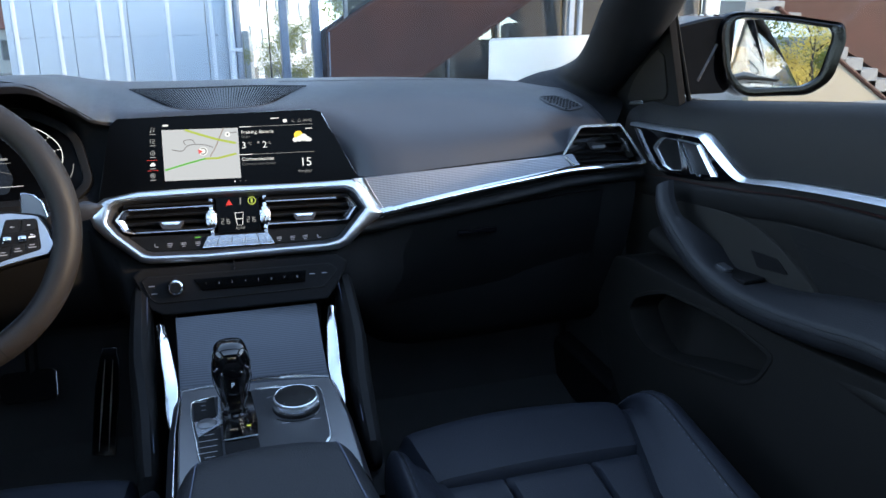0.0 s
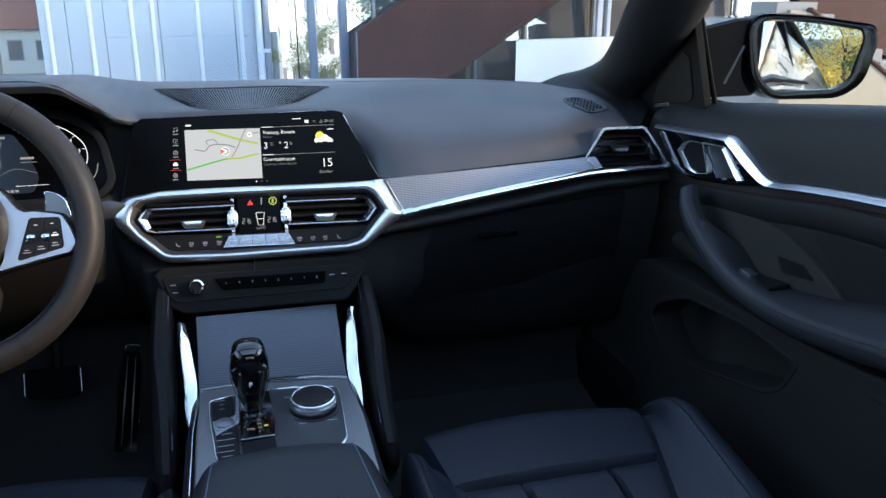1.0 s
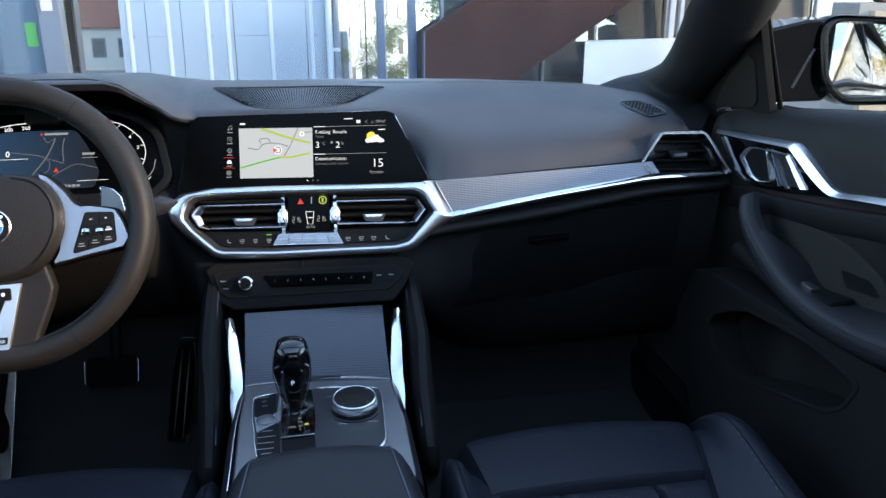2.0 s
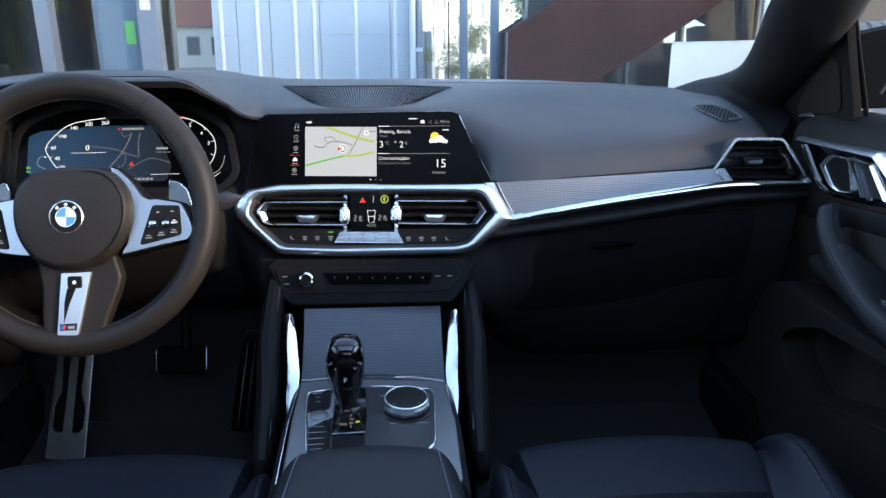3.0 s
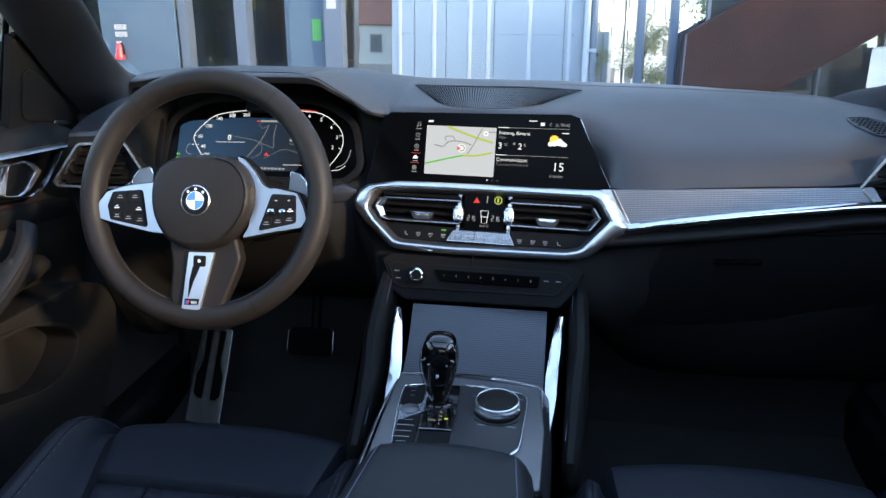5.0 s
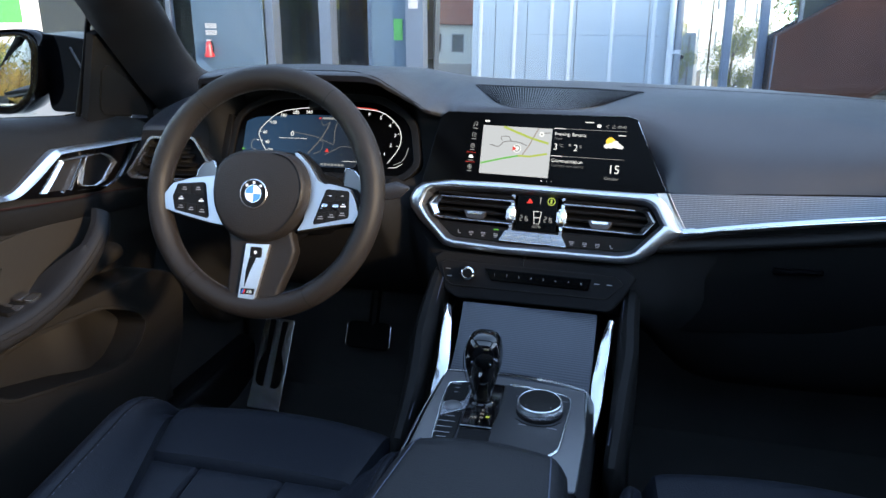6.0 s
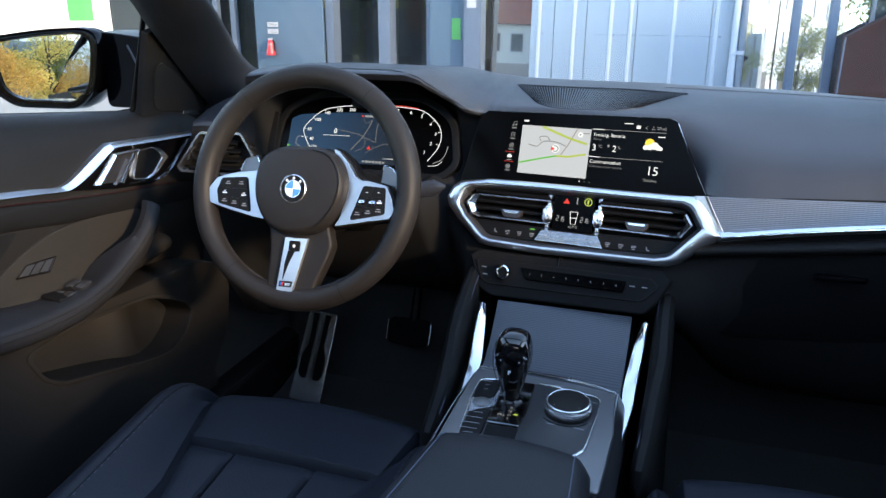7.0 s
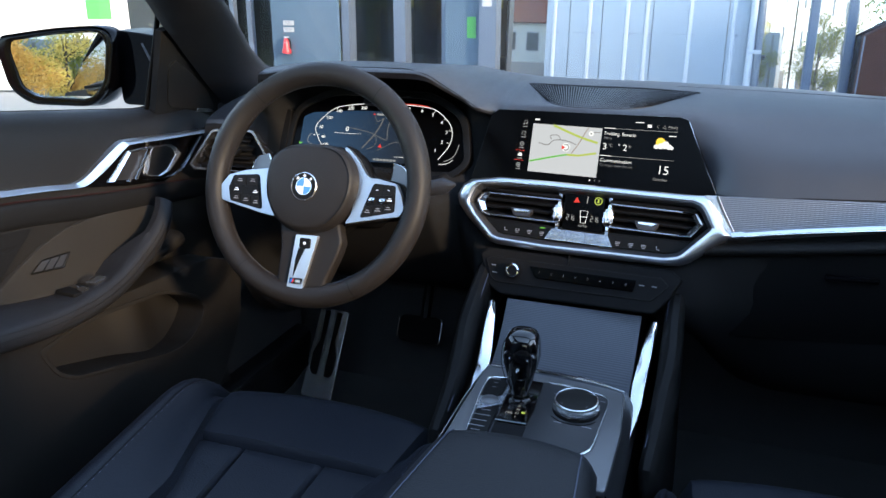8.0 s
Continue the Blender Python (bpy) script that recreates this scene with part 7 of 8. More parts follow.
# added pane over the opening, out of view
gr = part("added_roof_glass", slab(lambda s, t: (-0.48 + 0.96 * s, 0.64 - 1.08 * t, roof_z(-0.48 + 0.96 * s, 0.64 - 1.08 * t) + 0.022), 6, 8, 0.004, (0, 0, 1)), GLASS, None, "", 0)
gr.visible_shadow = False
tagged(gr, "added clear roof pane, unseen, that lets sky light in", "glass roof", "", "structure")
for sx in (1, -1):
    b = part("pillar_trim", mirror_bm(loft([[(0.62, -0.10, 1.38), (0.60, -0.24, 1.38), (0.64, -0.24, 1.40), (0.66, -0.10, 1.40)], [(0.72, 0.0, 1.0), (0.70, -0.20, 1.0), (0.78, -0.22, 1.0), (0.79, 0.0, 1.0)], [(0.73, 0.03, 0.3), (0.71, -0.20, 0.3), (0.80, -0.22, 0.3), (0.80, 0.03, 0.3)]]), sx), HEADLINER)
    tagged(b, "dark middle pillar trim", "pillar trim", "middle pillars", "structure")
    s_ = part("roof_rail", mirror_bm(sweep(curve_pts([(0.69, 0.92, 1.285), (0.665, 0.78, 1.34), (0.645, 0.65, 1.375), (0.635, 0.2, 1.41), (0.64, -0.5, 1.38), (0.675, -1.1, 1.25), (0.76, -1.6, 1.03)], 6), 0.020, 0.020, 10), sx), MATTE)
    tagged(s_, "glossy black roof rail", "roof rail", "roof rails", "structure")
    q_ = part("rear_side_window", mirror_bm(slab(lambda s, t: (0.797 - 0.17 * t, -0.22 - 1.15 * s + 0.25 * t * s, 0.98 + 0.03 * s + 0.37 * t), 6, 6, 0.004, (1, 0, 0.3)), sx), GLASS, None, "", 0)
    q_.visible_shadow = False
    tagged(q_, "clear rear side window", "car window", "rear side windows", "structure")
    r_ = part("rear_side_panel", mirror_bm(slab(lambda s, t: (0.74 + 0.04 * t, -0.28 - 1.3 * s, 0.28 + 0.72 * t), 6, 6, 0.03, (1, 0, 0)), sx), PANEL)
    tagged(r_, "dark rear side lining", "side lining", "rear side linings", "structure")
for sx in (1, -1):
    k_ = part("kick_panel", mirror_bm(slab(lambda s, t: (0.765 + 0.02 * t, 1.72 - 0.62 * s, 0.22 + (0.70 - 0.02 * s) * t), 4, 6, 0.05, (1, 0, 0)), sx), CARPET)
    tagged(k_, "black carpeted footwell side", "footwell lining", "footwell sides", "structure")
    c_ = part("pillar_foot", mirror_bm(prism(round_poly([(1.27, 0.915), (1.40, 0.940), (1.50, 0.940), (1.50, 0.78), (1.27, 0.78)], 0.1), -0.015, 0.0, Matrix(((0, 0, -1, 0.752 if sx > 0 else 0.782), (1, 0, 0, 0), (0, 1, 0, 0), (0, 0, 0, 1))), 0.004), sx), MATTE)
    tagged(c_, "black trim below the windscreen pillar", "trim", "pillar feet", "structure")
    k_ = part("door_sill", mirror_bm(rbox(0.16, 3.2, 0.16, Matrix.Translation((0.80, 0.0, 0.26)), 0.02), sx), BLACK)
    tagged(k_, "black door sill", "door sill", "door sills", "structure")
fl = part("floor", slab(lambda s, t: (-0.74 + 1.48 * s, 1.62 - 3.2 * t, 0.235 + 0.25 * max(0, (0.03 - t) / 0.03) ** 1.5), 10, 40, 0.02, (0, 0, -1)), CARPET)
tagged(fl, "black carpeted car floor", "car floor", "", "structure")
fw = part("firewall", slab(lambda s, t: (-0.78 + 1.56 * s, 1.60 + 0.05 * t, 0.30 + 0.62 * t), 4, 6, 0.02, (0, 1, 0)), CARPET)
tagged(fw, "black carpeted bulkhead in the footwell", "bulkhead", "", "structure")
rb = part("rear_bench", loft([[Vector((x, y, z)) for y, z in ((-0.62, 0.50), (-0.66, 0.55), (-1.05, 0.52), (-1.12, 0.58), (-1.30, 0.95), (-1.38, 0.95), (-1.40, 0.28), (-0.66, 0.28))] for x in (-0.66, -0.3, 0.3, 0.66)]), SEAT, None, "", 30)
tagged(rb, "dark leather rear bench", "rear seat")
pb = part("parcel_shelf", rbox(1.40, 0.42, 0.03, Matrix.Translation((0, -1.55, 0.96)), 0.01), HEADLINER)
tagged(pb, "dark rear parcel shelf", "parcel shelf", "", "structure")
tl = part("tail_wall", rbox(1.5, 0.04, 0.70, Matrix.Translation((0, -1.78, 0.62)), 0.01), PANEL)
tagged(tl, "dark tail wall behind the bench", "tail wall", "", "structure")

# ---------------------------------------------------------------- outdoors
ASPH = mat("paving", (0.22, 0.215, 0.20), 0.85, 0, 0.6, 60, 0.2, 0.7)
CORTEN = mat("weathered_steel", (0.050, 0.0195, 0.0150), 0.8, 0.0, 0.5, 30, 0.6, 1.6, spec=0.25)
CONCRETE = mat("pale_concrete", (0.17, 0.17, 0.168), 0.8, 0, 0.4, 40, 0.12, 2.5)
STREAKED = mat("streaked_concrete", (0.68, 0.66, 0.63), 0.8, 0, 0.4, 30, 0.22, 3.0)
WHITEWALL = mat("white_render", (0.80, 0.79, 0.76), 0.8, 0, 0.3, 60, 0.06, 2.0)
POSTMET = mat("galvanised_post", (0.115, 0.150, 0.205), 0.4, 0.2, 0.1, 80, 0.1)
COLUMN = mat("blue_grey_column", (0.085, 0.125, 0.19), 0.4, 0.2, 0.1, 80, 0.12)
FRAME = mat("grey_window_frame", (0.25, 0.27, 0.30), 0.4, 0.5, 0.1, 80, 0.1)
FROST = mat("frosted_panel", (0.070, 0.120, 0.175), 0.22, 0.0, 0.0, 60, 0.10, 1.2, spec=0.8)
DARKROOM = mat("dim_interior", (0.12, 0.115, 0.095), 0.8, 0, 0, 40, 0.6, 1.4)
BARK = mat("bark", (0.08, 0.06, 0.045), 0.9, 0, 0.8, 40, 0.3)
SIGN_G = mat("green_sign", (0.06, 0.33, 0.08), 0.5)
SIGN_W = mat("white_sign", (0.42, 0.42, 0.44), 0.5)


def facade_glass(name, tint, rough, amount, vary=0.4):
    """Dark glazing: a mirror sheen over a tinted body."""
    m = mat(name, tint, 0.5, 0, 0, 30, vary, 0.9)
    nt = m.node_tree
    b = nt.nodes["Principled BSDF"]
    gl, mx = nt.nodes.new("ShaderNodeBsdfGlossy"), nt.nodes.new("ShaderNodeMixShader")
    gl.inputs["Roughness"].default_value = rough
    gl.inputs["Color"].default_value = (0.90, 0.96, 1.0, 1)
    mx.inputs[0].default_value = amount
    nt.links.new(b.outputs[0], mx.inputs[1])
    nt.links.new(gl.outputs[0], mx.inputs[2])
    nt.links.new(mx.outputs[0], nt.nodes["Material Output"].inputs["Surface"])
    return m


GLAZE = facade_glass("mirror_glazing", (0.030, 0.036, 0.038), 0.0, 0.13)
GLAZE_DOOR = facade_glass("door_mirror_glazing", (0.040, 0.045, 0.045), 0.0, 0.34)
GLAZE_BLUE = facade_glass("pale_glazing", (0.150, 0.218, 0.302), 0.30, 0.10, 0.05)
DOOR_GLASS = clear_glass("door_glazing", (0.40, 0.46, 0.48), 2.0)

bm = bmesh.new()
ys = [-400, -30, 2.0, 4.0, 7.0, 10.0, 13.0, 16.0, 400]
zs = [0, 0, 0, -.08, -.28, -.48, -.62, -.64, -.64]
cols = [[bm.verts.new((x, y, z)) for x in (-400, -20, 20, 400)] for y, z in zip(ys, zs)]
for a, b in zip(cols, cols[1:]):
    for i in range(3):
        bm.faces.new((a[i], a[i + 1], b[i + 1], b[i]))
# the body tint paints a bluish haze over what the panes mirror
GLAZE_CLEAR = facade_glass("veiled_mirror_glazing", (0.13, 0.165, 0.20), 0.0, 0.66)
RODS = mat("white_rods", (0.35, 0.41, 0.49), 0.35, 0, 0.05, 60, 0.05)
gd = part("ground", bm, ASPH)
tagged(gd, "pale grey paving sloping to the building", "paving", "", "structure")
FY = 13.2
GZ = -0.62
TOPZ = 7.5


def wall_piece(name, x0, x1, y, material, parent, thick=0.06, z0=GZ, z1=TOPZ):
    return part(name, rbox(x1 - x0, thick, z1 - z0, Matrix.Translation(((x0 + x1) / 2, y + thick / 2, (z0 + z1) / 2)), 0.004), material, parent)


bd_ = thing("office_building", "modern office front of frosted glass fins and dark doors", "building", (0, FY + 2, GZ))
part("core", rbox(46, 6, 8.2, Matrix.Translation((2, FY + 6.2, 3.8)), 0.02), DARKROOM, bd_, "dim interior")
# glass field: raked panes, white upright rods and thin dark joints
RAKE = 4.5


def raked(name, x0, x1, y, material, parent, rake=RAKE, z0=GZ, z1=TOPZ, thick=0.06, bevel=0.004, label=""):
    """An upright piece of the front that leans back a little about the front's foot."""
    m = Matrix.Translation(((x0 + x1) / 2, y, GZ)) @ pose(0, 0, 0, -rake) @ Matrix.Translation((0, thick / 2, (z0 + z1) / 2 - GZ))
    return part(name, rbox(x1 - x0, thick, z1 - z0, m, bevel), material, parent, label)


JOINTS = (-2.78, -2.39, -1.86, -1.06, 0.08, 0.54)
for x0, x1 in zip(JOINTS, JOINTS[1:]):
    raked("glass_panel", x0 + 0.005, x1 - 0.005, FY + 0.06, GLAZE_BLUE, bd_, z1=0.399)
    raked("glass_panel", x0 + 0.005, x1 - 0.005, FY + 0.06, GLAZE_BLUE, bd_, z0=0.4015)
for x0 in (-2.64, -2.06, -1.46, -1.15, -0.48, 0.165):
    raked("glass_rod", x0 - 0.030, x0 + 0.030, FY + 0.045, RODS, bd_, thick=0.03, bevel=0.012, label="white upright rod")
    raked("rod_clamp", x0 + 0.03, x0 + 0.08, FY + 0.045, POSTMET, bd_, z0=0.385, z1=0.415, thick=0.02)
# mirror glazing with its painted veil, beside the post
for x0, x1 in ((0.56, 1.04), (1.06, 2.30)):
    raked("window_pane", x0, x1, FY + 0.22, GLAZE_CLEAR, bd_)
for x0, x1 in ((2.36, 3.20), (3.24, 4.10), (4.14, 5.00), (5.06, 6.3), (6.36, 7.7), (7.76, 9.2), (9.26, 12.0)):
    raked("window_pane", x0, x1, FY + 0.35, GLAZE, bd_)
    part("mullion", rbox(0.05, 0.10, TOPZ - GZ, Matrix.Translation((x0 - 0.02, FY + 0.32, (TOPZ + GZ) / 2)), 0.005), FRAME, bd_)
part("double_post", rbox(0.10, 0.10, TOPZ - GZ, Matrix.Translation((6.25, FY - 0.1, (TOPZ + GZ) / 2)), 0.01), RODS, bd_)
part("double_post", rbox(0.07, 0.10, TOPZ - GZ, Matrix.Translation((6.42, FY - 0.1, (TOPZ + GZ) / 2)), 0.01), RODS, bd_)
for x, w in ((0.445, 0.055), (0.555, 0.055)):
    part("steel_post", lathe([(w, 0), (w, TOPZ - GZ)], Matrix.Translation((x, FY - 0.05, GZ)) @ pose(0, 0, 0, -RAKE), 16), RODS if x < 0.5 else POSTMET, bd_, "slim steel post")
part("post_bracket", rbox(0.20, 0.10, 0.06, Matrix.Translation((0.50, FY + 0.0, 0.17)), 0.01), RODS, bd_)
for x, w in ((1.30, 0.13), (1.82, 0.13)):
    raked("column", x - w / 2, x + w / 2, FY + 0.12, COLUMN, bd_, thick=0.09, bevel=0.02, label="slim blue-grey column")
# entrance: doors between grey frames
for x0, x1, mtl in ((-3.53, -2.80, GLAZE_DOOR), (-5.26, -4.56, DOOR_GLASS), (-6.42, -5.50, DOOR_GLASS)):
    raked("door_pane", x0, x1, FY + 0.35, mtl, bd_, 3.0)
for x0, x1, yy in ((-3.86, -3.56, -0.15), (-5.50, -5.28, 0.05), (-4.60, -4.53, 0.05), (-6.55, -6.40, 0.1)):
    wall_piece("door_frame", x0, x1, FY + yy, POSTMET, bd_, 0.3)
wall_piece("blue_reveal", -4.52, -3.88, FY + 0.0, FROST, bd_)
wall_piece("blue_panel", -7.95, -6.56, FY + 0.0, FROST, bd_)
raked("door_pane", -9.6, -7.98, FY + 0.4, DOOR_GLASS, bd_, 3.0)
for x in (-8.0, -8.62, -9.0):
    wall_piece("door_frame", x - 0.05, x + 0.05, FY + 0.3, POSTMET, bd_, 0.12)
raked("window_pane", -16, -9.62, FY + 0.4, GLAZE, bd_, 3.0)
part("canopy", rbox(46, 1.2, 0.4, Matrix.Translation((2, FY + 0.2, TOPZ + 0.2)), 0.02), CONCRETE, bd_)
# things on the front
s1 = part("wall_notice", rbox(0.22, 0.012, 0.085, Matrix.Translation((-7.58, FY - 0.012, 0.475)), 0.002), SIGN_W)
tagged(s1, "small white notice on the blue panel", "notice", "wall notices")
s2 = part("wall_notice", rbox(0.22, 0.012, 0.085, Matrix.Translation((-7.58, FY - 0.012, 0.355)), 0.002), SIGN_W)
tagged(s2, "small white notice on the blue panel", "notice", "wall notices")
for s_ob in (s1, s2):
    for k in range(3):
        part("line", rbox(0.16, 0.003, 0.008, Matrix.Translation((-7.58, FY - 0.020, (0.475 if s_ob is s1 else 0.355) + 0.022 - 0.022 * k)), 0), PRINT, s_ob, "", 0)
fe = thing("fire_extinguisher", "red fire extinguisher on the wall", "fire extinguisher", (-7.6, FY - 0.1, -0.05))
part("cylinder", lathe([(0.0001, -0.05), (0.085, -0.045), (0.090, -0.02), (0.078, 0.03), (0.062, 0.08), (0.056, 0.17), (0.042, 0.21), (0.022, 0.225), (0.0001, 0.228)], Matrix.Translation((-7.60, FY - 0.10, -0.02)), 20), SIGN_R, fe)
part("label_band", lathe([(0.0585, 0.10), (0.0575, 0.15)], Matrix.Translation((-7.60, FY - 0.10, -0.02)), 20, False), SIGN_W, fe, "pale label")
part("valve", rbox(0.10, 0.03, 0.035, Matrix.Translation((-7.59, FY - 0.10, 0.222)), 0.008), SIGN_W, fe, "pale valve")
part("hose", sweep(curve_pts([(-7.56, FY - 0.1, 0.23), (-7.50, FY - 0.12, 0.14), (-7.51, FY - 0.12, 0.02)], 5), 0.012, 0.012, 8), BLACK, fe)
g1 = part("green_poster", rbox(0.155, 0.012, 0.35, Matrix.Translation((-4.035, FY - 0.010, 0.452)), 0.002), SIGN_G)
tagged(g1, "green information poster beside the entrance", "poster")
w1 = part("white_poster", rbox(0.16, 0.012, 0.5, Matrix.Translation((-3.72, FY - 0.168, 1.05)), 0.002), SIGN_W)
tagged(w1, "white poster on a grey door frame", "poster")

# behind the glass doors
YELLOW = mat("mustard_board", (0.30, 0.25, 0.07), 0.6, 0, 0.1, 60, 0.2, 1.5)
for x, w, h, mt, nm, lb, ct in ((-6.25, 0.16, 2.6, YELLOW, "display_board", "mustard yellow board behind a glass door", "board"), (-5.75, 0.30, 2.2, FRAME, "cupboard", "grey cupboard behind a glass door", "cupboard"), (-5.05, 0.26, 2.4, BARK, "cupboard", "dark brown cupboard behind a glass door", "cupboard"), (-8.3, 0.30, 2.0, FRAME, "cupboard", "grey cupboard behind a glass door", "cupboard")):
    ob = part(nm, rbox(w, 0.30, h, Matrix.Translation((x, FY + 0.85, GZ + h / 2)), 0.01), mt)
    tagged(ob, lb, ct)
sill_ = part("door_canopy", rbox(3.4, 0.04, 0.30, Matrix.Translation((-5.4, FY + 0.75, 0.90)), 0.01), YELLOW)
tagged(sill_, "mustard yellow band behind the glass doors", "panel")

# weathered steel stair flank
st_ = thing("steel_stair", "rust-brown weathered steel flank of an outdoor stair", "outdoor stair", (3.0, 12.8, GZ))
SM = Matrix(((1, 0, 0, 0), (0, 0, -1, 12.7), (0, 1, 0, 0), (0, 0, 0, 1)))
part("flank", prism([(1.905, -0.62), (1.918, 0.453), (7.49, 3.865), (9.92, 3.865), (2.87, -0.62)], -0.30, 0.0, SM, 0.006), CORTEN, st_, "weathered steel plate")
part("edge_plate", sweep([(2.87, 12.69, -0.62), (9.92, 12.69, 3.865)], 0.012, 0.03, 6), CORTEN, st_, "dark lower edge")
part("edge_plate", sweep([(1.905, 12.69, -0.62), (1.915, 12.69, 0.455)], 0.012, 0.012, 6), POSTMET, st_)
# second flight, to the side
S2 = Matrix(((1, 0, 0, 0), (0, 0, -1, 9.3), (0, 1, 0, 0), (0, 0, 0, 1)))
part("flank", prism([(6.6, 1.30), (6.6, 3.0), (12, 3.0), (12, -0.30), (9.9, -0.30)], -0.2, 0.0, S2, 0.006), CORTEN, st_, "weathered steel plate")
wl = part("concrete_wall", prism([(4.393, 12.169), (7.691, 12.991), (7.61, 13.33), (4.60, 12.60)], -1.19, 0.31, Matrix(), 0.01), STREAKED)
tagged(wl, "pale concrete garden wall in sunlight", "wall", "", "structure")
cs = thing("concrete_steps", "pale concrete steps beside the steel flank", "steps", (8.5, 9.2, GZ))
for k in range(9):
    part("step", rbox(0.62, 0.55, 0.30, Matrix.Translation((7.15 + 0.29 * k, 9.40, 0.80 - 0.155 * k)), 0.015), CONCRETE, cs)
BEIGE = mat("beige_render", (0.25, 0.21, 0.155), 0.85, 0, 0.4, 40, 0.15, 2.0)
bk = part("stair_cheek", prism([(7.0, 0.86), (7.35, 0.82), (9.45, -0.50), (9.45, -0.60), (7.0, -0.60)], -0.12, 0.0, Matrix(((1, 0, 0, 0), (0, 0, -1, 9.05), (0, 1, 0, 0), (0, 0, 0, 1))), 0.01), BEIGE)
tagged(bk, "beige rendered cheek wall of the steps", "wall", "", "structure")
cp_ = part("coping", sweep([(7.30, 9.08, 0.86), (9.50, 9.08, -0.52)], 0.07, 0.03, 8, 4), CORTEN)
tagged(cp_, "rust-brown coping on the cheek wall", "coping", "", "structure")
# sunlit white wall on the driver's side
lw = part("white_wall", rbox(5.3, 0.3, 5.2, Matrix.Translation((-11.03, 9.06, 2.2)) @ pose(0, 0, 0, 0, 0, 24), 0.02), WHITEWALL)
tagged(lw, "white rendered wall in full sun", "wall", "", "structure")
lg = part("green_poster", rbox(0.36, 0.012, 0.5, Matrix.Translation((-8.86, 9.854, 0.90)) @ pose(0, 0, 0, 0, 0, 24), 0.002), SIGN_G)
tagged(lg, "green poster on the white wall", "poster")

# ---------------------------------------------------------------- behind the car: white building and autumn trees
RB = Matrix.Translation((0.5, -32.0, 0)) @ pose(0, 0, 0, 0, 0, -62)
rbd = thing("white_building", "white office building with rows of windows in the sun", "building", (1.5, -32, 0))
part("wall", rbox(17, 8, 9, RB @ Matrix.Translation((3.5, 0, 4.5)), 0.05), WHITEWALL, rbd)
part("roof", rbox(17.6, 8.6, 0.35, RB @ Matrix.Translation((3.5, 0, 9.17)), 0.05), FRAME, rbd)
for fl_ in range(3):
    for k in range(7):
        x = -3.7 + 2.3 * k
        wn = part("window", rbox(1.0, 0.10, 1.3, RB @ Matrix.Translation((x, 4.01, 1.9 + 2.7 * fl_)), 0.01), FRAME, rbd)
        part("pane", rbox(0.88, 0.06, 1.18, RB @ Matrix.Translation((x, 4.06, 1.9 + 2.7 * fl_)), 0.005), GLAZE, wn)


GREYWALL = mat("blue_grey_cladding", (0.26, 0.29, 0.31), 0.6, 0, 0.2, 40, 0.15, 1.0)
pv = thing("grey_pavilion", "low blue-grey pavilion with pale uprights", "building", (-1.5, -21, 0))
part("wall", rbox(8.0, 5.0, 3.9, Matrix.Translation((-1.2, -22.0, 1.95)) @ pose(0, 0, 0, 0, 0, 6), 0.05), GREYWALL, pv)
for k in range(9):
    part("upright", rbox(0.14, 0.10, 3.7, Matrix.Translation((-1.2, -22.0, 1.9)) @ pose(0, 0, 0, 0, 0, 6) @ Matrix.Translation((-3.6 + 0.9 * k, 2.55, 0)), 0.01), CONCRETE, pv)


def leaf_mat(name, color):
    m = mat(name, color, 0.6, 0, 0, 20, 0.35, 1.5, island=0.9)
    nt = m.node_tree
    b = nt.nodes["Principled BSDF"]
    tl, mx = nt.nodes.new("ShaderNodeBsdfTranslucent"), nt.nodes.new("ShaderNodeMixShader")
    nt.links.new(b.inputs["Base Color"].links[0].from_socket, tl.inputs["Color"])
    mx.inputs[0].default_value = 0.5
    nt.links.new(b.outputs[0], mx.inputs[1])
    nt.links.new(tl.outputs[0], mx.inputs[2])
    nt.links.new(mx.outputs[0], nt.nodes["Material Output"].inputs["Surface"])
    return m


LEAF = [leaf_mat("yellow_leaves", (0.62, 0.46, 0.13)), leaf_mat("olive_leaves", (0.16, 0.17, 0.04)), leaf_mat("orange_leaves", (0.50, 0.31, 0.09))]


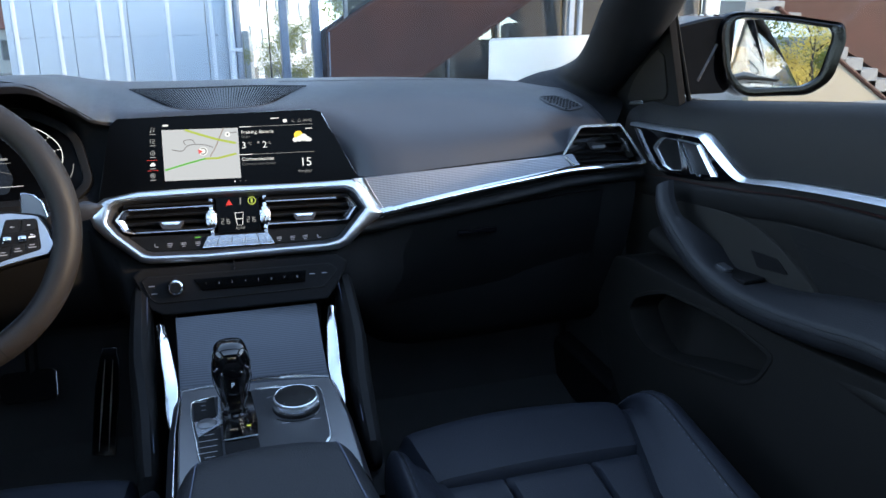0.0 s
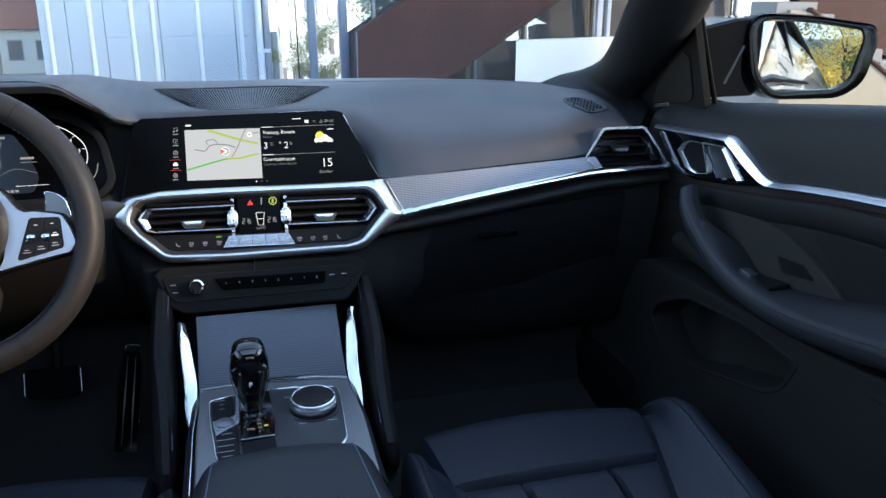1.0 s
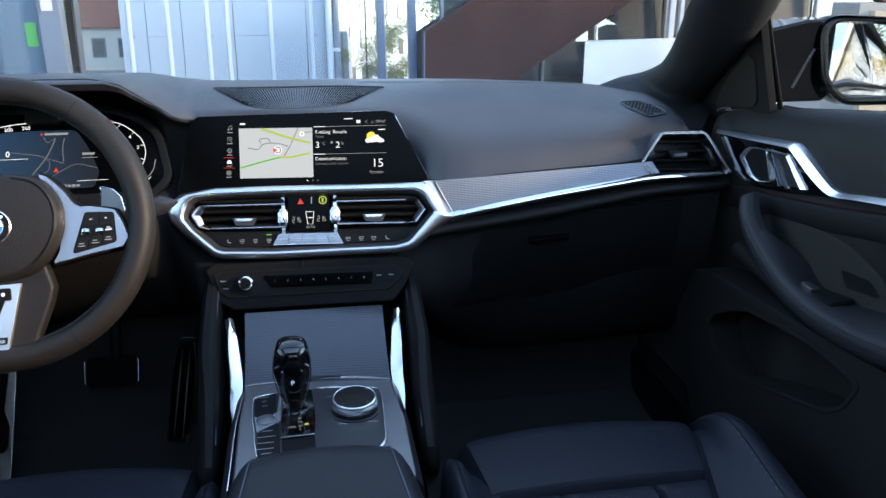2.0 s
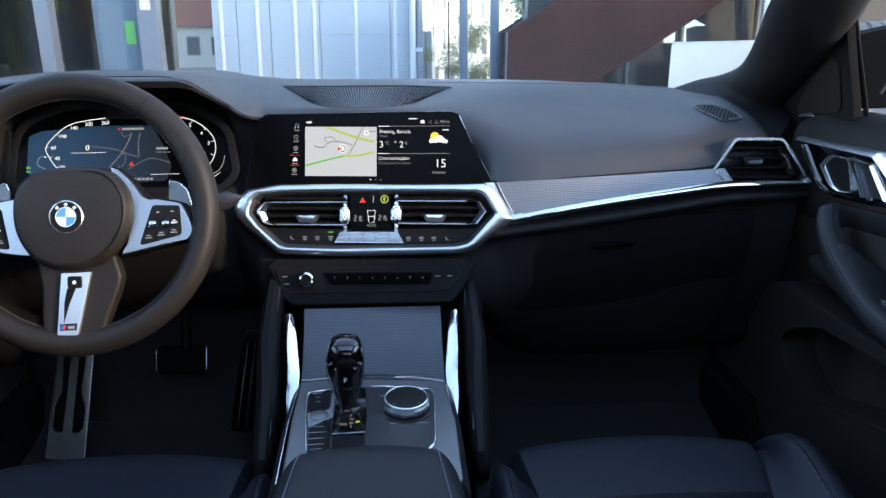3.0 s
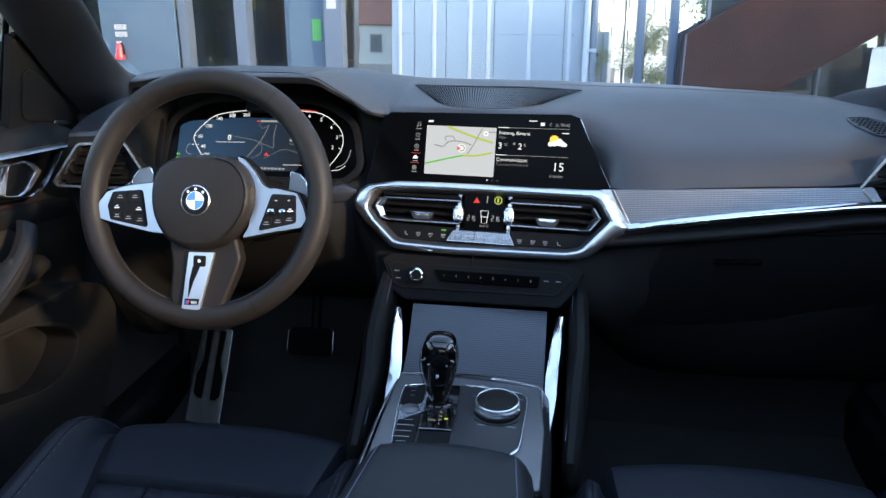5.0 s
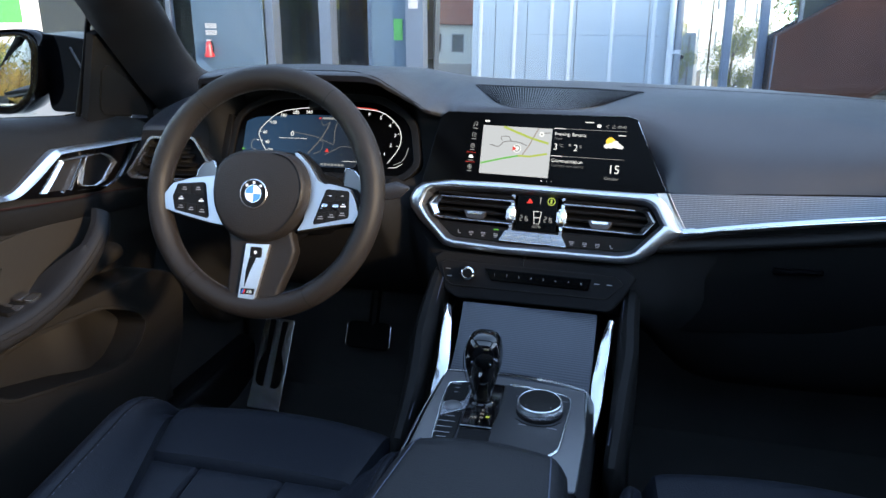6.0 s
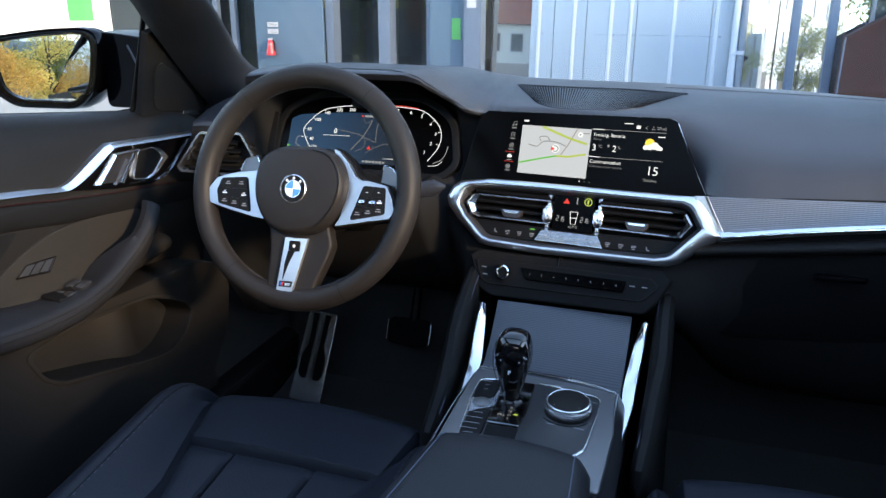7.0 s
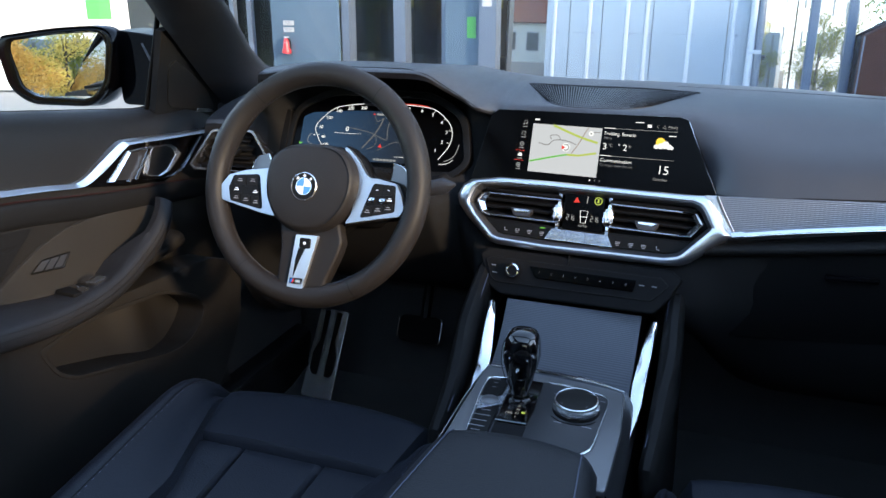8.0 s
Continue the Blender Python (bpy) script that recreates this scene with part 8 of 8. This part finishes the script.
def tree(x, y, h, kind, seed):
    rng = random.Random(seed)
    t = thing("tree", ("yellow autumn tree with thinning leaves", "olive green tree turning yellow", "orange autumn tree with thinning leaves")[kind], "tree", (x, y, 0), "autumn trees")
    limbs = [([Vector((x, y, -0.1)), Vector((x + rng.uniform(-.1, .1), y, h * 0.35)), Vector((x + rng.uniform(-.3, .3), y + rng.uniform(-.3, .3), h * 0.8))], 0.14 * h / 7)]
    tips = []
    for k in range(9):
        a = rng.uniform(0, 6.283)
        z0 = h * rng.uniform(0.14, 0.6)
        r = h * rng.uniform(0.16, 0.30)
        p = [Vector((x, y, z0)), Vector((x + r * .5 * math.cos(a), y + r * .5 * math.sin(a), z0 + h * .10)), Vector((x + r * math.cos(a), y + r * math.sin(a), z0 + h * rng.uniform(.12, .30)))]
        limbs.append((p, 0.05 * h / 7))
        tips.append(p[2])
        tips.append(p[1])
    tips.append(Vector((x, y, h * 0.82)))
    tips.append(Vector((x, y, h * 0.65)))
    for k, (p, r) in enumerate(limbs):
        part("trunk" if k == 0 else "limb", sweep(curve_pts(p, 4), lambda s, r=r: r * (1 - 0.75 * s), None, 8), BARK, t)
    verts, faces = [], []
    for tp in tips:
        rad = h * rng.uniform(0.09, 0.16)
        for k in range(400):
            d = Vector((rng.gauss(0, 1), rng.gauss(0, 1), rng.gauss(0, .8)))
            d = d.normalized() * rad * rng.random() ** 0.4
            c = tp + d
            u = Vector((rng.gauss(0, 1), rng.gauss(0, 1), rng.gauss(0, 1))).normalized()
            v = u.orthogonal().normalized()
            s = h * 0.0092 * rng.uniform(.6, 1.3)
            i0 = len(verts)
            verts += [c - u * s, c + v * s * .6, c + u * s, c - v * s * .6]
            faces.append((i0, i0 + 1, i0 + 2, i0 + 3))
    me = bpy.data.meshes.new("crown")
    me.from_pydata([tuple(v) for v in verts], [], faces)
    me.materials.append(LEAF[kind])
    cr = new("crown", me)
    cr.parent = t
    cr.matrix_parent_inverse = Matrix.Translation(t.location).inverted()
    tagged(cr, "", "", "", "stuff")
    return t


for k, (x, y, h, kd) in enumerate(((0.15, -12.5, 4.0, 0), (4.4, -19.0, 5.5, 1), (9.8, -11.0, 6.0, 0), (12.0, -14, 8.0, 2), (8.6, -17.5, 9.5, 1), (-2.0, -11.5, 3.7, 0), (-1.5, -9.0, 3.3, 2), (0.8, -16.5, 5.0, 1), (-12.2, -10.5, 6.5, 1), (-12.5, -6.0, 6.0, 2), (-3.4, -17.0, 8.0, 1), (-6.2, -13.5, 7.5, 0))):
    tree(x, y, h, kd, 11 + k)


def red_roof_house(x, y, turn):
    """A small white house under a tiled gable roof."""
    m = Matrix.Translation((x, y, 0)) @ pose(0, 0, 0, 0, 0, turn)
    h = thing("house", "white rendered house with a red tiled gable roof", "house", (x, y, 0))
    part("wall", rbox(9.0, 6.0, 3.1, m @ Matrix.Translation((0, 0, 1.55)), 0.03), WHITEWALL, h)
    gable = Matrix(((0, 0, 1, 0), (1, 0, 0, 0), (0, 1, 0, 0), (0, 0, 0, 1)))
    part("roof", prism([(-3.5, 3.0), (3.5, 3.0), (0.0, 6.2)], -4.9, 4.9, m @ gable, 0.05), ROOFTILE, h, "red tiled roof")
    for k in range(5):
        wn = part("window", rbox(0.95, 0.10, 1.25, m @ Matrix.Translation((-3.5 + 1.75 * k, 3.01, 1.75)), 0.01), FRAME, h)
        part("pane", rbox(0.80, 0.06, 1.10, m @ Matrix.Translation((-3.5 + 1.75 * k, 3.06, 1.75)), 0.005), GLAZE, wn)
    return h


ROOFTILE = mat("red_roof_tiles", (0.34, 0.10, 0.06), 0.8, 0, 0.5, 12, 0.3, 1.5)
red_roof_house(-15.5, -31.0, -14)

# far woods behind the car, added to keep the bright horizon out of reflections
rng = random.Random(5)
verts, faces = [], []
for k in range(9000):
    a = rng.uniform(-1.25, 1.25)
    far = 52 + rng.uniform(-3, 5)
    top = 5.0 + 1.6 * math.sin(7 * a) + 1.2 * math.sin(17 * a + 1) + 0.7 * math.sin(41 * a)
    c = Vector((far * math.sin(a), -far * math.cos(a), top * rng.random() ** 0.8))
    u = Vector((rng.gauss(0, 1), rng.gauss(0, 1), rng.gauss(0, 1))).normalized()
    v = u.orthogonal().normalized()
    s = rng.uniform(0.6, 1.2)
    i0 = len(verts)
    verts += [c - u * s, c + v * s * .8, c + u * s, c - v * s * .8]
    faces.append((i0, i0 + 1, i0 + 2, i0 + 3))
me = bpy.data.meshes.new("far_woods")
me.from_pydata([tuple(v) for v in verts], [], faces)
me.materials.append(leaf_mat("woodland_leaves", (0.085, 0.085, 0.03)))
fw_ = new("far_woods", me)
tagged(fw_, "added olive woods that block the low sky behind the car", "woods", "", "stuff")
